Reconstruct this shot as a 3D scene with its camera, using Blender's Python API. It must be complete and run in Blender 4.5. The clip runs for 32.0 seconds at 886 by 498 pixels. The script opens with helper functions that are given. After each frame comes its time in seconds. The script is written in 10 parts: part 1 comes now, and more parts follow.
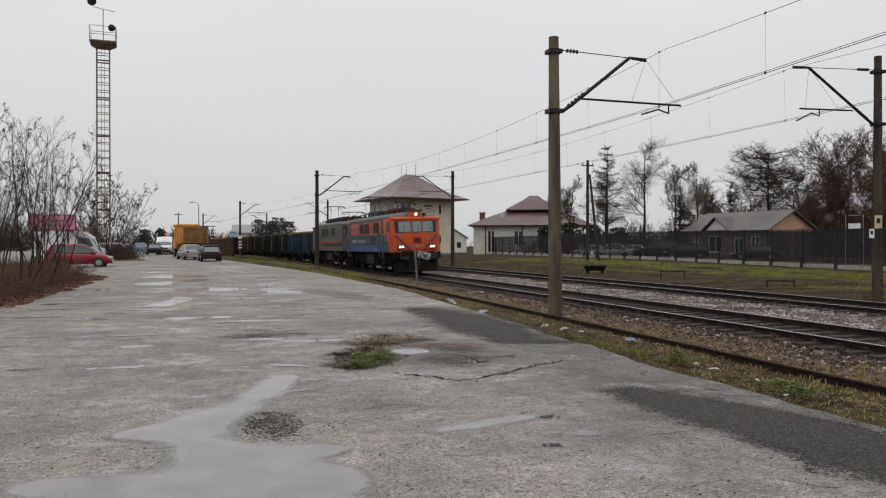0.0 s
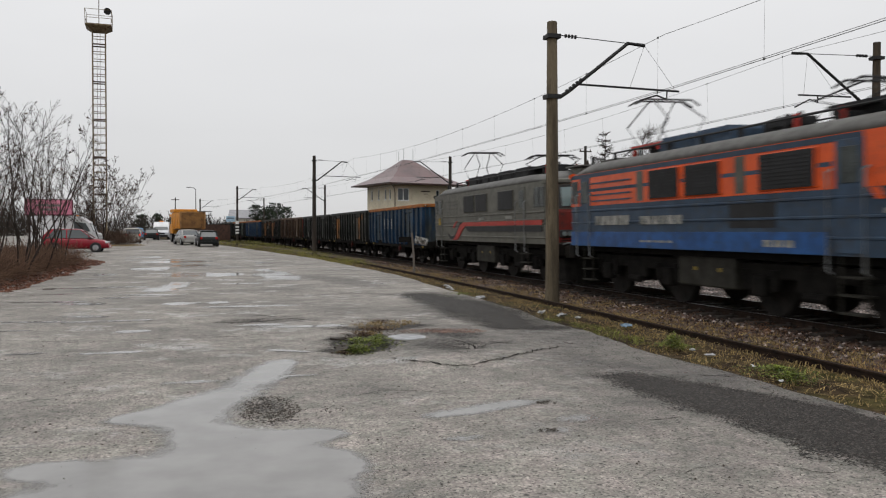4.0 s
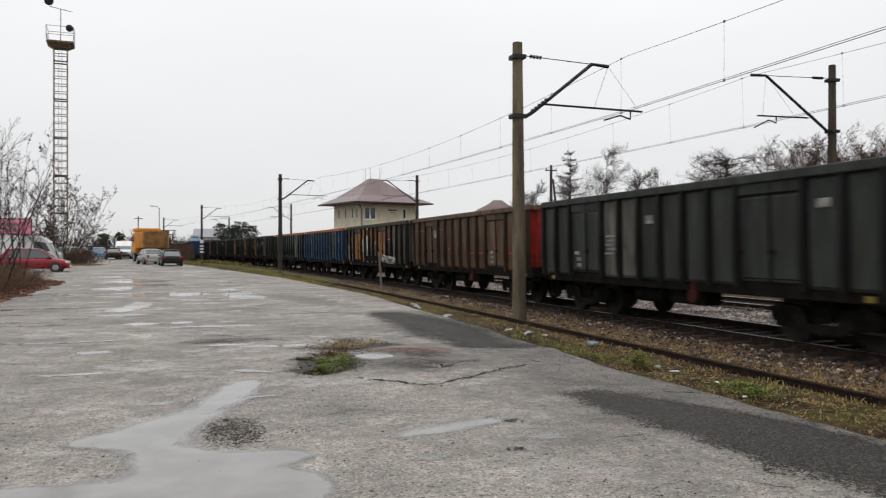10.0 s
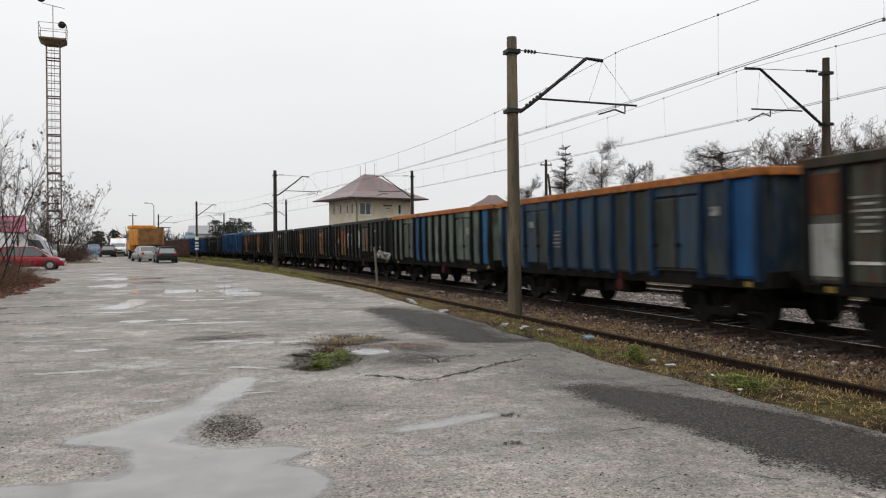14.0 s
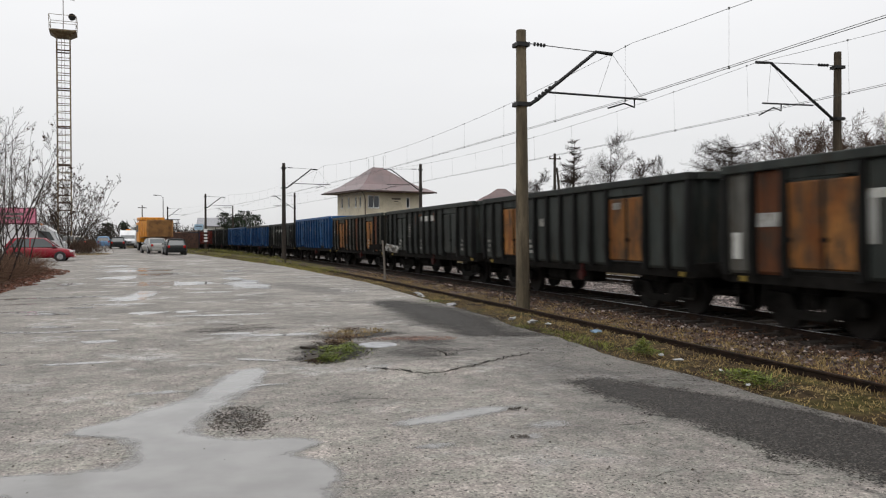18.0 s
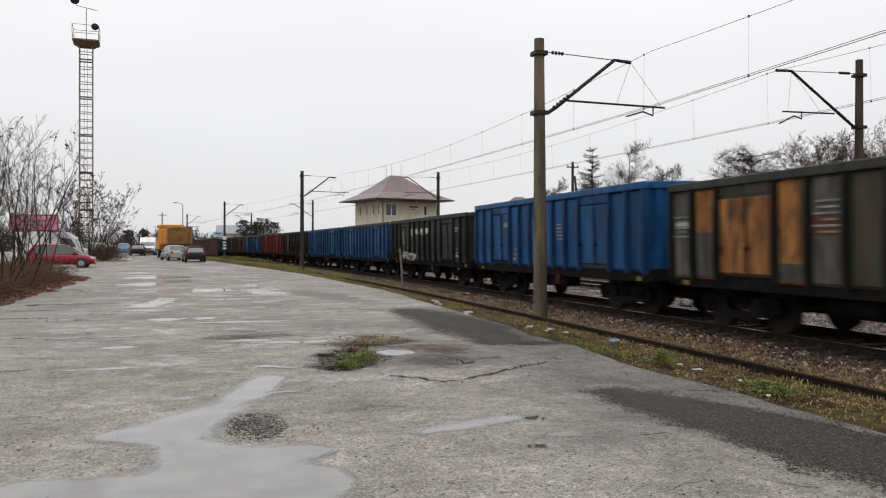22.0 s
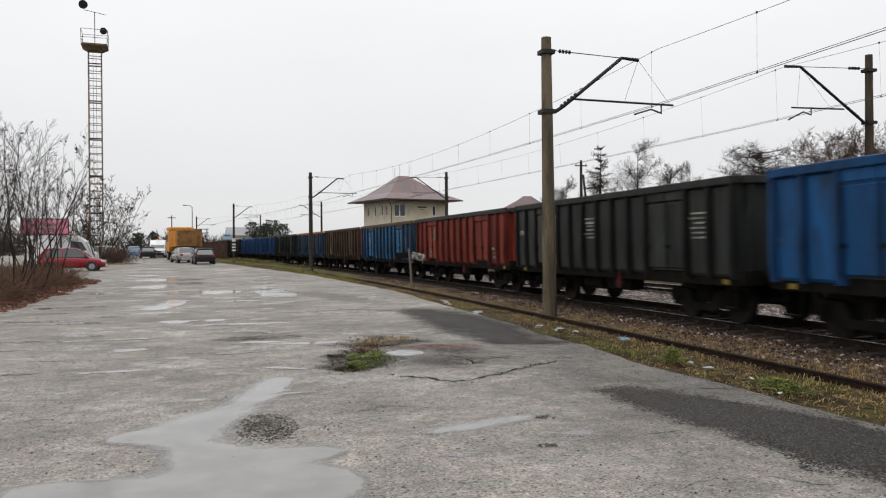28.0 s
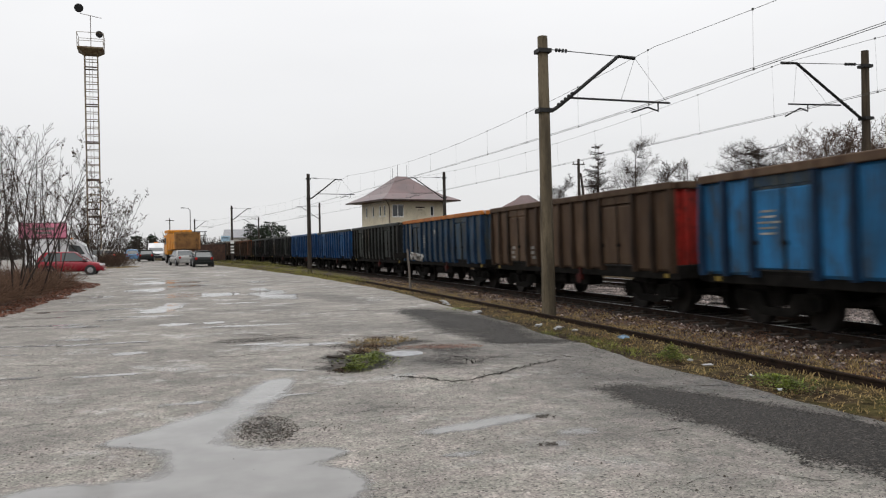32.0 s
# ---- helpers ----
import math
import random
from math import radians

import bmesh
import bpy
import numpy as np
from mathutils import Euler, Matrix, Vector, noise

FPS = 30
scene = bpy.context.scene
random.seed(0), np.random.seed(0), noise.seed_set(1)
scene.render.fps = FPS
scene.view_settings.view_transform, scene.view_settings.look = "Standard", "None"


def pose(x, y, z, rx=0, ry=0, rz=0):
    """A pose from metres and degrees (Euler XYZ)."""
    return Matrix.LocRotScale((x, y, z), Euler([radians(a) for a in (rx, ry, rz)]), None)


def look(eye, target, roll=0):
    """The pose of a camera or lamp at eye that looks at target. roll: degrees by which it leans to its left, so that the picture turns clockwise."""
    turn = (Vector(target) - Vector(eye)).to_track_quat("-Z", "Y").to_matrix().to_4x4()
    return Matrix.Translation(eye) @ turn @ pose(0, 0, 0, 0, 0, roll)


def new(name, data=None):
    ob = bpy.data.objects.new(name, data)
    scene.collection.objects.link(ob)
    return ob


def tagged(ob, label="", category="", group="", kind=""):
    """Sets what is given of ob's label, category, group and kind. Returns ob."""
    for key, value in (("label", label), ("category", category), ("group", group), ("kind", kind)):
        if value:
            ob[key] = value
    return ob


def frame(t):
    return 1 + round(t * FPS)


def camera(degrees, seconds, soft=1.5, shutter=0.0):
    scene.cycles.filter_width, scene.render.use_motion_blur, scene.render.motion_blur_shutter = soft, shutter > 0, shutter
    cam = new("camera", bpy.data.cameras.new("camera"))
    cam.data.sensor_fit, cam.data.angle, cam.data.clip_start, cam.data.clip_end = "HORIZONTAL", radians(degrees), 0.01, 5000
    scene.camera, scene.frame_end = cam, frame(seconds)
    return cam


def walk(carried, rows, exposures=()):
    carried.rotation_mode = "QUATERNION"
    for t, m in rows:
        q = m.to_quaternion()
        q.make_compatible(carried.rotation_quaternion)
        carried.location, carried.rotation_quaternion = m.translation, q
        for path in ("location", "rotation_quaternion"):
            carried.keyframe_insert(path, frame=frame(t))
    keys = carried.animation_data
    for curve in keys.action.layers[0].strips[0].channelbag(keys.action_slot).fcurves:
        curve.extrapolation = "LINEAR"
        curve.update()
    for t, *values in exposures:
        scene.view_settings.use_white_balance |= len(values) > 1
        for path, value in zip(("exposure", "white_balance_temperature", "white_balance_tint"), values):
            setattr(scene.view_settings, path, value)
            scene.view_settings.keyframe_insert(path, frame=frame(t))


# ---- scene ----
# ---- camera ----
EYE = 1.712
cam = camera(58.49, 32.0, soft=1.15, shutter=0.65)
PATH = [
    (0, 89.779, 0.007, -13.916),    (0.5, 89.644, -0.228, -13.923),    (1, 89.502, -0.136, -13.972),
    (1.5, 89.354, -0.122, -13.995),    (2, 89.102, -0.015, -14.011),    (2.5, 88.935, 0.034, -14.049),
    (3, 88.813, 0.026, -14.122),    (3.5, 88.774, -0.079, -14.154),    (5.5, 88.698, -0.209, -14.014),
    (6, 88.749, -0.212, -14.061),    (6.5, 88.794, -0.315, -14.212),    (7, 88.833, -0.282, -14.445),
    (7.5, 88.821, -0.204, -14.708),    (8, 88.836, -0.173, -14.774),    (8.5, 89.260, -0.179, -14.820),
    (9, 89.753, -0.357, -14.847),    (9.5, 89.997, -0.276, -15.044),    (10, 90.094, 0.020, -16.492),
    (10.5, 90.197, 0.119, -17.401),    (11, 90.211, 0.096, -17.427),    (11.5, 90.322, 0.134, -17.022),
    (12, 90.427, 0.119, -17.003),    (12.5, 90.402, 0.276, -16.984),    (13, 90.101, 0.359, -16.905),
    (13.5, 89.901, 0.372, -16.802),    (14, 89.747, 0.391, -16.819),    (14.5, 89.667, 0.430, -16.919),
    (16.5, 89.303, 0.267, -16.861),    (17, 89.175, 0.207, -16.582),    (17.5, 89.179, 0.159, -16.413),
    (18, 89.273, 0.110, -16.231),    (18.5, 89.399, 0.103, -16.106),    (19, 89.447, 0.179, -16.035),
    (19.5, 89.418, 0.041, -15.882),    (20, 89.395, -0.015, -15.656),    (20.5, 89.410, 0.025, -15.406),
    (21, 89.409, 0.106, -15.245),    (21.5, 89.574, 0.038, -15.137),    (22, 89.860, -0.090, -14.972),
    (22.5, 89.972, -0.072, -14.771),    (23, 90.000, -0.147, -14.472),    (23.5, 89.792, -0.016, -14.278),
    (24, 89.718, 0.175, -14.138),    (24.5, 89.600, 0.198, -13.884),    (25, 89.483, 0.093, -13.588),
    (25.5, 89.389, 0.113, -13.578),    (27.5, 89.747, 0.422, -14.236),    (28, 89.861, 0.444, -14.336),
    (28.5, 89.957, 0.473, -14.402),    (29, 89.990, 0.597, -14.455),    (29.5, 90.076, 0.662, -14.471),
    (30, 90.108, 0.558, -14.382),    (30.5, 90.119, 0.518, -14.350),    (31, 90.081, 0.847, -14.352),
    (31.5, 89.999, 0.854, -14.412),    (32, 89.858, 1.035, -14.447),
]
walk(cam, [(t, pose(0, 0, EYE, rx, ry, rz)) for t, rx, ry, rz in PATH],
     exposures=[(0, -0.09), (3.0, -0.09), (5.5, 0.22), (32, 0.22)])

# ---- light: a closed grey sky ----
world = bpy.data.worlds.new("overcast")
scene.world = world
world.use_nodes = True
wn, wl = world.node_tree.nodes, world.node_tree.links
wn.clear()
w_out = wn.new("ShaderNodeOutputWorld")
w_sky = wn.new("ShaderNodeTexSky")
w_sky.sky_type = "NISHITA"
w_sky.sun_disc = False
w_sky.sun_elevation = radians(70)
w_sky.sun_rotation = radians(200)
w_bg1 = wn.new("ShaderNodeBackground")
w_bg1.inputs["Strength"].default_value = 0.05
w_grey = wn.new("ShaderNodeHueSaturation")
w_grey.inputs["Saturation"].default_value = 0.08
wl.new(w_sky.outputs[0], w_grey.inputs["Color"])
wl.new(w_grey.outputs[0], w_bg1.inputs["Color"])
w_co = wn.new("ShaderNodeTexCoord")
w_map = wn.new("ShaderNodeMapping")
w_map.inputs["Scale"].default_value = (1.0, 1.0, 3.5)
wl.new(w_co.outputs["Generated"], w_map.inputs["Vector"])
w_noise = wn.new("ShaderNodeTexNoise")
w_noise.inputs["Scale"].default_value = 1.6
w_noise.inputs["Detail"].default_value = 4
wl.new(w_map.outputs[0], w_noise.inputs["Vector"])
w_ramp = wn.new("ShaderNodeValToRGB")
w_ramp.color_ramp.elements[0].position, w_ramp.color_ramp.elements[0].color = 0.3, (0.62, 0.62, 0.63, 1)
w_ramp.color_ramp.elements[1].position, w_ramp.color_ramp.elements[1].color = 0.7, (0.69, 0.69, 0.70, 1)
wl.new(w_noise.outputs[0], w_ramp.inputs[0])
w_bg2 = wn.new("ShaderNodeBackground")
w_bg2.inputs["Strength"].default_value = 0.72
wl.new(w_ramp.outputs[0], w_bg2.inputs["Color"])
# an overcast sky is about twice as bright overhead as at the horizon
w_sep = wn.new("ShaderNodeSeparateXYZ")
wl.new(w_co.outputs["Generated"], w_sep.inputs[0])
w_zen = wn.new("ShaderNodeMapRange")
w_zen.inputs["From Min"].default_value, w_zen.inputs["From Max"].default_value = 0.12, 1.0
w_zen.inputs["To Min"].default_value, w_zen.inputs["To Max"].default_value = 0.635, 1.95
wl.new(w_sep.outputs["Z"], w_zen.inputs["Value"])
wl.new(w_zen.outputs[0], w_bg2.inputs["Strength"])
w_add = wn.new("ShaderNodeAddShader")
wl.new(w_bg1.outputs[0], w_add.inputs[0])
wl.new(w_bg2.outputs[0], w_add.inputs[1])
wl.new(w_add.outputs[0], w_out.inputs["Surface"])

sun_data = bpy.data.lights.new("sun", "SUN")
sun_data.energy = 0.5
sun_data.angle = radians(40)
sun_data.color = (1.0, 0.97, 0.93)
sun = new("sun", sun_data)
sun.matrix_world = look((0, 0, 60), (8, 18, 0))

# ---- materials ----
MATS = {}


def mat(name, color, color2=None, rough=0.6, metal=0.0, scale=3.0, fine=40.0, bump=0.15, dirt=None, dirt_amount=0.0, island=False,
        spread=0.12, spec=0.25, streak=1.0, coat=0.0):
    """Painted, worn or natural surface: two scales of variation, per-object tint, dirt patches and fine relief."""
    if name in MATS:
        return MATS[name]
    m = bpy.data.materials.new(name)
    m.use_nodes = True
    nt = m.node_tree
    n, l = nt.nodes, nt.links
    b = n["Principled BSDF"]
    co = n.new("ShaderNodeTexCoord")
    mp = n.new("ShaderNodeMapping")
    mp.inputs["Scale"].default_value = (1, 1, streak)
    l.new(co.outputs["Object"], mp.inputs["Vector"])
    info = n.new("ShaderNodeObjectInfo")
    off = n.new("ShaderNodeVectorMath")
    off.operation = "ADD"
    l.new(mp.outputs[0], off.inputs[0])
    rv = n.new("ShaderNodeMath")
    rv.operation = "MULTIPLY"
    rv.inputs[1].default_value = 37.0
    l.new(info.outputs["Random"], rv.inputs[0])
    l.new(rv.outputs[0], off.inputs[1])
    big = n.new("ShaderNodeTexNoise")
    big.inputs["Scale"].default_value = scale
    big.inputs["Detail"].default_value = 5
    l.new(off.outputs[0], big.inputs["Vector"])
    small = n.new("ShaderNodeTexNoise")
    small.inputs["Scale"].default_value = fine
    small.inputs["Detail"].default_value = 3
    l.new(off.outputs[0], small.inputs["Vector"])
    ramp = n.new("ShaderNodeValToRGB")
    c2 = color2 or tuple(c * 0.72 for c in color)
    ramp.color_ramp.elements[0].position, ramp.color_ramp.elements[0].color = 0.35, (*c2, 1)
    ramp.color_ramp.elements[1].position, ramp.color_ramp.elements[1].color = 0.62, (*color, 1)
    l.new(big.outputs[0], ramp.inputs[0])
    hsv = n.new("ShaderNodeHueSaturation")
    vr = n.new("ShaderNodeMapRange")
    vr.inputs["To Min"].default_value, vr.inputs["To Max"].default_value = 1 - spread, 1 + spread
    if island:
        geo = n.new("ShaderNodeNewGeometry")
        l.new(geo.outputs["Random Per Island"], vr.inputs["Value"])
    else:
        l.new(info.outputs["Random"], vr.inputs["Value"])
    fm = n.new("ShaderNodeMapRange")
    fm.inputs["From Min"].default_value, fm.inputs["From Max"].default_value = 0.3, 0.7
    fm.inputs["To Min"].default_value, fm.inputs["To Max"].default_value = 0.82, 1.15
    l.new(small.outputs[0], fm.inputs["Value"])
    mul = n.new("ShaderNodeMath")
    mul.operation = "MULTIPLY"
    l.new(vr.outputs[0], mul.inputs[0])
    l.new(fm.outputs[0], mul.inputs[1])
    l.new(mul.outputs[0], hsv.inputs["Value"])
    l.new(ramp.outputs[0], hsv.inputs["Color"])
    out_col = hsv.outputs[0]
    if dirt:
        dn = n.new("ShaderNodeTexNoise")
        dn.inputs["Scale"].default_value = scale * 1.7
        dn.inputs["Detail"].default_value = 8
        dn.inputs["Roughness"].default_value = 0.65
        l.new(off.outputs[0], dn.inputs["Vector"])
        dr = n.new("ShaderNodeMapRange")
        dr.inputs["From Min"].default_value, dr.inputs["From Max"].default_value = 0.62 - 0.3 * dirt_amount, 0.75 - 0.22 * dirt_amount
        l.new(dn.outputs[0], dr.inputs["Value"])
        mix = n.new("ShaderNodeMix")
        mix.data_type = "RGBA"
        l.new(dr.outputs[0], mix.inputs["Factor"])
        l.new(out_col, mix.inputs["A"])
        mix.inputs["B"].default_value = (*dirt, 1)
        out_col = mix.outputs["Result"]
    l.new(out_col, b.inputs["Base Color"])
    rr = n.new("ShaderNodeMapRange")
    rr.inputs["To Min"].default_value, rr.inputs["To Max"].default_value = max(0.02, rough - 0.14), min(1, rough + 0.14)
    l.new(small.outputs[0], rr.inputs["Value"])
    l.new(rr.outputs[0], b.inputs["Roughness"])
    b.inputs["Metallic"].default_value = metal
    b.inputs["Specular IOR Level"].default_value = spec
    b.inputs["Coat Weight"].default_value = coat
    if bump:
        bp = n.new("ShaderNodeBump")
        bp.inputs["Strength"].default_value = bump
        bp.inputs["Distance"].default_value = 0.02
        l.new(small.outputs[0], bp.inputs["Height"])
        l.new(bp.outputs[0], b.inputs["Normal"])
    MATS[name] = m
    return m


def glass(name, color=(0.02, 0.025, 0.03), rough=0.04):
    """Dark window pane that mirrors the sky."""
    if name in MATS:
        return MATS[name]
    m = bpy.data.materials.new(name)
    m.use_nodes = True
    b = m.node_tree.nodes["Principled BSDF"]
    b.inputs["Base Color"].default_value = (*color, 1)
    b.inputs["Roughness"].default_value = rough
    b.inputs["Specular IOR Level"].default_value = 0.6
    MATS[name] = m
    return m


def glow(name, color, strength):
    if name in MATS:
        return MATS[name]
    m = bpy.data.materials.new(name)
    m.use_nodes = True
    b = m.node_tree.nodes["Principled BSDF"]
    b.inputs["Base Color"].default_value = (*color, 1)
    b.inputs["Emission Color"].default_value = (*color, 1)
    b.inputs["Emission Strength"].default_value = strength
    MATS[name] = m
    return m


RUST = (0.085, 0.035, 0.016)
GRIME = (0.022, 0.02, 0.018)
PAINT = {
    "k": mat("charcoal_paint", (0.040, 0.045, 0.041), (0.021, 0.024, 0.022), 0.55, dirt=(0.036, 0.03, 0.023), dirt_amount=0.3, streak=0.25, spread=0.3, spec=0.1),
    "g": mat("olive_paint", (0.062, 0.063, 0.050), (0.036, 0.036, 0.029), 0.6, dirt=RUST, dirt_amount=0.35, streak=0.25, spread=0.3, spec=0.1),
    "y": mat("pale_grey_paint", (0.12, 0.118, 0.105), (0.06, 0.058, 0.05), 0.6, dirt=(0.05, 0.04, 0.03), dirt_amount=0.45, streak=0.25, spread=0.3, spec=0.1),
    "w": mat("dirty_white_paint", (0.48, 0.48, 0.45), (0.33, 0.33, 0.31), 0.6, dirt=(0.12, 0.09, 0.06), dirt_amount=0.3, streak=0.25, spread=0.3, spec=0.1),
    "o": mat("ochre_primer", (0.31, 0.14, 0.042), (0.17, 0.062, 0.02), 0.65, dirt=(0.06, 0.04, 0.026), dirt_amount=0.6, streak=0.3, spread=0.3, spec=0.1),
    "R": mat("rust_primer", (0.15, 0.058, 0.026), (0.075, 0.03, 0.016), 0.7, dirt=(0.04, 0.03, 0.022), dirt_amount=0.35, streak=0.3, spread=0.3, spec=0.1),
    "b": mat("navy_paint", (0.022, 0.052, 0.092), (0.026, 0.036, 0.044), 0.5, dirt=(0.055, 0.058, 0.052), dirt_amount=0.6, streak=0.25, spread=0.3, spec=0.1),
    "B": mat("blue_paint", (0.013, 0.075, 0.20), (0.011, 0.045, 0.115), 0.42, dirt=(0.02, 0.03, 0.05), dirt_amount=0.25, streak=0.25, spread=0.3, spec=0.1),
    "c": mat("faded_blue_paint", (0.020, 0.115, 0.25), (0.018, 0.07, 0.14), 0.5, dirt=(0.035, 0.04, 0.045), dirt_amount=0.4, streak=0.25, spread=0.3, spec=0.1),
    "r": mat("red_oxide_paint", (0.20, 0.034, 0.020), (0.12, 0.02, 0.013), 0.5, dirt=(0.05, 0.02, 0.015), dirt_amount=0.3, streak=0.25, spread=0.3, spec=0.1),
    "n": mat("brown_paint", (0.10, 0.066, 0.043), (0.058, 0.036, 0.024), 0.6, dirt=(0.06, 0.035, 0.02), dirt_amount=0.45, streak=0.25, spread=0.3, spec=0.1),
    "t": mat("pale_teal_paint", (0.135, 0.165, 0.14), (0.075, 0.09, 0.078), 0.6, dirt=(0.05, 0.04, 0.03), dirt_amount=0.45, streak=0.25, spread=0.3, spec=0.1),
    "h": mat("end_red_paint", (0.28, 0.022, 0.016), (0.17, 0.016, 0.012), 0.5, dirt=(0.05, 0.015, 0.012), dirt_amount=0.25),
}
# side paints darkened for the ribs: shade between panels put into colour, with some grime
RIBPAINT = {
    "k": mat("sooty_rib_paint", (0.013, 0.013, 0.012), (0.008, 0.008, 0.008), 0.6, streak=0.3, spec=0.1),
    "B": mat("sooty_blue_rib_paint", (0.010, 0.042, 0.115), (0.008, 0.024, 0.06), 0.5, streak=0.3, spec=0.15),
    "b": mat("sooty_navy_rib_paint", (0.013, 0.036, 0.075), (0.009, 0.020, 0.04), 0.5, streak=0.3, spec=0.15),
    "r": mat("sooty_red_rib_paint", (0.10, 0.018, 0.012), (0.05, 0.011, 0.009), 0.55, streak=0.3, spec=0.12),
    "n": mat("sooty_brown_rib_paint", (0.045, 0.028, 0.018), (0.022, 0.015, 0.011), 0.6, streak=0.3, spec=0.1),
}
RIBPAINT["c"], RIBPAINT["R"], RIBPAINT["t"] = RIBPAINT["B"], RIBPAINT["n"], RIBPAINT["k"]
M_UNDER = mat("underframe_grime", (0.014, 0.0128, 0.0115), (0.007, 0.0066, 0.006), 0.85, scale=4, spec=0.05)
M_STEEL = mat("rail_side_rust", (0.032, 0.02, 0.014), (0.016, 0.011, 0.009), 0.8, scale=6, spec=0.1)
M_RAILTOP = mat("rail_head", (0.42, 0.42, 0.43), (0.3, 0.3, 0.31), 0.28, 0.9, scale=4, bump=0.03)
M_WHEEL = mat("wheel_steel", (0.025, 0.022, 0.02), (0.013, 0.012, 0.011), 0.6, 0.2, spec=0.1)
M_ORANGERIM = mat("orange_rim", (0.38, 0.14, 0.035), (0.26, 0.09, 0.024), 0.6, dirt=(0.06, 0.05, 0.045), dirt_amount=0.35, spec=0.1)
M_WHITEMARK = mat("white_marking", (0.32, 0.31, 0.28), (0.15, 0.15, 0.135), 0.6, dirt=(0.1, 0.1, 0.09), dirt_amount=0.5)
M_YELLOWMARK = mat("yellow_marking", (0.26, 0.18, 0.03), None, 0.6)
M_CONCRETE = mat("weathered_concrete", (0.20, 0.185, 0.165), (0.12, 0.11, 0.095), 0.85, scale=2, dirt=(0.05, 0.052, 0.035), dirt_amount=0.4, streak=0.3)
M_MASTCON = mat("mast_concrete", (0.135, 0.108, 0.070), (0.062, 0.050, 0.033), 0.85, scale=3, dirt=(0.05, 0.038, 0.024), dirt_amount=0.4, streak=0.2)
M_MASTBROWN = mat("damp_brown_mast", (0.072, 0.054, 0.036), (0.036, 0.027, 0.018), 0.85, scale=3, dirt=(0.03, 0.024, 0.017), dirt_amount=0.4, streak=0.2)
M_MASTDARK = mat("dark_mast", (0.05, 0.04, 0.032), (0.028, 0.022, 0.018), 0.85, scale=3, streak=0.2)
M_IRON = mat("black_iron", (0.018, 0.018, 0.018), (0.012, 0.012, 0.012), 0.6)
M_WIRE = mat("copper_wire", (0.07, 0.07, 0.065), None, 0.5, 0.5, bump=0)
M_BALLAST = mat("ballast_stone", (0.085, 0.050, 0.034), (0.020, 0.011, 0.007), 0.75, scale=0.9, fine=30, island=True, spread=0.7, bump=0.3)
M_STONEPALE = mat("pale_ballast_stone", (0.30, 0.25, 0.228), (0.06, 0.043, 0.036), 0.6, scale=0.9, fine=30, island=True, spread=0.85)
M_SLEEPER = mat("sleeper_concrete", (0.052, 0.044, 0.038), (0.026, 0.022, 0.019), 0.8, scale=4, spec=0.1)
M_BRANCH = mat("wet_bark", (0.042, 0.032, 0.027), (0.022, 0.018, 0.015), 0.85, scale=4, spec=0.1)
M_CREAM = mat("cream_render", (0.70, 0.63, 0.48), (0.6, 0.54, 0.41), 0.85, scale=0.6, fine=60, dirt=(0.45, 0.39, 0.28), dirt_amount=0.25)
M_ROOF = mat("wet_red_brown_roof", (0.115, 0.062, 0.060), (0.075, 0.043, 0.042), 0.36, scale=0.5, fine=14, spec=0.5)
M_WINDOW = glass("window_glass")
M_WHITEFRAME = mat("white_frame", (0.75, 0.75, 0.73), None, 0.4, bump=0.03)
M_FENCE = mat("dark_fence_steel", (0.026, 0.028, 0.031), (0.017, 0.018, 0.020), 0.6, spec=0.12)

# ---- builders ----
def thing(name, label, category, at=(0, 0, 0), turn=0.0, group="", kind=""):
    ob = new(name)
    ob.empty_display_size = 0.2
    ob.matrix_basis = pose(at[0], at[1], at[2], 0, 0, turn)
    return tagged(ob, label, category, group, kind)


def mesh_of(name, bm, material=None, smooth=False):
    me = bpy.data.meshes.new(name)
    bm.normal_update()
    bm.to_mesh(me)
    bm.free()
    if material:
        me.materials.append(material)
    if smooth:
        me.polygons.foreach_set("use_smooth", [True] * len(me.polygons))
    return me


def part(name, bm, material, parent, label="", smooth=False):
    ob = new(name, mesh_of(name, bm, material, smooth))
    ob.parent = parent
    return tagged(ob, label)


def solo(name, bm, material, label, category, group="", kind="", smooth=False):
    return tagged(new(name, mesh_of(name, bm, material, smooth)), label, category, group, kind)


def share(name, me, parent, m, material=None, label=""):
    """One more piece on a mesh that alike pieces share, with a paint of its own where one is given."""
    ob = new(name, me)
    ob.parent = parent
    ob.matrix_basis = m
    if material:
        ob.material_slots[0].link = "OBJECT"
        ob.material_slots[0].material = material
    return tagged(ob, label)


def box(bm, x0, x1, y0, y1, z0, z1, bevel=0.0, m=None):
    r = bmesh.ops.create_cube(bm, size=1.0)
    vs = r["verts"]
    for v in vs:
        v.co = Vector((x0 + (v.co.x + 0.5) * (x1 - x0), y0 + (v.co.y + 0.5) * (y1 - y0), z0 + (v.co.z + 0.5) * (z1 - z0)))
    if bevel:
        es = list({e for v in vs for e in v.link_edges})
        g = bmesh.ops.bevel(bm, geom=es, offset=bevel, segments=2, affect="EDGES", profile=0.5)
        vs = list({v for v in vs if v.is_valid} | set(g["verts"]))
    if m is not None:
        bmesh.ops.transform(bm, matrix=m, verts=vs)
    return vs


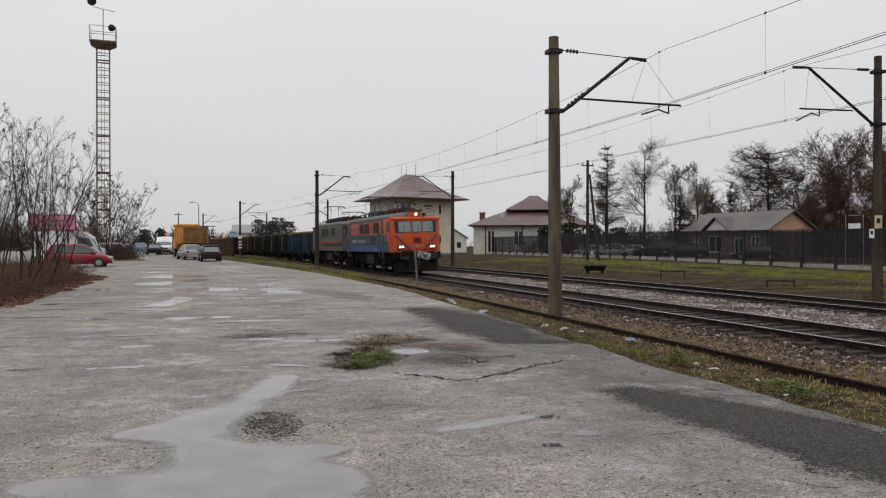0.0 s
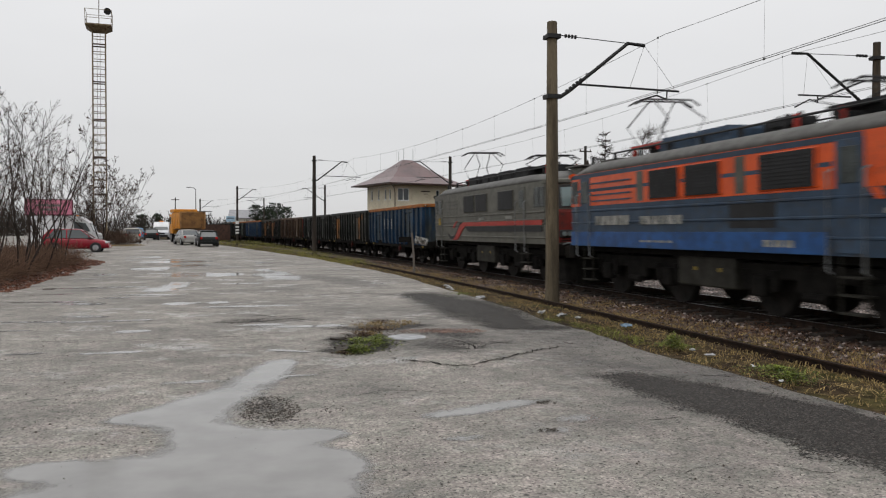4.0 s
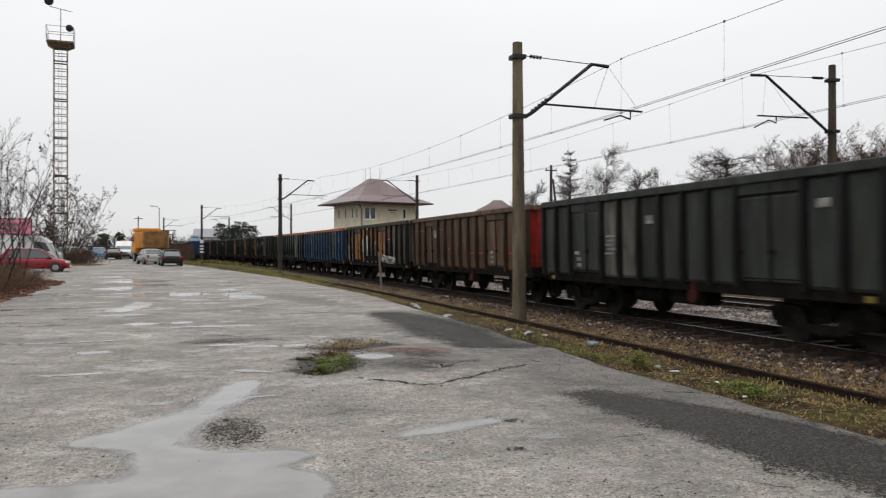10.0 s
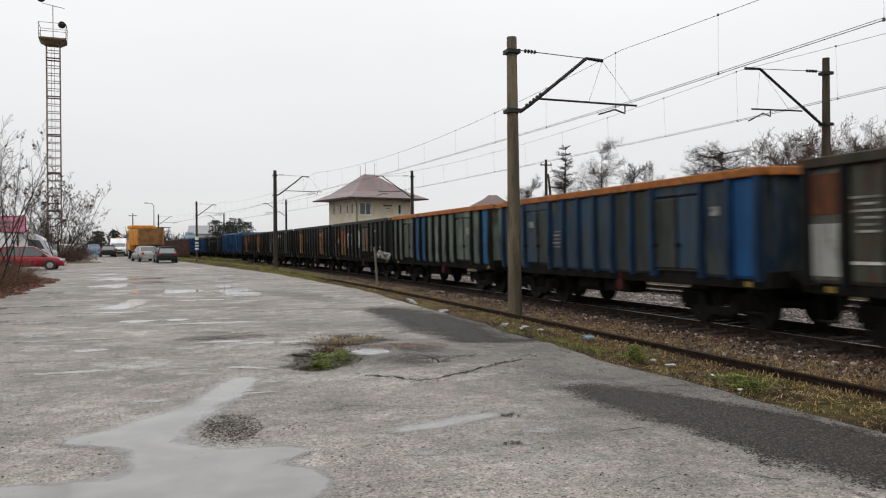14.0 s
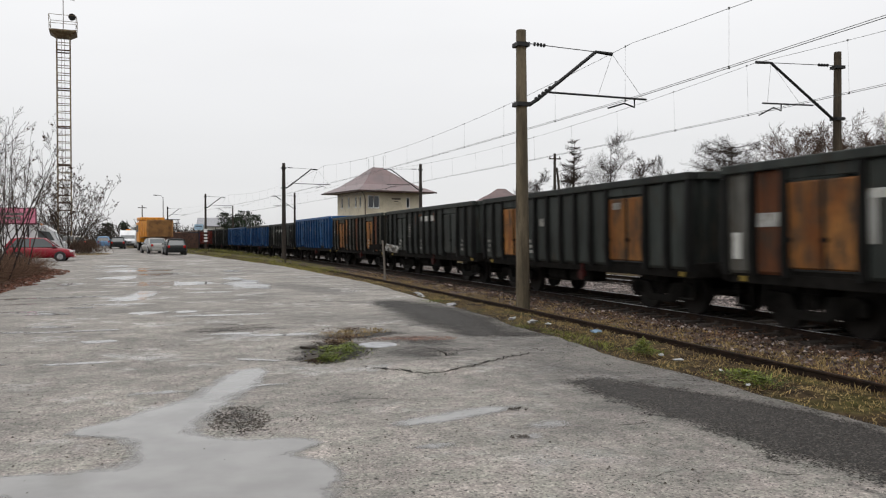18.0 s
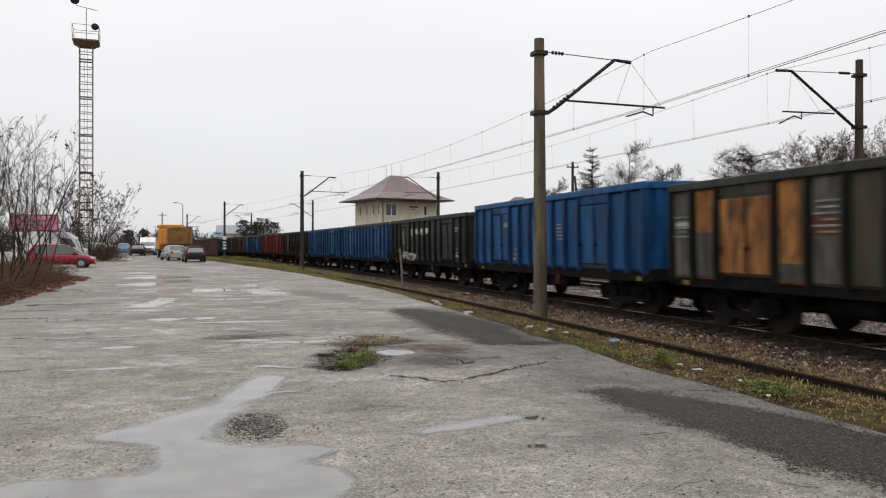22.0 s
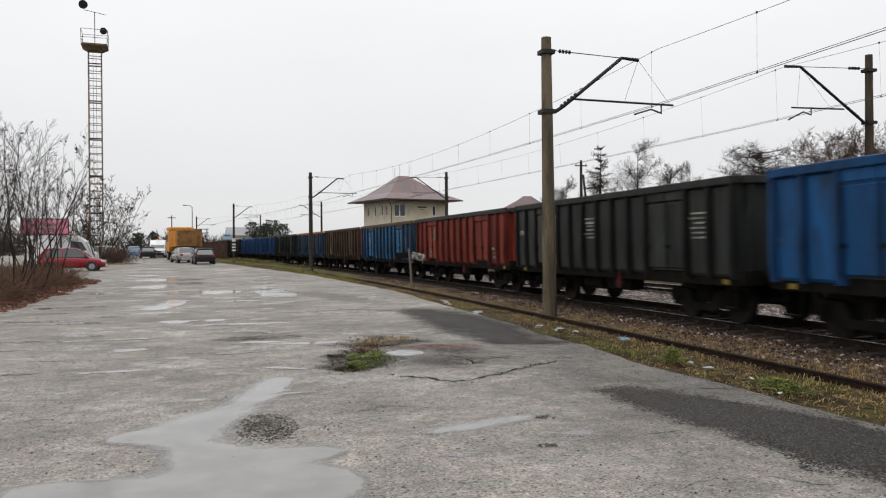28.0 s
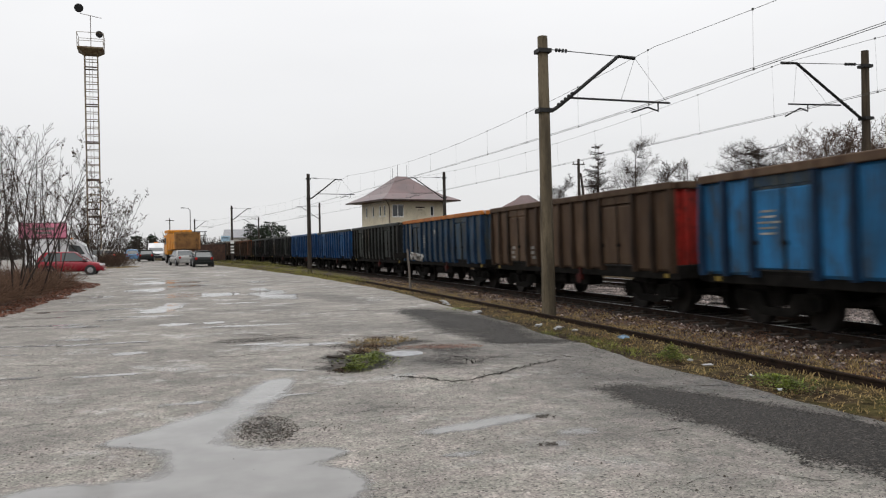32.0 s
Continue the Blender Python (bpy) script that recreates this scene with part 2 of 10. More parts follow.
def rod(bm, a, b, r0, r1=None, seg=8, cap=True):
    a, b = Vector(a), Vector(b)
    r1 = r0 if r1 is None else r1
    d = b - a
    q = d.to_track_quat("Z", "Y")
    rings = []
    for p, r in ((a, r0), (b, r1)):
        rings.append([bm.verts.new(p + q @ Vector((r * math.cos(2 * math.pi * i / seg), r * math.sin(2 * math.pi * i / seg), 0))) for i in range(seg)])
    for i in range(seg):
        bm.faces.new((rings[0][i], rings[0][(i + 1) % seg], rings[1][(i + 1) % seg], rings[1][i]))
    if cap:
        bm.faces.new(list(reversed(rings[0])))
        bm.faces.new(rings[1])


def tube(bm, pts, r, seg=6):
    """A bent rod through points."""
    pts = [Vector(p) for p in pts]
    prev = None
    for i, p in enumerate(pts):
        d = (pts[min(i + 1, len(pts) - 1)] - pts[max(i - 1, 0)]).normalized()
        q = d.to_track_quat("Z", "Y")
        rr = r[i] if isinstance(r, (list, tuple)) else r
        ring = [bm.verts.new(p + q @ Vector((rr * math.cos(2 * math.pi * k / seg), rr * math.sin(2 * math.pi * k / seg), 0))) for k in range(seg)]
        if prev:
            for k in range(seg):
                bm.faces.new((prev[k], prev[(k + 1) % seg], ring[(k + 1) % seg], ring[k]))
        else:
            bm.faces.new(list(reversed(ring)))
        prev = ring
    bm.faces.new(prev)


def loft(bm, rings, close=True, caps=True):
    """Skin over rings of equally many points."""
    vr = [[bm.verts.new(p) for p in ring] for ring in rings]
    n = len(vr[0])
    for a, b in zip(vr, vr[1:]):
        for i in range(n if close else n - 1):
            j = (i + 1) % n
            bm.faces.new((a[i], a[j], b[j], b[i]))
    if caps and close:
        bm.faces.new(list(reversed(vr[0])))
        bm.faces.new(vr[-1])
    return vr


# ---- the line of the railway ----
X1, X2, BEND, BEND_END, RAIL_Z = 11.20, 17.27, 0.000707, 104.8, 0.06
CANT = 0.026


def track_x(y, x0=X1):
    a = abs(y)
    return x0 - (BEND * a * a if a < BEND_END else BEND * BEND_END ** 2 + 2 * BEND * BEND_END * (a - BEND_END))


TAB_Y = np.linspace(-420, 640, 4241)
TAB_X = np.array([track_x(y) for y in TAB_Y])
TAB_S = np.concatenate([[0], np.cumsum(np.hypot(np.diff(TAB_Y), np.diff(TAB_X)))])
TAB_S -= np.interp(0, TAB_Y, TAB_S)


def on_track(s):
    """Place and heading on the near track at arc length s from the camera's abreast point."""
    y = float(np.interp(s, TAB_S, TAB_Y))
    y0, y1 = float(np.interp(s - 4.5, TAB_S, TAB_Y)), float(np.interp(s + 4.5, TAB_S, TAB_Y))
    x0, x1 = track_x(y0), track_x(y1)
    return Vector(((x0 + x1 + 2 * track_x(y)) / 4, y, RAIL_Z)), math.atan2(-(x1 - x0), y1 - y0)


def rise(x, y):
    """Height of the paved yard, which climbs a little towards its far end."""
    return float(np.interp(y, [25, 35, 45, 57, 70, 90, 110, 150, 250], [0, 0.03, 0.1, 0.21, 0.34, 0.5, 0.64, 0.8, 1.0]))

# ---- ground, yard, tracks ----
def edge_off(y):
    return float(np.interp(y, [-60, 6, 11, 19, 31, 47, 60, 76, 110, 200, 400], [-5.4, -5.35, -5.45, -5.1, -4.7, -5.6, -7.2, -9.0, -13, -25, -45]))


def soil_material():
    m = bpy.data.materials.new("verge_soil_grass")
    m.use_nodes = True
    n, l = m.node_tree.nodes, m.node_tree.links
    b = n["Principled BSDF"]
    co = n.new("ShaderNodeTexCoord")
    a = n.new("ShaderNodeTexNoise")
    a.inputs["Scale"].default_value, a.inputs["Detail"].default_value = 0.8, 9
    c = n.new("ShaderNodeTexNoise")
    c.inputs["Scale"].default_value, c.inputs["Detail"].default_value = 9, 6
    l.new(co.outputs["Object"], a.inputs["Vector"])
    l.new(co.outputs["Object"], c.inputs["Vector"])
    r1 = n.new("ShaderNodeValToRGB")
    r1.color_ramp.elements[0].position, r1.color_ramp.elements[0].color = 0.42, (0.022, 0.015, 0.010, 1)
    r1.color_ramp.elements[1].position, r1.color_ramp.elements[1].color = 0.66, (0.044, 0.040, 0.013, 1)
    e = r1.color_ramp.elements.new(0.5)
    e.color = (0.046, 0.032, 0.017, 1)
    l.new(a.outputs[0], r1.inputs[0])
    hs = n.new("ShaderNodeHueSaturation")
    mr = n.new("ShaderNodeMapRange")
    mr.inputs["From Min"].default_value, mr.inputs["From Max"].default_value = 0.3, 0.7
    mr.inputs["To Min"].default_value, mr.inputs["To Max"].default_value = 0.3, 1.75
    l.new(c.outputs[0], mr.inputs["Value"])
    l.new(mr.outputs[0], hs.inputs["Value"])
    l.new(r1.outputs[0], hs.inputs["Color"])
    l.new(hs.outputs[0], b.inputs["Base Color"])
    b.inputs["Roughness"].default_value = 0.9
    b.inputs["Specular IOR Level"].default_value = 0.05
    bp = n.new("ShaderNodeBump")
    bp.inputs["Strength"].default_value, bp.inputs["Distance"].default_value = 0.8, 0.05
    l.new(c.outputs[0], bp.inputs["Height"])
    l.new(bp.outputs[0], b.inputs["Normal"])
    return m


M_SOIL = soil_material()


def ground_z(o, y):
    r = rise(0, y)
    return float(np.interp(o, [-9, -6.5, -4.6, -3.9, -3.0, -2.0, 8.3, 9.4, 11, 16], [r - 0.06, 0.6 * r - 0.05, -0.05, -0.06, -0.16, -0.22, -0.22, -0.14, -0.02, min(r, 0.35)]))


def make_ground():
    offs = [-3500, -1200, -400, -150, -60, -30, -16, -9, -7.5, -6.5, -5.5, -4.6, -3.9, -3.0, -2.0, 0, 3, 6, 8.3, 9.4, 11, 13, 16, 20, 26, 35, 60, 150, 400, 1200, 3500]
    ys = [-3500, -1500, -600, -300, -150, -80, -40] + list(np.arange(-20, 130, 2.0)) + [135, 145, 160, 190, 230, 280, 350, 450, 620, 1000, 1800, 3800]
    bm = bmesh.new()
    rows = []
    for y in ys:
        yy = max(-400, min(600, y))
        row = []
        for o in offs:
            wob = 0.0 if o in (-2.0, 0, 3, 6) else 0.035 * noise.noise((o * 0.9, y * 0.5, 3.0))
            row.append(bm.verts.new((track_x(yy) + o, y, ground_z(o, yy) + (wob if -9 < o < 30 else 0))))
        rows.append(row)
    for a, b in zip(rows, rows[1:]):
        for i in range(len(offs) - 1):
            bm.faces.new((a[i], a[i + 1], b[i + 1], b[i]))
    return solo("ground", bm, M_SOIL, "damp winter grass and brown soil beside the railway", "ground", kind="structure", smooth=True)


make_ground()

# darker re-laid strips, wet lanes and the hump's shading painted into the asphalt: centre x, y, half length, half
# width, turn in degrees, weight
DARK_SPOTS = [(6.0, 7.0, 9.0, 2.1, 93, 0.68), (4.6, 4.4, 3.2, 2.2, 93, 0.24), (5.0, 17.0, 4.5, 1.2, 93, 0.6), (2.9, 11.6, 1.5, 1.3, 20, 0.6), (3.2, 27.5, 4.0, 0.8, 105, 0.7), (3.0, 13.6, 1.2, 1.0, 20, 0.35),
              (0.0, 17.0, 0.9, 0.9, 0, 0.5)]


def asphalt_material():
    m = bpy.data.materials.new("wet_worn_asphalt")
    m.use_nodes = True
    n, l = m.node_tree.nodes, m.node_tree.links
    b = n["Principled BSDF"]
    co = n.new("ShaderNodeTexCoord")

    def tex(scale, detail=5, rough=0.55):
        t = n.new("ShaderNodeTexNoise")
        t.inputs["Scale"].default_value, t.inputs["Detail"].default_value, t.inputs["Roughness"].default_value = scale, detail, rough
        l.new(co.outputs["Object"], t.inputs["Vector"])
        return t.outputs[0]

    def rng(src, a, c, lo, hi):
        t = n.new("ShaderNodeMapRange")
        for k, v in (("From Min", a), ("From Max", c), ("To Min", lo), ("To Max", hi)):
            t.inputs[k].default_value = v
        l.new(src, t.inputs["Value"])
        return t.outputs[0]

    def calc(op, x, y):
        t = n.new("ShaderNodeMath")
        t.operation = op
        for i, v in enumerate((x, y)):
            if isinstance(v, (int, float)):
                t.inputs[i].default_value = v
            else:
                l.new(v, t.inputs[i])
        return t.outputs[0]

    broad, mid, fine = tex(0.22, 6), tex(1.3, 7, 0.62), tex(26, 4, 0.7)
    vor = n.new("ShaderNodeTexVoronoi")
    vor.inputs["Scale"].default_value = 38
    l.new(co.outputs["Object"], vor.inputs["Vector"])
    wob = n.new("ShaderNodeMix")
    wob.data_type = "VECTOR"
    wob.inputs["Factor"].default_value = 0.35
    nz = n.new("ShaderNodeTexNoise")
    nz.inputs["Scale"].default_value = 1.1
    nz.inputs["Detail"].default_value = 6
    l.new(co.outputs["Object"], nz.inputs["Vector"])
    l.new(co.outputs["Object"], wob.inputs[4])
    l.new(nz.outputs["Color"], wob.inputs[5])
    crack = n.new("ShaderNodeTexVoronoi")
    crack.feature = "DISTANCE_TO_EDGE"
    crack.inputs["Scale"].default_value = 0.8
    l.new(wob.outputs[1], crack.inputs["Vector"])
    crack_on = calc("MULTIPLY", rng(crack.outputs["Distance"], 0.0, 0.016, 1, 0), rng(mid, 0.55, 0.64, 0, 1))
    dark = None
    warp = n.new("ShaderNodeVectorMath")
    warp.operation = "ADD"
    sc = n.new("ShaderNodeVectorMath")
    sc.operation = "SCALE"
    sc.inputs["Scale"].default_value = 0.9
    l.new(nz.outputs["Color"], sc.inputs[0])
    l.new(co.outputs["Object"], warp.inputs[0])
    l.new(sc.outputs[0], warp.inputs[1])
    for x, y, lx, ly, turn, wt in DARK_SPOTS:
        mp = n.new("ShaderNodeMapping")
        mp.vector_type = "TEXTURE"
        mp.inputs["Location"].default_value = (x + 0.45, y + 0.45, 0.45)
        mp.inputs["Rotation"].default_value = (0, 0, radians(turn))
        mp.inputs["Scale"].default_value = (lx, ly, 50)
        l.new(warp.outputs[0], mp.inputs["Vector"])
        ln = n.new("ShaderNodeVectorMath")
        ln.operation = "LENGTH"
        l.new(mp.outputs[0], ln.inputs[0])
        f = calc("MULTIPLY", rng(ln.outputs["Value"], 0.75, 1.15, 1, 0), wt)
        dark = f if dark is None else calc("MAXIMUM", dark, f)
    speck = rng(fine, 0.35, 0.65, -0.35, 0.35)
    dark = calc("MULTIPLY", dark, calc("ADD", 0.85, speck))
    tone = calc("MULTIPLY", rng(broad, 0.3, 0.7, 0.78, 1.18), rng(mid, 0.3, 0.7, 0.62, 1.34))
    tone = calc("MULTIPLY", tone, rng(fine, 0.3, 0.7, 0.72, 1.28))
    tone = calc("MULTIPLY", tone, rng(tex(5.5, 6, 0.72), 0.36, 0.62, 0.78, 1.16))
    tone = calc("MULTIPLY", tone, rng(tex(2.6, 8, 0.7), 0.56, 0.68, 1.0, 0.66))
    tone = calc("MULTIPLY", tone, rng(vor.outputs["Distance"], 0.05, 0.6, 1.15, 0.8))
    chip = n.new("ShaderNodeTexVoronoi")
    chip.inputs["Scale"].default_value = 55
    l.new(co.outputs["Object"], chip.inputs["Vector"])
    chips = n.new("ShaderNodeSeparateColor")
    l.new(chip.outputs["Color"], chips.inputs[0])
    tone = calc("MULTIPLY", tone, rng(chips.outputs[0], 0, 1, 0.72, 1.26))
    tone = calc("MULTIPLY", tone, rng(chips.outputs[1], 0.93, 0.95, 1, 1.38))
    tone = calc("MULTIPLY", tone, rng(chips.outputs[2], 0.92, 0.94, 1, 0.52))
    pit = n.new("ShaderNodeTexVoronoi")
    pit.inputs["Scale"].default_value = 15
    l.new(co.outputs["Object"], pit.inputs["Vector"])
    pits = calc("MULTIPLY", rng(pit.outputs["Distance"], 0.1, 0.24, 0.75, 0), rng(mid, 0.38, 0.52, 0, 1))
    tone = calc("MULTIPLY", tone, calc("SUBTRACT", 1.0, pits))
    # open-grained holes left by lost stones
    for sc_, lo_, hi_ in ((9, 0.9, 0.12), (17, 0.84, 0.18), (32, 0.78, 0.24), (58, 0.76, 0.28)):
        v2 = n.new("ShaderNodeTexVoronoi")
        v2.inputs["Scale"].default_value = sc_
        l.new(co.outputs["Object"], v2.inputs["Vector"])
        sp = n.new("ShaderNodeSeparateColor")
        l.new(v2.outputs["Color"], sp.inputs[0])
        hole = calc("MULTIPLY", rng(v2.outputs["Distance"], hi_, hi_ + 0.1, 0.82, 0), rng(sp.outputs[0], lo_, lo_ + 0.02, 0, 1))
        tone = calc("MULTIPLY", tone, calc("SUBTRACT", 1.0, hole))
    tone = calc("MULTIPLY", tone, calc("SUBTRACT", 1.0, calc("MULTIPLY", crack_on, 0.7)))
    tone = calc("MULTIPLY", tone, calc("SUBTRACT", 1.0, calc("MULTIPLY", dark, 0.72)))
    # damp hollows are darker; where a film of rain stands the stone is smooth and mirrors the sky
    damp = rng(calc("ADD", calc("MULTIPLY", tex(0.33, 10, 0.64), 0.62), calc("MULTIPLY", tex(1.7, 9, 0.72), 0.38)), 0.46, 0.6, 0, 1)
    damp = calc("MULTIPLY", damp, rng(fine, 0.3, 0.6, 0.5, 1))
    wet = rng(calc("ADD", calc("MULTIPLY", tex(0.55, 10, 0.68), 0.7), calc("MULTIPLY", tex(3.1, 8, 0.7), 0.3)), 0.53, 0.60, 0, 1)
    wet = calc("MULTIPLY", wet, rng(fine, 0.3, 0.55, 0.6, 1))
    tone = calc("MULTIPLY", tone, calc("SUBTRACT", 1.0, calc("MULTIPLY", damp, 0.52)))
    ro = calc("SUBTRACT", 0.72, calc("MULTIPLY", wet, 0.5))
    ro = calc("ADD", ro, rng(fine, 0.3, 0.7, -0.06, 0.06))
    hs = n.new("ShaderNodeHueSaturation")
    hue = n.new("ShaderNodeMix")
    hue.data_type = "RGBA"
    hue.inputs["A"].default_value, hue.inputs["B"].default_value = (0.27, 0.236, 0.212, 1), (0.252, 0.240, 0.204, 1)
    l.new(rng(tex(3.4, 6, 0.7), 0.4, 0.6, 0, 1), hue.inputs["Factor"])
    l.new(hue.outputs["Result"], hs.inputs["Color"])
    l.new(tone, hs.inputs["Value"])
    l.new(hs.outputs[0], b.inputs["Base Color"])
    l.new(ro, b.inputs["Roughness"])
    b.inputs["Specular IOR Level"].default_value = 0.5
    bp = n.new("ShaderNodeBump")
    bp.inputs["Distance"].default_value = 0.012
    l.new(rng(wet, 0, 1, 0.55, 0.06), bp.inputs["Strength"])
    l.new(calc("ADD", calc("SUBTRACT", fine, calc("MULTIPLY", crack_on, 0.8)), vor.outputs["Distance"]), bp.inputs["Height"])
    bp2 = n.new("ShaderNodeBump")
    bp2.inputs["Strength"].default_value, bp2.inputs["Distance"].default_value = 0.12, 0.05
    l.new(mid, bp2.inputs["Height"])
    l.new(bp2.outputs[0], bp.inputs["Normal"])
    l.new(bp.outputs[0], b.inputs["Normal"])
    return m


M_ASPHALT = asphalt_material()


# front lip of the heaved asphalt before the manhole
LIP_X = [1.85, 2.05, 2.27, 2.47, 2.75, 3.04, 3.4, 3.81, 4.2, 4.57]
LIP_Y = [10.44, 10.1, 9.82, 9.62, 9.56, 9.69, 9.98, 10.3, 10.66, 10.94]


def yard_z(x, y):
    """Paved height with shallow dips and the hump round the manhole."""
    h = rise(x, y) + 0.004
    h += 0.05 * min(1.0, 2.2 * math.exp(-(((x - 2.9) / 1.05) ** 2 + ((y - 11.5) / 1.35) ** 2)))
    h -= 0.05 * math.exp(-(((x - 1.6) / 0.4) ** 2 + ((y - 11.2) / 0.6) ** 2))
    if 1.8 < x < 4.6 and 9.2 < y < 13:
        d = y - float(np.interp(x, LIP_X, LIP_Y))
        h += 0.038 * max(0.0, min(1.0, d / 0.1 + 0.5)) * math.exp(-max(0.0, d) / 0.75) * min(1.0, (x - 1.8) * 3, (4.6 - x) * 1.5)
        h -= 0.075 * math.exp(-(((x - 3.27) / 0.15) ** 2 + ((y - 11.08) / 0.22) ** 2)) + 0.03 * math.exp(-(((x - 3.05) / 0.2) ** 2 + ((y - 11.0) / 0.3) ** 2))
    return h + 0.006 * noise.noise((x * 0.8, y * 0.8, 0))


def make_yard():
    bm = bmesh.new()
    ys = list(np.arange(-40, 2, 6.0)) + list(np.arange(2, 9.25, 0.25)) + list(np.arange(9.25, 13, 0.08)) + list(np.arange(13, 16, 0.25)) + list(np.arange(16, 24, 0.5)) + list(np.arange(24, 60, 1.0)) + list(np.arange(60, 132, 3.0)) + [140, 160, 190, 230, 260]
    us = [0, 0.04, 0.1, 0.2, 0.35, 0.5, 0.65, 0.8] + [round(v, 2) for v in np.arange(0.9, 5.05, 0.1)] + [5.25, 5.5, 6, 6.5, 7, 7.5, 8, 9, 10, 12, 14, 17, 21, 26, 34, 46, 60]
    rows = []
    for y in ys:
        x_e = track_x(y) + edge_off(y) + 0.16 * noise.noise((0, y * 0.45, 5)) + 0.06 * noise.noise((0, y * 2.1, 9))
        row = [bm.verts.new((x_e + 0.02, y, yard_z(x_e, y) - 0.09))]
        row += [bm.verts.new((x_e - u, y, yard_z(x_e - u, y) - (0.012 if u == 0 else 0))) for u in us]
        rows.append(row)
    for a, b in zip(rows, rows[1:]):
        for i in range(len(us)):
            bm.faces.new((a[i + 1], a[i], b[i], b[i + 1]))
    bmesh.ops.recalc_face_normals(bm, faces=bm.faces)
    return solo("pavement", bm, M_ASPHALT, "worn wet grey asphalt yard with cracks and patches", "pavement", kind="structure", smooth=True)


PAVEMENT = make_yard()


def water_material():
    m = bpy.data.materials.new("puddle_water")
    m.use_nodes = True
    n, l = m.node_tree.nodes, m.node_tree.links
    b = n["Principled BSDF"]
    co = n.new("ShaderNodeTexCoord")
    t = n.new("ShaderNodeTexNoise")
    t.inputs["Scale"].default_value = 2.2
    t.inputs["Detail"].default_value = 4
    l.new(co.outputs["Object"], t.inputs["Vector"])
    r = n.new("ShaderNodeValToRGB")
    r.color_ramp.elements[0].position, r.color_ramp.elements[0].color = 0.35, (0.17, 0.165, 0.157, 1)
    r.color_ramp.elements[1].position, r.color_ramp.elements[1].color = 0.65, (0.215, 0.209, 0.2, 1)
    l.new(t.outputs[0], r.inputs[0])
    l.new(r.outputs[0], b.inputs["Base Color"])
    b.inputs["Roughness"].default_value = 0.09
    b.inputs["IOR"].default_value = 1.33
    # the film of water thins out to nothing at its rim, where the grain of the asphalt stands through
    at = n.new("ShaderNodeAttribute")
    at.attribute_name = "depth"
    g = n.new("ShaderNodeTexNoise")
    g.inputs["Scale"].default_value, g.inputs["Detail"].default_value = 14, 6
    l.new(co.outputs["Object"], g.inputs["Vector"])
    sm = n.new("ShaderNodeMath")
    sm.operation = "MULTIPLY_ADD"
    sm.inputs[1].default_value, sm.inputs[2].default_value = 0.5, -0.25
    l.new(g.outputs[0], sm.inputs[0])
    ad = n.new("ShaderNodeMath")
    l.new(at.outputs["Fac"], ad.inputs[0])
    l.new(sm.outputs[0], ad.inputs[1])
    mr = n.new("ShaderNodeMapRange")
    mr.inputs["From Min"].default_value, mr.inputs["From Max"].default_value = 0.0, 0.5
    mr.inputs["To Max"].default_value = 0.95
    l.new(ad.outputs[0], mr.inputs["Value"])
    l.new(mr.outputs[0], b.inputs["Alpha"])
    return m


M_WATER = water_material()


def patch_material():
    m = bpy.data.materials.new("dark_relaid_asphalt")
    m.use_nodes = True
    n, l = m.node_tree.nodes, m.node_tree.links
    b = n["Principled BSDF"]
    co = n.new("ShaderNodeTexCoord")
    v = n.new("ShaderNodeTexVoronoi")
    v.inputs["Scale"].default_value = 62
    l.new(co.outputs["Object"], v.inputs["Vector"])
    sp = n.new("ShaderNodeSeparateColor")
    l.new(v.outputs["Color"], sp.inputs[0])
    r = n.new("ShaderNodeValToRGB")
    r.color_ramp.elements[0].position, r.color_ramp.elements[0].color = 0.1, (0.012, 0.0108, 0.0095, 1)
    r.color_ramp.elements[1].position, r.color_ramp.elements[1].color = 0.97, (0.088, 0.079, 0.07, 1)
    e = r.color_ramp.elements.new(0.72)
    e.color = (0.026, 0.023, 0.02, 1)
    l.new(sp.outputs[0], r.inputs[0])
    l.new(r.outputs[0], b.inputs["Base Color"])
    b.inputs["Roughness"].default_value = 0.62
    b.inputs["Specular IOR Level"].default_value = 0.15
    bp = n.new("ShaderNodeBump")
    bp.inputs["Strength"].default_value, bp.inputs["Distance"].default_value = 0.6, 0.015
    bp.invert = True
    l.new(v.outputs["Distance"], bp.inputs["Height"])
    l.new(bp.outputs[0], b.inputs["Normal"])
    at = n.new("ShaderNodeAttribute")
    at.attribute_name = "depth"
    k = n.new("ShaderNodeTexNoise")
    k.inputs["Scale"].default_value, k.inputs["Detail"].default_value, k.inputs["Roughness"].default_value = 2.2, 7, 0.7
    l.new(co.outputs["Object"], k.inputs["Vector"])
    grain = n.new("ShaderNodeMath")
    grain.operation = "MULTIPLY_ADD"
    grain.inputs[1].default_value, grain.inputs[2].default_value = 0.8, -1.32
    l.new(sp.outputs[1], grain.inputs[0])
    sm = n.new("ShaderNodeMath")
    sm.operation = "MULTIPLY_ADD"
    sm.inputs[1].default_value = 1.3
    l.new(k.outputs[0], sm.inputs[0])
    l.new(grain.outputs[0], sm.inputs[2])
    a2 = n.new("ShaderNodeMath")
    l.new(at.outputs["Fac"], a2.inputs[0])
    l.new(sm.outputs[0], a2.inputs[1])
    mr = n.new("ShaderNodeMapRange")
    mr.inputs["From Min"].default_value, mr.inputs["From Max"].default_value = 0.02, 0.3
    l.new(a2.outputs[0], mr.inputs["Value"])
    l.new(mr.outputs[0], b.inputs["Alpha"])
    return m


M_DARKPATCH = patch_material()


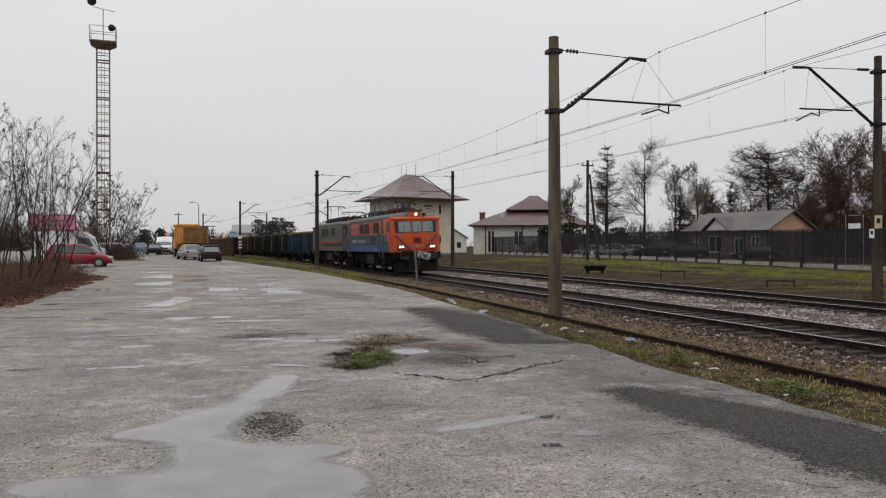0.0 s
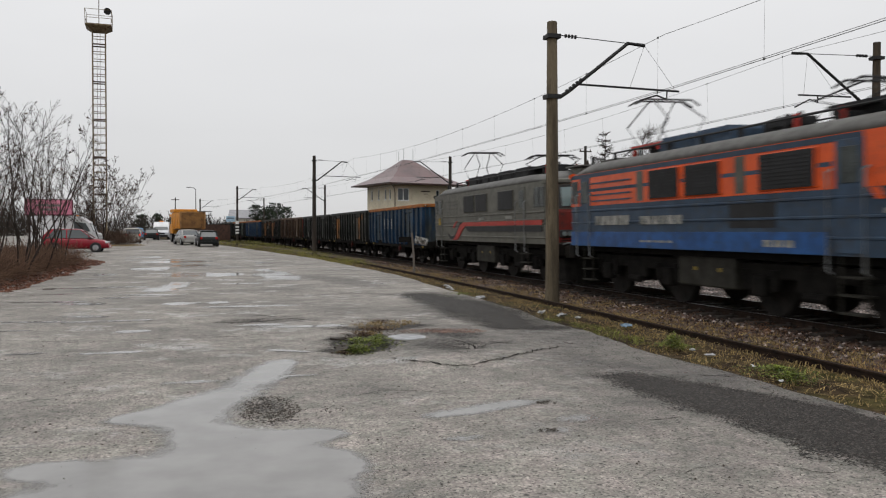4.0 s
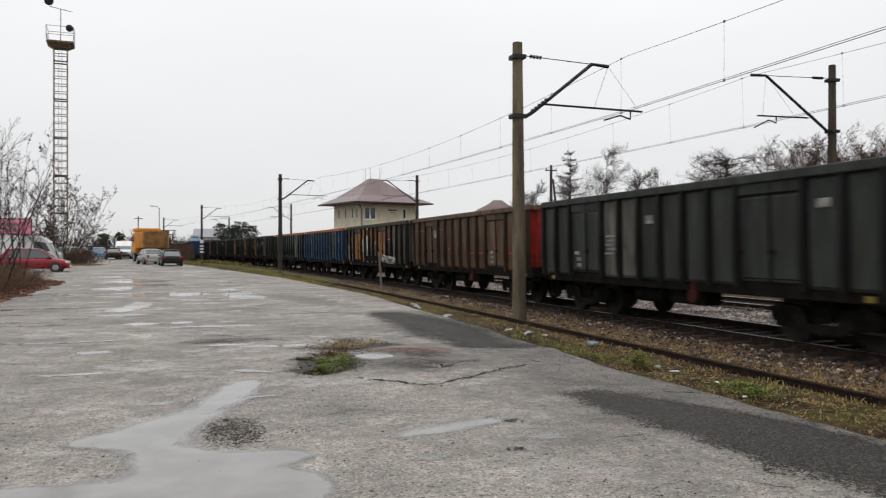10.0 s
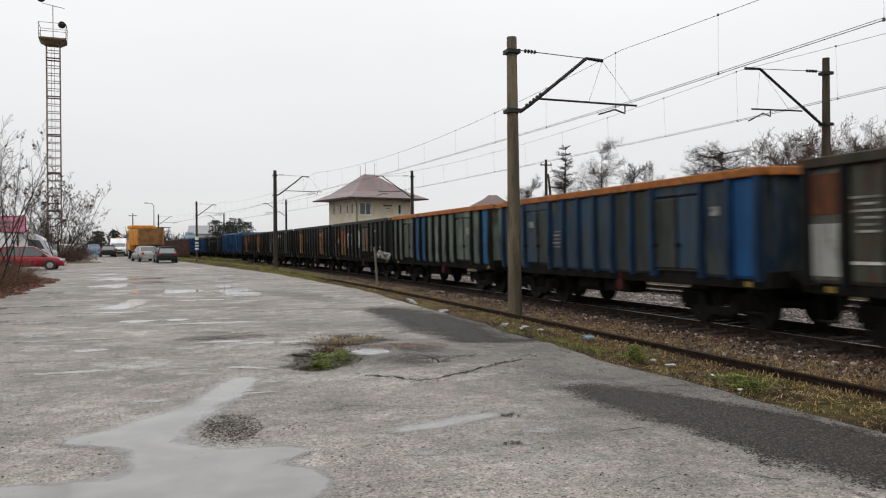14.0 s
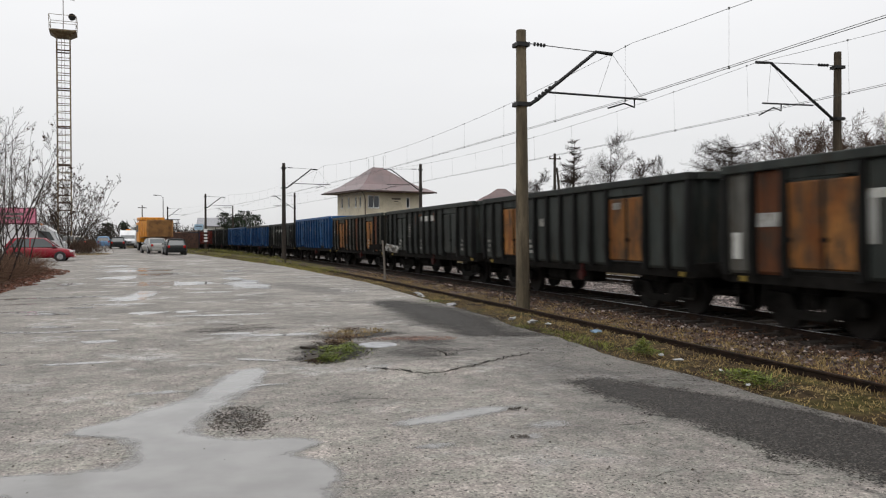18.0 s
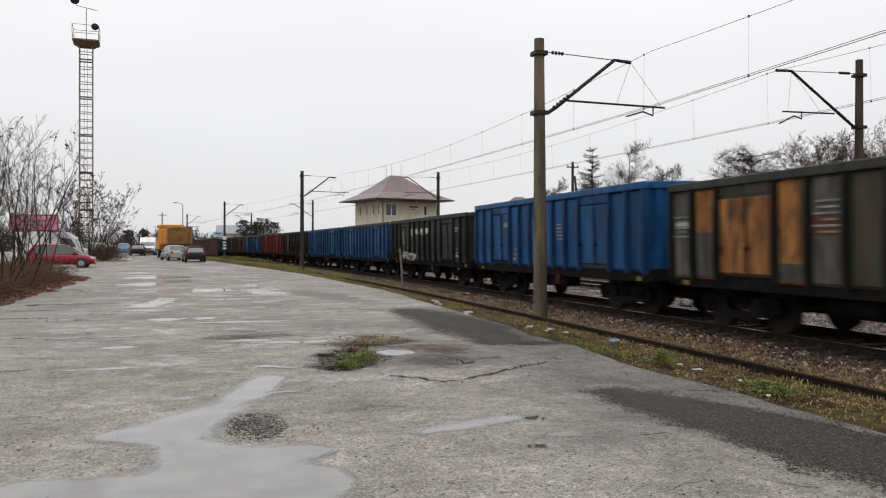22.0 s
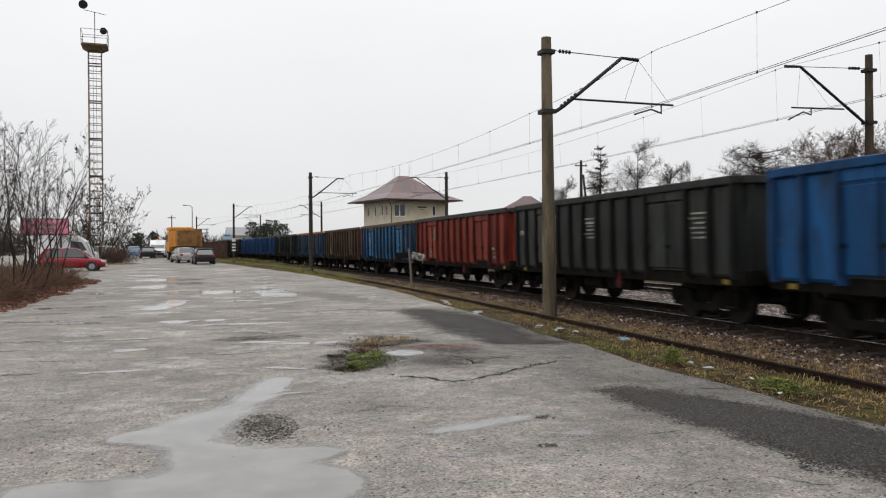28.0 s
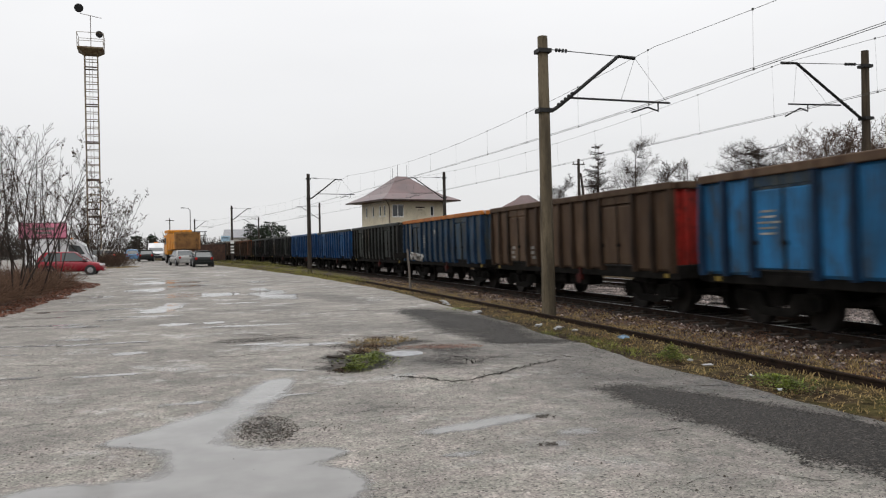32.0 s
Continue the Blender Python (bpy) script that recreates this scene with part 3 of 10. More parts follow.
def puddle(blobs, thin=0.05, seed=1.0, weight=1.0, dark_patch=False):
    """Standing water inside a soft field of blobs (x, y, half length, half width, turn), with a ragged edge."""
    xs = [b[0] for b in blobs]
    ys = [b[1] for b in blobs]
    ext = max(max(b[2], b[3]) for b in blobs) * 2.2
    x0, x1, y0, y1 = min(xs) - ext, max(xs) + ext, min(ys) - ext, max(ys) + ext
    nx, ny = int((x1 - x0) / thin) + 1, int((y1 - y0) / thin) + 1

    def field(x, y):
        f = 0.0
        for bx, by, a, c, turn in blobs:
            k = radians(turn)
            dx, dy = x - bx, y - by
            u, v = (dx * math.cos(k) + dy * math.sin(k)) / a, (-dx * math.sin(k) + dy * math.cos(k)) / c
            f += math.exp(-0.7 * (u * u + v * v))
        rag = 1.0 if dark_patch or y < 11 else 1.4
        return f - (0.22 if dark_patch else 0.5) + 0.3 * rag * noise.noise((x * 1.6, y * 1.6, seed)) + 0.2 * rag * noise.noise((x * 5, y * 3.4, seed + 4)) + 0.1 * rag * noise.noise((x * 13, y * 9, seed + 9))

    val = {}
    vert = {}
    bm = bmesh.new()

    def fv(i, j):
        if (i, j) not in val:
            val[i, j] = field(x0 + i * thin, y0 + j * thin)
        return val[i, j]

    def put(key, x, y):
        if key not in vert:
            vert[key] = bm.verts.new((x, y, yard_z(x, y) + 0.0))
        return vert[key]

    for i in range(nx):
        for j in range(ny):
            corner = [(i, j), (i + 1, j), (i + 1, j + 1), (i, j + 1)]
            v = [fv(*c) for c in corner]
            if max(v) <= 0:
                continue
            poly = []
            for k in range(4):
                c, d = corner[k], corner[(k + 1) % 4]
                if v[k] > 0:
                    poly.append(put(c, x0 + c[0] * thin, y0 + c[1] * thin))
                if (v[k] > 0) != (v[(k + 1) % 4] > 0):
                    s = v[k] / (v[k] - v[(k + 1) % 4])
                    poly.append(put((min(c, d), max(c, d)), x0 + (c[0] + s * (d[0] - c[0])) * thin, y0 + (c[1] + s * (d[1] - c[1])) * thin))
            if len(poly) > 2:
                bm.faces.new(poly)
    if not bm.verts:
        bm.free()
        return None
    depth = [weight * max(0.0, min(1.0, field(v.co.x, v.co.y))) for v in bm.verts]
    if dark_patch:
        for v in bm.verts:
            v.co.z += 0.003
        ob = part("asphalt_patch", bm, M_DARKPATCH, PAVEMENT, "darker re-laid asphalt patch")
        ob.data.attributes.new("depth", "FLOAT", "POINT").data.foreach_set("value", depth)
        return ob
    zs = [v.co.z for v in bm.verts]
    far = max(ys) > 22
    for v in bm.verts:
        v.co.z = v.co.z + 0.006 if far else max(zs) + 0.004
    ob = solo("puddle", bm, M_WATER, "shallow rain puddle mirroring the grey sky on asphalt", "puddle", group="puddles on the yard")
    ob.data.attributes.new("depth", "FLOAT", "POINT").data.foreach_set("value", depth)
    return ob

# ---- tracks ----
def ballast_material(name="ballast_bed", low=(0.048, 0.024, 0.013), high=(0.074, 0.048, 0.034)):
    m = bpy.data.materials.new(name)
    m.use_nodes = True
    n, l = m.node_tree.nodes, m.node_tree.links
    b = n["Principled BSDF"]
    co = n.new("ShaderNodeTexCoord")
    v = n.new("ShaderNodeTexVoronoi")
    v.inputs["Scale"].default_value = 16
    l.new(co.outputs["Object"], v.inputs["Vector"])
    a = n.new("ShaderNodeTexNoise")
    a.inputs["Scale"].default_value, a.inputs["Detail"].default_value = 0.8, 6
    l.new(co.outputs["Object"], a.inputs["Vector"])
    r = n.new("ShaderNodeValToRGB")
    r.color_ramp.elements[0].position, r.color_ramp.elements[0].color = 0.44, (*low, 1)
    r.color_ramp.elements[1].position, r.color_ramp.elements[1].color = 0.68, (*high, 1)
    l.new(a.outputs[0], r.inputs[0])
    sep = n.new("ShaderNodeSeparateColor")
    l.new(v.outputs["Color"], sep.inputs[0])
    mr = n.new("ShaderNodeMapRange")
    mr.inputs["To Min"].default_value, mr.inputs["To Max"].default_value = 0.35, 1.7
    l.new(sep.outputs[0], mr.inputs["Value"])
    hs = n.new("ShaderNodeHueSaturation")
    l.new(r.outputs[0], hs.inputs["Color"])
    l.new(mr.outputs[0], hs.inputs["Value"])
    l.new(hs.outputs[0], b.inputs["Base Color"])
    b.inputs["Roughness"].default_value = 0.75
    bp = n.new("ShaderNodeBump")
    bp.inputs["Strength"].default_value, bp.inputs["Distance"].default_value = 1.0, 0.06
    bp.invert = True
    l.new(v.outputs["Distance"], bp.inputs["Height"])
    l.new(bp.outputs[0], b.inputs["Normal"])
    return m


M_BED = ballast_material()


def strip(bm, profile, y_lo, y_hi, x0, step=2.0, closed=True):
    """Sweeps a cross profile (offset, height) along the railway's line."""
    rings = []
    y = y_lo
    while y <= y_hi + 1e-6:
        rings.append([(track_x(y, x0) + o, y, z) for o, z in profile])
        y += step if -20 < y < 130 else step * 4
    loft(bm, rings, close=closed, caps=closed)


def make_bed():
    bm = bmesh.new()
    prof = [(-2.9, -0.2), (-2.1, -0.14), (-1.5, -0.14), (1.6, -0.10), (3.0, -0.13), (4.6, -0.135), (7.6, -0.10), (8.3, -0.15), (9.2, -0.24)]
    strip(bm, prof, -420, 600, X1, 2.0, closed=False)
    bmesh.ops.recalc_face_normals(bm, faces=bm.faces)
    return solo("ballast_bed", bm, M_BED, "stone ballast bed with rusty brown staining under two tracks", "ballast", kind="structure")


make_bed()
bm = bmesh.new()
strip(bm, [(0.9, -0.103), (1.6, -0.094), (3.0, -0.124), (4.6, -0.129), (7.6, -0.094), (8.2, -0.14)], -420, 600, X1, 2.0, closed=False)
bmesh.ops.recalc_face_normals(bm, faces=bm.faces)
solo("ballast_cover", bm, ballast_material("pale_ballast_cover", (0.025, 0.015, 0.010), (0.046, 0.033, 0.025)), "paler grey ballast between and under the tracks", "ballast", kind="structure")


def rail_profile(o, z):
    h = 0.036
    return [(o - 0.07, z - 0.172), (o + 0.07, z - 0.172), (o + 0.07, z - 0.155), (o + 0.012, z - 0.13), (o + 0.012, z - 0.045), (o + h, z - 0.03), (o + h, z - 0.006),
            (o - h, z - 0.006), (o - h, z - 0.03), (o - 0.012, z - 0.045), (o - 0.012, z - 0.13), (o - 0.07, z - 0.155)]


def make_track(x0, label):
    t = thing("railway_track", label, "railway track", kind="structure")
    for side in (-1, 1):
        bm = bmesh.new()
        o, z = side * 0.7525, RAIL_Z + side * 0.02
        strip(bm, rail_profile(o, z), -420, 600, x0)
        r = part("rail", bm, M_STEEL, t, "rusty steel rail with a bright running head")
        bm = bmesh.new()
        strip(bm, [(o - 0.032, z - 0.004), (o + 0.032, z - 0.004), (o + 0.026, z), (o - 0.026, z)], -420, 600, x0)
        part("rail_head", bm, M_RAILTOP, r, "bright running surface")
    return t


TRACK1 = make_track(X1, "near railway track on concrete sleepers in ballast")
TRACK2 = make_track(X2, "second railway track on concrete sleepers in ballast")

# the lone rail left over beside the yard
bm = bmesh.new()
strip(bm, rail_profile(-3.78, 0.04), -30, 58, X1)
solo("disused_rail", bm, M_STEEL, "rusty disused rail lying along the verge", "rail")

# ---- overhead line ----
def mast(y, side, top, base_z, lean=0.0, near=True):
    """Concrete mast with a raked tube arm, strut, registration tube and insulators. side: -1 stands left of the near track, 1 right of the far one."""
    x0 = X1 if side < 0 else X2
    off = -3.5 if side < 0 else 3.33
    x = track_x(y, x0) + off
    turn = math.degrees(math.atan2(-(track_x(y + 3) - track_x(y - 3)), 6))
    t = thing("catenary_mast", "tall weathered concrete railway mast with a black cantilever arm" if near else "dark distant railway mast with a cantilever arm", "railway mast",
              (x, y, base_z), turn, "masts of the overhead line")
    h = top - base_z
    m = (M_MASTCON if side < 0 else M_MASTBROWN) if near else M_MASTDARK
    bm = bmesh.new()
    r0, r1 = (0.165, 0.112)
    rings = []
    for k in range(9):
        f = k / 8
        r = r0 + (r1 - r0) * f
        z = -0.35 + f * (h + 0.35)
        rings.append([(px_ * r + lean * f, py_ * r, z) for px_, py_ in ((1, 0.45), (0.45, 1), (-0.45, 1), (-1, 0.45), (-1, -0.45), (-0.45, -1), (0.45, -1), (1, -0.45))])
    loft(bm, rings)
    part("pole", bm, m, t, "tapered concrete pole")
    s = -side  # the arm reaches over the track
    if side < 0:
        foot, knee, tip, t0, t1, st = (0.2, 5.06), (2.08, 6.52), (2.55, 6.49), (0.72, 5.41), (3.56, 5.37), (2.43, 5.11)
    else:
        foot, knee, tip, t0, t1, st = (0.2, 5.73), (2.73, 7.44), (3.32, 7.42), (1.02, 6.14), (3.07, 6.11), (3.2, 5.73)
    dz = top - (6.91 if side < 0 else 7.98)
    P = lambda q: (s * q[0] + lean * 0.8, 0.0, q[1] + dz - base_z)
    for z in (foot[1], knee[1] + 0.02):
        bm = bmesh.new()
        box(bm, -0.17 + lean, 0.17 + lean, -0.17, 0.17, z + dz - base_z - 0.05, z + dz - base_z + 0.05)
        part("bracket", bm, M_IRON, t, "black iron clamp")
    bm = bmesh.new()
    tube(bm, [P(foot), P(((foot[0] + 0.25), foot[1] + 0.16)), P(knee), P(tip)], [0.05, 0.045, 0.045, 0.05], 8)
    arm = part("cantilever_arm", bm, M_IRON, t, "black raked tube arm")
    bm = bmesh.new()
    for k in range(5):
        f = 0.1 + 0.05 * k
        a, b = Vector(P(foot)), Vector(P(knee))
        rod(bm, a + (b - a) * f, a + (b - a) * (f + 0.02), 0.056, 0.056, 8)
    part("insulator", bm, M_IRON, arm)
    bm = bmesh.new()
    tie0 = (0.15, knee[1] + 0.08)
    tube(bm, [P(tie0), P(knee)], 0.012, 5)
    a, b = Vector(P(tie0)), Vector(P(knee))
    for k in range(4):
        f = 0.1 + 0.045 * k
        rod(bm, a + (b - a) * f, a + (b - a) * (f + 0.018), 0.05, 0.05, 8)
    part("tie_rod", bm, M_IRON, t, "thin tie rod with an insulator")
    bm = bmesh.new()
    tube(bm, [P(t0), P(t1)], 0.028, 6)
    part("registration_tube", bm, M_IRON, t)
    bm = bmesh.new()
    ends = (0.5, 0.97) if side < 0 else (0.25, 0.9)
    for f in ends:
        tube(bm, [P(tip if side < 0 else knee), P((t0[0] + (t1[0] - t0[0]) * f, t0[1] + (t1[1] - t0[1]) * f))], 0.005, 4)
    part("hanger_wire", bm, M_WIRE, t)
    bm = bmesh.new()
    tq = (t1[0] - 0.35, t1[1]) if side < 0 else (t0[0] + 1.3, t0[1] - 0.02)
    tube(bm, [P(tq), P((tq[0], tq[1] - 0.22)), P((tq[0] - 0.3 * (1 if side < 0 else -1), tq[1] - 0.13)), P((st[0], st[1] - 0.02))], 0.024, 6)
    part("steady_arm", bm, M_IRON, t)
    return t, x


MASTS_L = [(-24.0, 6.9), (18.46, 6.91), (60.27, 7.41), (110.4, 7.8), (160, 8.0)]
MASTS_R = [(-20.0, 7.95), (21.96, 7.98), (66.88, 8.26), (115.0, 8.4), (165, 8.5)]
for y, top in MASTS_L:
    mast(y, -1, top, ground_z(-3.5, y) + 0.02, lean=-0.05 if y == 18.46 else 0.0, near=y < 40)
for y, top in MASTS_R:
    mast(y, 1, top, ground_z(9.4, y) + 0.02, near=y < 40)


def overhead(masts, x0, side):
    t = thing("overhead_wire", "thin dark contact and carrier wires hung over the track", "overhead wire", kind="structure")
    carrier, contact, drops = bmesh.new(), bmesh.new(), bmesh.new()
    hc, hk, oc, ok, sag = (6.80, 5.35, -0.45, -0.45, 0.55) if side < 0 else (7.4, 5.76, 0.0, 0.06, 0.5)
    ref = 6.91 if side < 0 else 7.98
    for (ya, ta), (yb, tb) in zip(masts, masts[1:]):
        def at(f):
            y = ya + (yb - ya) * f
            dz = (ta + (tb - ta) * f) - ref
            return (track_x(y, x0) + oc, y, hc + dz - sag * 4 * f * (1 - f)), (track_x(y, x0) + ok, y, hk + dz)
        rows = [at(k / 20) for k in range(21)]
        ptk = [r[1] for r in rows]
        tube(carrier, [r[0] for r in rows], 0.0065, 5)
        tube(contact, ptk, 0.008, 5)
        tube(contact, [(a + 0.03, b, c + 0.05) for a, b, c in ptk], 0.0065, 5)
        n = round((yb - ya) / 4.1)
        for k in range(n):
            hi, lo = at((k + 0.08) / n)
            rod(drops, hi, lo, 0.0028, seg=4)
            for q in (hi, lo):
                box(drops, q[0] - 0.012, q[0] + 0.012, q[1] - 0.02, q[1] + 0.02, q[2] - 0.02, q[2] + 0.03)
    part("carrier_wire", carrier, M_WIRE, t)
    part("contact_wire", contact, M_WIRE, t)
    part("dropper", drops, M_WIRE, t)


overhead(MASTS_L, X1, -1)
overhead(MASTS_R, X2, 1)

# ---- the train ----
N_PANEL, WAG_L, WAG_W, TOP = 14, 12.0, 2.86, 3.08
WAG_MESH = {}


def pressed(bm, hy, z0, z1, out=0.04, inset=0.06):
    """Steel sheet pressed outwards between two ribs."""
    rings = []
    for x, d in ((0.02, 0.0), (0.0, 0.0), (-out, inset)):
        rings.append([(x, -hy + d, z0 + d), (x, hy - d, z0 + d), (x, hy - d, z1 - d), (x, -hy + d, z1 - d)])
    loft(bm, rings)
    bmesh.ops.recalc_face_normals(bm, faces=bm.faces)


def wagon_meshes():
    """Meshes shared by all open wagons. Local y runs along the wagon, +y to its rear; the yard side is -x."""
    w, hl, pitch = WAG_W / 2, WAG_L / 2, WAG_L / N_PANEL
    bm = bmesh.new()
    pressed(bm, pitch / 2 - 0.045, 1.03, TOP - 0.16)
    WAG_MESH["panel"] = mesh_of("side_panel", bm, PAINT["k"])
    bm = bmesh.new()
    pressed(bm, pitch / 2 - 0.045, 1.16, TOP - 0.42, 0.03, 0.03)
    WAG_MESH["door"] = mesh_of("side_door", bm, PAINT["k"])
    bm = bmesh.new()
    box(bm, -0.05, 0.02, -pitch / 2 + 0.02, pitch / 2 - 0.02, TOP - 0.37, TOP - 0.16, 0.012)
    WAG_MESH["lintel"] = mesh_of("door_lintel", bm, PAINT["k"])
    bm = bmesh.new()
    rod(bm, (-0.06, pitch / 2 - 0.05, 1.12), (-0.06, pitch / 2 - 0.05, TOP - 0.4), 0.02, seg=6)
    box(bm, -0.09, -0.03, pitch / 2 - 0.13, pitch / 2 - 0.01, 1.62, 1.7)
    WAG_MESH["bar"] = mesh_of("locking_bar", bm, M_UNDER)
    bm = bmesh.new()
    loft(bm, [[(-0.12, -0.05, 1.0), (0.03, -0.065, 1.0), (0.03, 0.065, 1.0), (-0.12, 0.05, 1.0)],
              [(-0.16, -0.05, 1.5), (0.03, -0.065, 1.5), (0.03, 0.065, 1.5), (-0.16, 0.05, 1.5)],
              [(-0.11, -0.045, TOP - 0.14), (0.03, -0.06, TOP - 0.14), (0.03, 0.06, TOP - 0.14), (-0.11, 0.045, TOP - 0.14)]])
    WAG_MESH["rib"] = mesh_of("rib", bm, PAINT["k"])
    bm = bmesh.new()
    for sx in (-1, 1):
        box(bm, sx * w - 0.11, sx * w + 0.06, -hl - 0.02, hl + 0.02, TOP - 0.17, TOP, 0.025)
    for sy in (-1, 1):
        box(bm, -w + 0.1, w - 0.1, sy * hl - 0.09, sy * hl + 0.09, TOP - 0.17, TOP - 0.003, 0.025)
    WAG_MESH["rim"] = mesh_of("top_rim", bm, PAINT["k"])
    bm = bmesh.new()
    out = [(w - 0.05, 0.03), (-w + 0.02, 0.03), (-w + 0.02, -0.03)]
    for k in range(4):
        x = -w + 0.3 + k * (2 * w - 0.6) / 3
        out += [(x - 0.08, -0.03), (x - 0.06, -0.15), (x + 0.06, -0.15), (x + 0.08, -0.03)]
    out += [(w - 0.05, -0.03)]
    loft(bm, [[(x, y, z) for x, y in out] for z in (1.0, TOP - 0.12)])
    bmesh.ops.recalc_face_normals(bm, faces=bm.faces)
    WAG_MESH["end"] = mesh_of("end_wall", bm, PAINT["k"])
    bm = bmesh.new()
    box(bm, w - 0.05, w, -hl, hl, 1.1, TOP - 0.1)
    for k in range(N_PANEL + 1):
        y = -hl + k * pitch
        box(bm, w - 0.01, w + 0.1, y - 0.06, y + 0.06, 1.02, TOP - 0.12)
    WAG_MESH["far"] = mesh_of("far_wall", bm, PAINT["k"])
    bm = bmesh.new()
    box(bm, -w + 0.04, w - 0.04, -hl, hl, 1.04, 1.12)
    for x in (-w + 0.03, w - 0.15):
        box(bm, x, x + 0.12, -hl, hl, 0.84, 1.05, 0.02)
    for x in (-0.3, 0.2):
        box(bm, x, x + 0.1, -hl, hl, 0.78, 1.05)
    for y in (-hl, -4.2, -1.6, 1.6, 4.2, hl - 0.14):
        box(bm, -w + 0.1, w - 0.1, y, y + 0.14, 0.82, 1.05)
    for y in (-hl - 0.12, hl):
        box(bm, -w, w, y, y + 0.12, 0.86, 1.18, 0.02)
    box(bm, -1.15, -0.7, -1.1, 0.2, 0.52, 0.84, 0.04)
    rod(bm, (-0.9, 0.6, 0.66), (-0.9, 1.7, 0.66), 0.2, seg=12)
    WAG_MESH["frame"] = mesh_of("underframe", bm, M_UNDER)
    bm = bmesh.new()
    for sx in (-1, 1):
        x = sx * 1.03
        prism_pts = [(-1.25, 0.62), (-1.1, 0.72), (-0.45, 0.68), (-0.3, 0.4), (0.3, 0.4), (0.45, 0.68), (1.1, 0.72), (1.25, 0.62), (1.2, 0.4), (0.75, 0.42), (0.45, 0.24), (-0.45, 0.24), (-0.75, 0.42), (-1.2, 0.4)]
        loft(bm, [[(x - 0.06, a, b) for a, b in prism_pts], [(x + 0.06, a, b) for a, b in prism_pts]])
        for y in (-0.9, 0.9):
            box(bm, x - 0.1, x + 0.12 * sx + 0.02, y - 0.17, y + 0.17, 0.32, 0.62, 0.03)
        for y in (-0.14, 0.0, 0.14):
            rod(bm, (x, y, 0.42), (x, y, 0.7), 0.055, seg=8)
    box(bm, -1.0, 1.0, -0.2, 0.2, 0.45, 0.82)
    bmesh.ops.recalc_face_normals(bm, faces=bm.faces)
    WAG_MESH["bogie"] = mesh_of("bogie", bm, M_UNDER)
    bm = bmesh.new()
    rod(bm, (-0.95, 0, 0), (0.95, 0, 0), 0.08, seg=10)
    for x in (-0.7525, 0.7525):
        s = 1 if x > 0 else -1
        rod(bm, (x - 0.055, 0, 0), (x + 0.055, 0, 0), 0.46, 0.46, 28)
        rod(bm, (x - s * 0.085, 0, 0), (x - s * 0.056, 0, 0), 0.49, 0.49, 28)
        rod(bm, (x + s * 0.055, 0, 0), (x + s * 0.075, 0, 0), 0.16, 0.13, 14)
    bmesh.ops.recalc_face_normals(bm, faces=bm.faces)
    WAG_MESH["wheelset"] = mesh_of("wheelset", bm, M_WHEEL)
    bm = bmesh.new()
    rod(bm, (0, 0.0, 1.06), (0, -0.42, 1.06), 0.09, seg=12)
    rod(bm, (0, -0.42, 1.06), (0, -0.5, 1.06), 0.24, 0.25, 20)
    WAG_MESH["buffer"] = mesh_of("buffer", bm, M_UNDER)
    bm = bmesh.new()
    tube(bm, [(0, -0.0, 1.0), (0, -0.1, 1.05), (0, -0.1, 1.75), (0, 0.0, 1.8)], 0.018, 6)
    WAG_MESH["rail"] = mesh_of("handrail", bm, PAINT["y"])
    bm = bmesh.new()
    tube(bm, [(0, -0.2, 0.85), (0, -0.2, 0.4), (0, 0.2, 0.4), (0, 0.2, 0.85)], 0.022, 6)
    box(bm, -0.1, 0.04, -0.2, 0.2, 0.39, 0.415)
    WAG_MESH["step"] = mesh_of("footstep", bm, M_UNDER)
    bm = bmesh.new()
    box(bm, -0.002, 0.002, -0.5, 0.5, -0.5, 0.5)
    WAG_MESH["patch"] = mesh_of("repaint_patch", bm, PAINT["w"])
    bm = bmesh.new()
    rod(bm, (-0.04, 0, 0), (0.0, 0, 0), 0.14, 0.14, 16)
    box(bm, 0.0, 0.1, -0.05, 0.05, -0.05, 0.3)
    WAG_MESH["brake"] = mesh_of("brake_wheel", bm, mat("brake_red", (0.055, 0.011, 0.009), (0.028, 0.008, 0.007), 0.6, spec=0.1))
    bm = bmesh.new()
    box(bm, -0.004, 0.004, -0.09, 0.09, -0.05, 0.05)
    WAG_MESH["corner"] = mesh_of("corner_mark", bm, M_YELLOWMARK)
    for nm, (a, c) in {"mark_line": (0.36, 0.05), "mark_block": (0.32, 0.30), "mark_small": (0.25, 0.09)}.items():
        bm = bmesh.new()
        box(bm, -0.003, 0.003, -a / 2, a / 2, -c / 2, c / 2)
        WAG_MESH[nm] = mesh_of("lettering_bar", bm, M_WHITEMARK)


wagon_meshes()


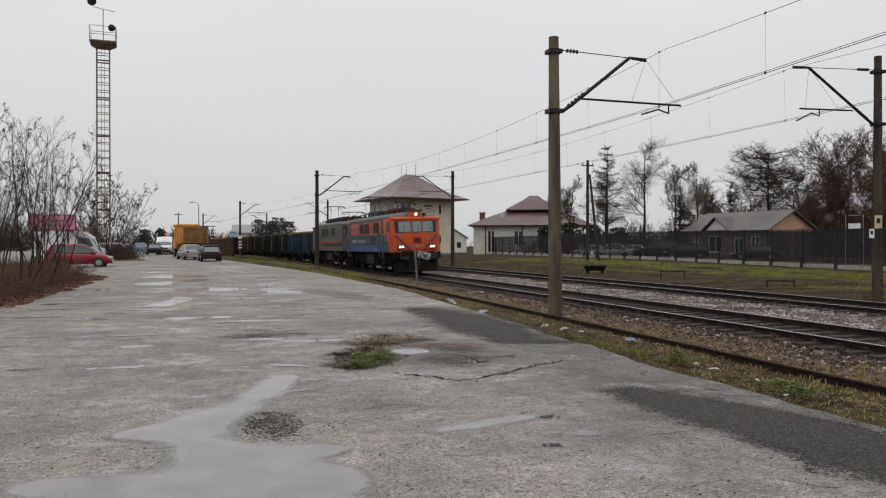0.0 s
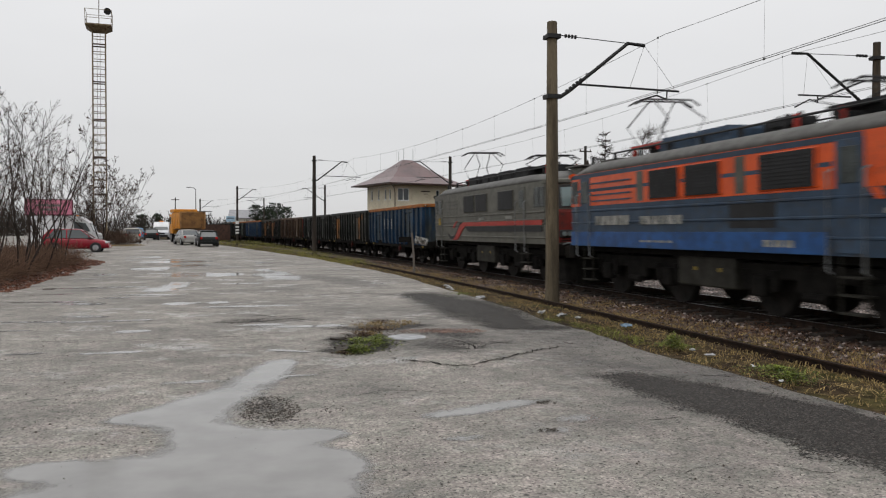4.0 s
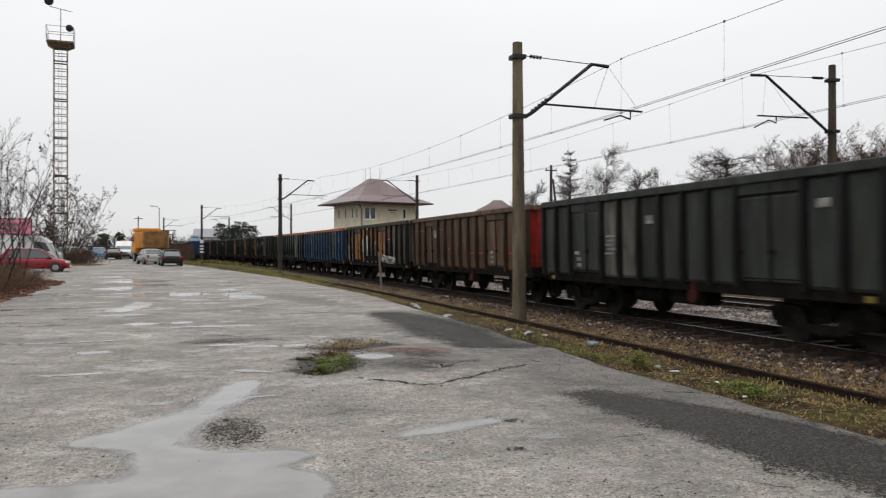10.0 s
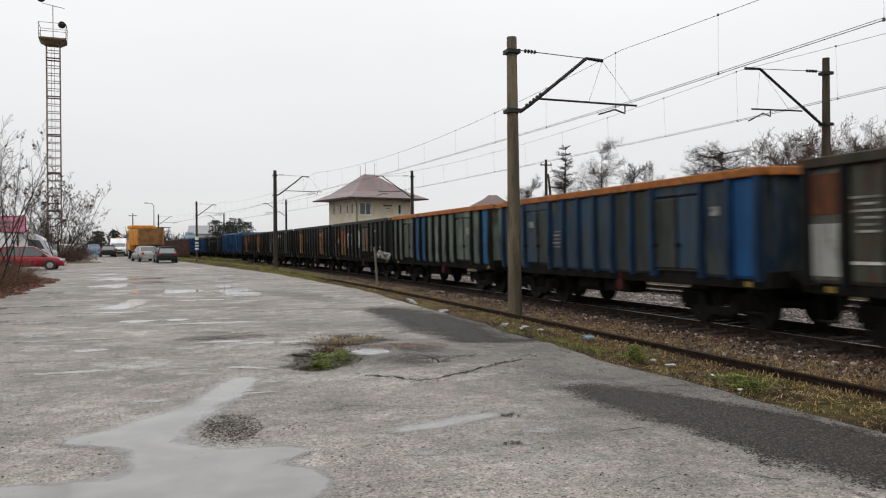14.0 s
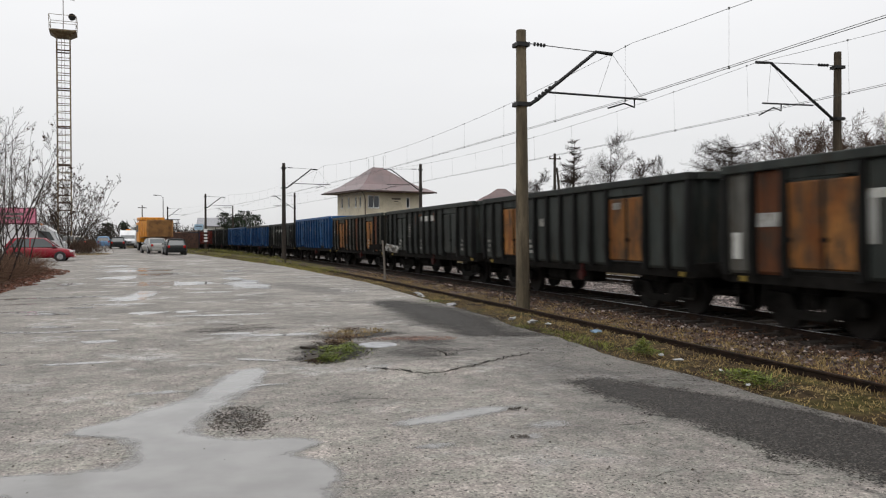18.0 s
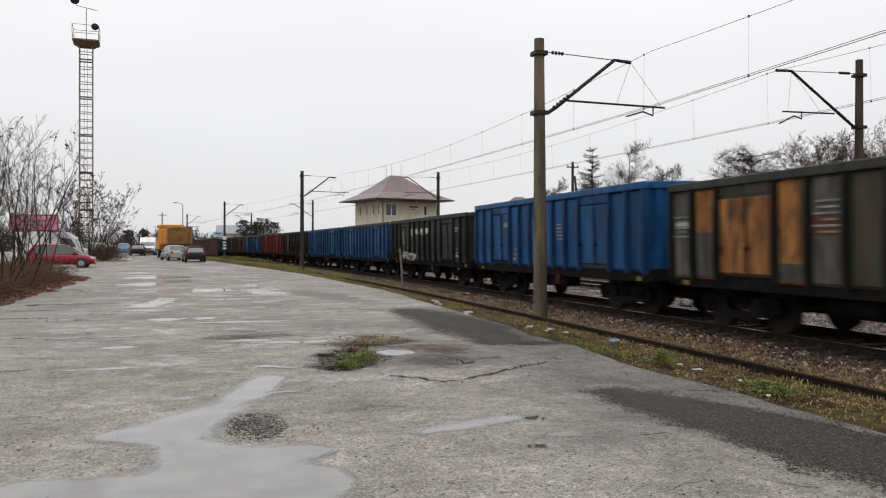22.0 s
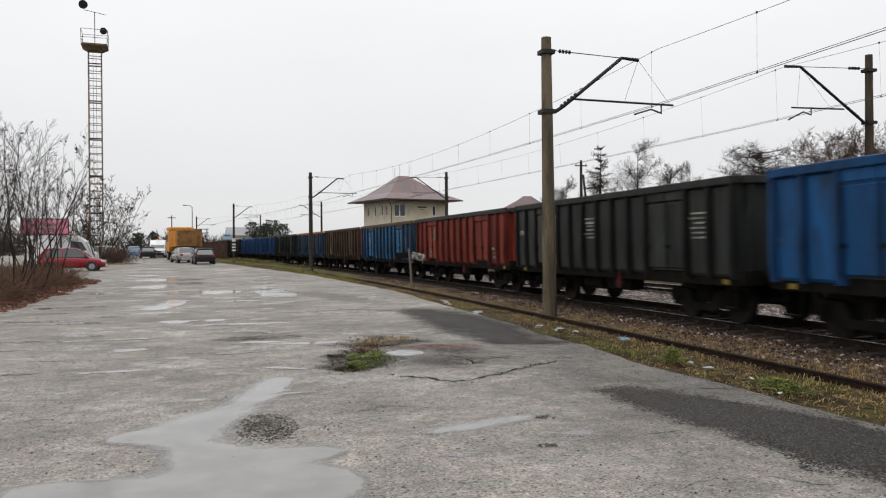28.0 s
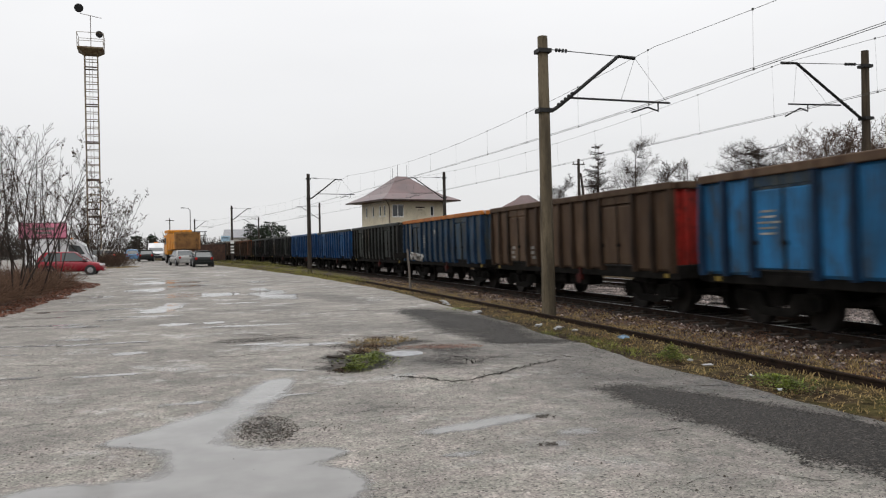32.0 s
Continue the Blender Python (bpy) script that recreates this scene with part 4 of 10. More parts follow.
def wagon(panels, rim, ends, marks, label, rng, length=13.11, lift=0.0, patches=()):
    """Four-axle open coal wagon. panels: paint of each side panel, from its rear to its front."""
    t = thing("open_wagon", label, "freight wagon", group="wagons of the train")
    stretch = min(1.015, (length - 1.1) / WAG_L)
    w, hl, pitch = WAG_W / 2, WAG_L / 2 * stretch, WAG_L / N_PANEL * stretch
    base = ends if ends != "h" else max(set(panels), key=panels.count)
    sc = Matrix.Diagonal((1, stretch, 1 + lift, 1))
    door_at = (2, 3, 8, 9) if panels[8:10] in ("oo", "yo") else (2, 3, 10, 11)
    for k, c in enumerate(panels):
        y = hl - pitch * (k + 0.5)
        nm = "door" if k in door_at else "panel"
        share("side_door" if k in door_at else "side_panel", WAG_MESH[nm], t, Matrix.Translation((-w + (0.01 if nm == "panel" else -0.01), y, 0)) @ sc, PAINT[c])
        if k in door_at:
            share("locking_bar", WAG_MESH["bar"], t, Matrix.Translation((-w - 0.01, y, 0)) @ sc)
            share("door_lintel", WAG_MESH["lintel"], t, Matrix.Translation((-w, y, 0)) @ sc, PAINT[base])
    for k in range(N_PANEL + 1):
        if k in (door_at[1], door_at[3]):
            continue
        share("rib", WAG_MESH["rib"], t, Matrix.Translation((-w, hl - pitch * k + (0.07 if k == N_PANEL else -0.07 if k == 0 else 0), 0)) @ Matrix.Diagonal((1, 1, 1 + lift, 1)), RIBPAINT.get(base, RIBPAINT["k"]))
    share("top_rim", WAG_MESH["rim"], t, sc, {"o": M_ORANGERIM}.get(rim, PAINT.get(rim)))
    share("end_wall", WAG_MESH["end"], t, Matrix.Translation((0, -hl + 0.1, 0)) @ Matrix.Diagonal((1, 1, 1 + lift, 1)), PAINT[ends])
    share("end_wall", WAG_MESH["end"], t, Matrix.Translation((0, hl - 0.1, 0)) @ Matrix.Diagonal((-1, -1, 1 + lift, 1)), PAINT[base])
    share("far_wall", WAG_MESH["far"], t, sc, PAINT[base])
    share("underframe", WAG_MESH["frame"], t, Matrix.Diagonal((1, stretch, 1, 1)))
    axles = []
    for sy in (-1, 1):
        b = share("bogie", WAG_MESH["bogie"], t, Matrix.Translation((0, sy * 4.2 * stretch, 0)))
        for ay in (-0.9, 0.9):
            axles.append(share("wheelset", WAG_MESH["wheelset"], b, Matrix.Translation((0, ay, 0.46))))
        for sx in (-1, 1):
            share("buffer", WAG_MESH["buffer"], t, Matrix.Translation((sx * 0.875, sy * (hl + 0.1), 0)) @ Matrix.Diagonal((1, -sy, 1, 1)))
        share("handrail", WAG_MESH["rail"], t, Matrix.Translation((-w - 0.02, sy * (hl - 0.15), 0)))
        share("footstep", WAG_MESH["step"], t, Matrix.Translation((-w + 0.1, sy * (hl - 0.35), 0)))
    share("brake_wheel", WAG_MESH["brake"], t, Matrix.Translation((-w - 0.02, -1.1, 0.74)), None, "red brake wheel")
    for sy in (-1, 1):
        share("corner_mark", WAG_MESH["corner"], t, Matrix.Translation((-w + 0.02, sy * (hl - 0.45), 0.93)))
    for k, c, za, zb, ya, yb in patches:
        y = hl - pitch * (k + 0.5)
        span = pitch - 0.22
        share("repaint_patch", WAG_MESH["patch"], t, Matrix.Translation((-w - 0.036, y + span * (0.5 - (ya + yb) / 2), (za + zb) / 2)) @ Matrix.Diagonal((1, span * (yb - ya), zb - za, 1)), PAINT[c])
    if marks:
        for k in marks:
            y = hl - pitch * (k + 0.5)
            kind = rng.choice(("a", "b", "c"))
            z = rng.uniform(2.0, 2.5)
            if kind == "a":
                for q in range(rng.choice((5, 6, 7))):
                    share("lettering_bar", WAG_MESH["mark_line"], t, Matrix.Translation((-w - 0.045, y + rng.uniform(-0.06, 0.06), z - q * 0.105)) @ Matrix.Diagonal((1, rng.uniform(0.9, 1.7), 0.8, 1)))
            elif kind == "b":
                share("lettering_bar", WAG_MESH["mark_block"], t, Matrix.Translation((-w - 0.045, y, z)) @ Matrix.Diagonal((1, rng.uniform(0.7, 1.3), rng.uniform(0.5, 1), 1)))
            else:
                for q in range(3):
                    share("lettering_bar", WAG_MESH["mark_small"], t, Matrix.Translation((-w - 0.045, y + rng.uniform(-0.1, 0.1), 1.3 + q * 0.16)))
    return t, axles


# paint of every wagon's side, rear to front, its rim, its front end and the panels that carry lettering
WAGONS = [
    ("bbbbbbbbbbbbbb", "o", "b", (1, 4, 12, 13), "faded navy blue open wagon with an orange top rim"),
    ("yyookkkkkkyoyy", "k", "k", (1, 7, 9, 13), "charcoal open wagon with ochre doors and grey patches"),
    ("kkkkykkkkkk", "k", "k", (2, 4, 5, 9), "soot-dark charcoal open wagon"),
    ("nnnnnnnnnnn", "n", "h", (3, 7), "brown open wagon with a red end"),
    ("ygooowgRoogygg", "g", "g", (1, 7), "patched open wagon with ochre, white and olive panels"),
    ("bbbkbbkkbbB", "o", "b", (2, 4, 9), "navy and grey open wagon with an orange rim"),
    ("ttttctttttc", "o", "t", (8,), "pale teal weathered open wagon with an orange rim"),
    ("yRookkkkyokkkk", "k", "k", (5, 10, 12), "charcoal open wagon with ochre and white panels"),
    ("kkookkkkkkookk", "k", "k", (0, 4, 5, 10), "charcoal open wagon with ochre double doors"),
    ("kkkkkkkkkkk", "k", "k", (2, 4, 5, 9), "charcoal open wagon with white lettering"),
    ("yooooygRygooRg", "k", "g", (0, 5, 10), "grey open wagon with ochre patched panels"),
    ("BBBBBBBBBBB", "B", "B", (3, 4, 5, 6), "tall bright blue open wagon"),
    ("kkkkkkkkkkk", "k", "k", (2, 3, 4, 5, 9), "dark green-grey open wagon with white lettering"),
    ("BBBBBBBBBBB", "k", "B", (2, 4, 9), "bright blue open wagon with a dark rim"),
    ("BBBBBBBBBBB", "B", "B", (3, 5, 10), "bright blue open wagon"),
    ("kkyokkkkkkkkkk", "k", "k", (0, 6, 12), "charcoal open wagon with one ochre and one pale door"),
    ("rrrrrrrrrrr", "k", "r", (2, 3, 9), "red oxide open wagon with a dark rim"),
    ("cccccccccBb", "n", "b", (2, 9), "faded blue open wagon"),
    ("nnnnnnnnnnn", "n", "h", (2, 4), "brown open wagon with a red end and stripe"),
    ("bybbbbbbbbb", "o", "b", (4, 5), "navy open wagon with an orange rim"),
    ("kkkkgkkkkkk", "k", "k", (3,), "dark soot-stained open coal wagon"),
    ("BBBBBBBBBBB", "k", "B", (3, 4), "bright blue open wagon with a dark rim"),
    ("BBBBBBBBBBB", "B", "B", (3, 8), "bright blue open wagon"),
    ("kkgkkkkkkgk", "k", "k", (2,), "dark soot-stained open coal wagon"),
    ("kRkkkRkkkkk", "k", "k", (2,), "dark rusty open wagon"),
    ("RRnRRRnRRRR", "R", "R", (2,), "rusty brown open wagon"),
]
# repainted patches of a side: panel, paint, lower and upper height, span across the panel
PATCHES = {
    0: [(k, "w", 1.98, 2.42, 0.25, 0.42) for k in (4, 5, 6)] + [(k, "w", 2.14, 2.4, 0.48, 0.78) for k in (4, 5, 6)] + [(4, "w", 1.86, 1.92, 0.2, 1), (5, "w", 1.86, 1.92, 0, 1), (6, "w", 1.86, 1.92, 0, 0.85), (7, "y", 2.2, 2.23, 0, 0.6), (7, "y", 2.32, 2.35, 0, 0.6)],
    1: [(11, "R", 1.3, 1.75, 0, 1), (12, "o", 2.5, 2.82, 0, 1), (13, "w", 2.5, 2.54, 0.05, 1), (13, "y", 1.12, 1.6, 0.2, 0.95), (1, "w", 1.15, 1.4, 0.1, 0.7), (0, "w", 2.1, 2.4, 0.3, 0.9)],
    4: [(0, "w", 1.15, 2.0, 0, 1), (0, "R", 2.15, 2.8, 0, 1), (1, "w", 1.35, 1.4, 0, 1), (4, "w", 1.6, 2.3, 0, 0.35), (5, "R", 2.5, 2.82, 0, 1), (5, "y", 1.1, 1.3, 0, 1), (6, "o", 1.95, 2.8, 0, 1),
        (7, "y", 1.3, 2.05, 0, 0.35), (7, "o", 1.1, 1.3, 0.2, 1), (10, "R", 2.3, 2.75, 0, 1), (10, "w", 2.22, 2.26, 0, 1)],
    10: [(1, "y", 1.1, 2.0, 0, 1), (2, "y", 1.25, 1.75, 0.1, 0.9), (4, "y", 1.1, 1.4, 0, 1), (5, "R", 1.9, 2.2, 0, 1), (0, "w", 2.1, 2.25, 0.1, 0.9)],
    7: [(1, "w", 1.9, 2.15, 0, 1), (0, "w", 1.3, 1.8, 0.2, 0.6), (4, "w", 2.3, 2.45, 0, 0.7), (4, "w", 1.6, 2.3, 0, 0.25), (7, "w", 2.35, 2.55, 0, 1), (7, "w", 1.6, 2.35, 0.1, 0.45), (2, "R", 1.25, 1.75, 0.05, 0.95),
        (3, "R", 1.25, 1.75, 0.05, 0.95), (9, "R", 1.25, 1.7, 0.05, 0.95), (11, "w", 2.45, 2.5, 0, 1), (11, "w", 1.2, 1.26, 0.2, 0.9)],
    3: [(k, "h", 1.56, 1.62, 0, 1) for k in (8, 9, 12, 13)] + [(k, "h", 2.5, 2.55, 0, 1) for k in (0, 1, 4)] + [(5, "h", 1.7, 1.78, 0.2, 0.8)],
    12: [(4, "w", 2.26, 2.6, 0.05, 0.5), (5, "w", 2.32, 2.56, 0.0, 0.9), (6, "w", 2.32, 2.56, 0.0, 0.9), (7, "w", 2.32, 2.56, 0.0, 0.9), (12, "w", 2.45, 2.49, 0.0, 1.0), (12, "w", 2.34, 2.38, 0.0, 1.0), (12, "w", 1.3, 1.36, 0.1, 0.9), (13, "y", 2.4, 2.43, 0.2, 0.9)],
    9: [(6, "w", 2.46, 2.68, 0.45, 1), (7, "w", 2.46, 2.68, 0.0, 1.0), (8, "w", 2.46, 2.68, 0.0, 0.55), (5, "R", 2.35, 2.76, 0.5, 1), (6, "R", 2.7, 2.78, 0, 1), (8, "R", 2.4, 2.78, 0.6, 1)],
    15: [(2, "w", 2.2, 2.5, 0.15, 0.8), (6, "w", 2.3, 2.34, 0, 1), (6, "w", 2.42, 2.46, 0, 1)],
    8: [(10, "R", 1.3, 1.8, 0.1, 0.9), (2, "R", 1.3, 1.7, 0.1, 0.9)],
}
GAPS = [74.1, 87.3, 100.42, 113.5, 126.68, 139.92, 153.01, 166.15, 179.12, 192.22, 205.38, 218.51, 231.74, 244.74, 257.81, 270.87, 283.86, 296.98, 310.09, 323.21]
while len(GAPS) < 37:
    GAPS.append(GAPS[-1] + 13.11)


def travel(t):
    """How far the train has run since the start."""
    return float(np.interp(t, [-1, 0, 6, 8, 10, 12, 14, 17, 19, 21, 23, 25, 28, 30, 32, 33], [-10.09, -0.84, 54.66, 73.16, 91.63, 110.07, 128.47, 156.07, 174.5, 192.92, 211.35, 229.81, 257.55, 276.06, 294.57, 303.82]))


TRAIN = []
rng = random.Random(4)
for k in range(36):
    spec = WAGONS[k] if k < len(WAGONS) else (WAGONS[(k * 7 + 3) % len(WAGONS)] if k < 31 else WAGONS[25])
    if len(spec[0]) == 11:
        spec = ("".join(spec[0][q] for q in (0, 1, 2, 3, 4, 4, 5, 5, 6, 6, 7, 8, 9, 10)), spec[1], spec[2], [(0, 1, 2, 3, 4, 6, 8, 10, 11, 12, 13)[q] for q in spec[3]], spec[4])
    length = GAPS[k + 1] - GAPS[k]
    extra = PATCHES.get(k)
    if extra is None:
        extra = [(q, "R" if c == "o" else "y", 1.12, rng.uniform(1.4, 2.1), 0, rng.choice((0.5, 1.0, 1.0))) for q, c in enumerate(spec[0]) if c in "oywg" and q not in (2, 3, 10, 11) and rng.random() < 0.55]
    wg, ax = wagon(*spec, rng, length=length, lift=0.06 if k == 11 else 0.0, patches=extra)
    TRAIN.append((wg, GAPS[k + 1] - 0.55 - WAG_L / 2 * min(1.015, (length - 1.1) / WAG_L), ax, 0.46))

# ---- locomotives ----
M_LORANGE = mat("loco_orange", (0.60, 0.082, 0.011), (0.48, 0.062, 0.009), 0.4, dirt=(0.12, 0.04, 0.02), dirt_amount=0.12, coat=0.2)
M_LBLUE = mat("loco_blue", (0.036, 0.062, 0.10), (0.024, 0.040, 0.066), 0.5, dirt=(0.04, 0.042, 0.045), dirt_amount=0.35)
M_LGREY = mat("loco_grey", (0.096, 0.093, 0.076), (0.062, 0.06, 0.049), 0.5, dirt=(0.06, 0.055, 0.045), dirt_amount=0.3)
M_LROOF = mat("loco_roof_grey", (0.085, 0.083, 0.076), (0.055, 0.053, 0.048), 0.55, dirt=(0.04, 0.035, 0.03), dirt_amount=0.4)
M_LRED = mat("loco_red_stripe", (0.36, 0.03, 0.02), None, 0.45)
M_RAILPALE = mat("pale_grab_rail", (0.2, 0.21, 0.21), (0.12, 0.12, 0.12), 0.5)
M_LTANK = mat("grimy_tank", (0.045, 0.043, 0.036), (0.025, 0.024, 0.02), 0.7, dirt=(0.02, 0.018, 0.015), dirt_amount=0.4, spec=0.1)
M_LDARK = mat("loco_dark_grille", (0.018, 0.018, 0.019), (0.01, 0.01, 0.01), 0.6)
# windscreen colour carries a pale sky reflection; the side panes leave it out
M_CABGLASS = glass("cab_glass", (0.15, 0.21, 0.21), 0.08)
M_SIDEGLASS = mat("grimy_side_glass", (0.06, 0.068, 0.065), (0.03, 0.034, 0.032), 0.3, spec=0.2)
M_LAMP = glow("headlight_glow", (1.0, 0.80, 0.52), 1.7)
M_PURPLE = mat("loco_violet_stripe", (0.06, 0.04, 0.13), None, 0.45)
M_LSKIRT = mat("loco_bright_blue", (0.018, 0.075, 0.22), (0.013, 0.045, 0.13), 0.45, dirt=(0.03, 0.04, 0.05), dirt_amount=0.25)


def pantograph(t, y, raised, material, label):
    """Folding current collector on the roof."""
    bm = bmesh.new()
    z0 = 3.95
    box(bm, -0.6, 0.6, y - 0.75, y + 0.75, z0 - 0.03, z0 + 0.03)
    for sx in (-0.55, 0.55):
        for sy in (-0.6, 0.6):
            rod(bm, (sx, y + sy, 3.8), (sx, y + sy, z0), 0.06, seg=8)
    p = part("pantograph", bm, material, t, label)
    bm = bmesh.new()
    top = 5.12 if raised else 4.34
    mid = z0 + (top - z0) * 0.5
    for sx in (-0.5, 0.5):
        for s in (-1, 1):
            wide = 1.05 if raised else 1.15
            tube(bm, [(sx, y + s * 0.45, z0), (sx * 1.05, y + s * wide, mid), (sx * 0.75, y + s * 0.12, top)], 0.02, 6)
    for s in (-1, 1):
        rod(bm, (-0.52, y + s * 0.45, z0 + 0.02), (0.52, y + s * 0.45, z0 + 0.02), 0.02, seg=6)
    part("arm_frame", bm, M_IRON, p)
    bm = bmesh.new()
    for s in (-0.18, 0.18):
        tube(bm, [(-0.95, y + s, top - 0.12), (-0.7, y + s, top + 0.02), (0.7, y + s, top + 0.02), (0.95, y + s, top - 0.12)], 0.025, 6)
    part("collector_head", bm, M_IRON, p)


def locomotive(front):
    """Electric locomotive; local -y is its front. front: the orange and blue leading engine, else the grey one."""
    label = "orange and blue electric locomotive with lit headlights" if front else "grey electric locomotive with a red stripe"
    t = thing("electric_locomotive", label, "locomotive")
    w, hl = 1.5, 6.6
    sill, waist, eave, roof = 1.30, 2.42, 3.32, 3.74

    def nose(z):
        # cab ends lean back above the waist
        return 0.0 if z <= 2.3 else (z - 2.3) * 0.16

    side_hi = M_LORANGE if front else M_LGREY
    side_lo = M_LBLUE if front else M_LGREY
    cab = M_LORANGE if front else M_LGREY

    # side walls
    for sx in (-1, 1):
        bm = bmesh.new()
        out = [(w - 0.05, sill), (w + 0.02, sill)]
        for z in (1.6, 1.95, 2.28) if front else (1.5, 1.95, 2.1, 2.34):
            out += [(w + 0.02, z - 0.03), (w + 0.045, z - 0.015), (w + 0.045, z + 0.015), (w + 0.02, z + 0.03)]
        out += [(w + 0.02, waist - 0.003), (w - 0.05, waist - 0.003)]
        loft(bm, [[(sx * x, y, z) for x, z in out] for y in (-hl + 0.3, hl - 0.3)])
        bmesh.ops.recalc_face_normals(bm, faces=bm.faces)
        part("lower_side", bm, side_lo, t, "blue ribbed lower side" if front else "grey ribbed lower side")
        bm = bmesh.new()
        box(bm, min(sx * (w - 0.05), sx * (w + 0.02)), max(sx * (w - 0.05), sx * (w + 0.02)), -hl + 0.3, hl - 0.3, waist, eave)
        part("upper_side", bm, side_hi, t, "orange upper side" if front else "grey upper side")
        for z in (2.54, 2.7, 2.86, 3.02):
            bm = bmesh.new()
            y0, y1 = (2.8, 5.0) if front else (2.85, 4.75)
            box(bm, sx * (w + 0.03) - 0.012, sx * (w + 0.03) + 0.012, y0, y1, z - 0.02, z + 0.02)
            part("body_rib", bm, side_hi if not front else M_LBLUE, t)
        wins = [(-2.9, 1.45), (-0.28, 1.25), (1.25, 1.25)]
        for yc, ww in wins:
            bm = bmesh.new()
            box(bm, sx * (w + 0.03) - 0.02, sx * (w + 0.03) + 0.02, yc - ww / 2 - 0.05, yc + ww / 2 + 0.05, 2.46, 3.18, 0.03)
            vent = part("ventilation_grille", bm, side_hi, t, "dark louvred grille")
            bm = bmesh.new()
            box(bm, sx * (w + 0.04) - 0.02, sx * (w + 0.04) + 0.018, yc - ww / 2, yc + ww / 2, 2.49, 3.15)
            for k in range(9):
                z = 2.51 + k * 0.07
                box(bm, sx * (w + 0.055) - 0.015, sx * (w + 0.055) + 0.015, yc - ww / 2, yc + ww / 2, z, z + 0.03)
            part("louvre", bm, M_LDARK, vent)
        for s in (-1, 1):
            yc = s * (hl - (1.2 if s > 0 else 2.2))
            bm = bmesh.new()
            box(bm, sx * (w + 0.025) - 0.01, sx * (w + 0.025) + 0.01, yc - 0.31, yc + 0.31, sill + 0.05, 3.22, 0.006)
            d = part("cab_door", bm, M_LBLUE if front else M_LGREY, t, "narrow cab door")
            bm = bmesh.new()
            box(bm, sx * (w + 0.04) - 0.01, sx * (w + 0.04) + 0.01, yc - 0.2, yc + 0.2, 2.5, 3.1, 0.006)
            part("door_window", bm, M_SIDEGLASS, d)
            for dy in (-0.4, 0.4):
                bm = bmesh.new()
                tube(bm, [(sx * (w + 0.03), yc + dy, 1.0), (sx * (w + 0.12), yc + dy, 1.05), (sx * (w + 0.12), yc + dy, 2.7), (sx * (w + 0.03), yc + dy, 2.75)], 0.022, 6)
                part("handrail", bm, M_RAILPALE, t, "steel grab rail")
            bm = bmesh.new()
            for z in (0.35, 0.65, 0.95):
                box(bm, sx * 1.4 - 0.12, sx * 1.4 + 0.12, yc - 0.28, yc + 0.28, z - 0.015, z + 0.015)
            for dy in (-0.28, 0.28):
                rod(bm, (sx * 1.45, yc + dy, 0.35), (sx * 1.45, yc + dy, 1.3), 0.02, seg=6)
            part("cab_steps", bm, M_LTANK, t)
            bm = bmesh.new()
            yw = s * (hl - (0.55 if s > 0 else 0.72))
            box(bm, sx * (w + 0.025) - 0.01, sx * (w + 0.025) + 0.01, yw - (0.2 if s > 0 else 0.4), yw + (0.2 if s > 0 else 0.4), 2.5, 3.14, 0.02)
            cw = part("cab_side_window", bm, M_SIDEGLASS, t)
            bm = bmesh.new()
            box(bm, sx * (w + 0.035) - 0.008, sx * (w + 0.035) + 0.008, yw - 0.03, yw + 0.03, 2.51, 3.13)
            part("bar", bm, M_LDARK, cw)
    # cab ends: a flat middle and two faces that fall back to the sides, raked above the waist
    def face(x, z, o=0.0):
        return hl + 0.22 - nose(z) - max(0.0, abs(x) - 0.33) * 0.316 + o

    for s in (-1, 1):
        rings = []
        for z in (sill, 1.75, 2.15, 2.35, 2.95, eave - 0.08, eave):
            row = [(w + 0.018, hl - 0.3), (w - 0.03, hl - 0.2), (1.3, face(1.3, z)), (0.33, face(0.33, z))]
            rings.append([(-x, s * y, z) for x, y in row] + [(x, s * y, z) for x, y in reversed(row)])
        bm = bmesh.new()
        loft(bm, rings)
        bmesh.ops.recalc_face_normals(bm, faces=bm.faces)
        c = part("cab", bm, cab, t, "orange cab end with three windscreens" if front else "grey cab end")
        bm = bmesh.new()
        rows = []
        for z, o in ((eave - 0.1, 0.0), (eave - 0.07, 0.07), (eave + 0.02, 0.07), (eave + 0.06, 0.0)):
            row = [(w + 0.02 + o, hl - 0.3), (1.34 + o, face(1.3, z, o)), (0.33, face(0.33, z, o))]
            rows.append([(-x, s * y, z) for x, y in row] + [(x, s * y, z) for x, y in reversed(row)])
        loft(bm, rows)
        bmesh.ops.recalc_face_normals(bm, faces=bm.faces)
        part("rain_lip", bm, cab, c)
        for x0, x1 in ((-1.22, -0.4), (-0.27, 0.27), (0.4, 1.22)):
            zs = (2.5, 3.1)
            bm = bmesh.new()
            loft(bm, [[(x0 - 0.05, s * face(x0, z, -0.03), z), (x1 + 0.05, s * face(x1, z, -0.03), z), (x1 + 0.05, s * face(x1, z, 0.014), z), (x0 - 0.05, s * face(x0, z, 0.014), z)] for z in (zs[0] - 0.05, zs[1] + 0.05)])
            bmesh.ops.recalc_face_normals(bm, faces=bm.faces)
            fr = part("window_frame", bm, mat("rubber_seal", (0.03, 0.03, 0.03), None, 0.7), c)
            bm = bmesh.new()
            loft(bm, [[(x0, s * face(x0, z, -0.02), z), (x1, s * face(x1, z, -0.02), z), (x1, s * face(x1, z, 0.022), z), (x0, s * face(x0, z, 0.022), z)] for z in zs])
            bmesh.ops.recalc_face_normals(bm, faces=bm.faces)
            part("windscreen", bm, M_CABGLASS, fr)
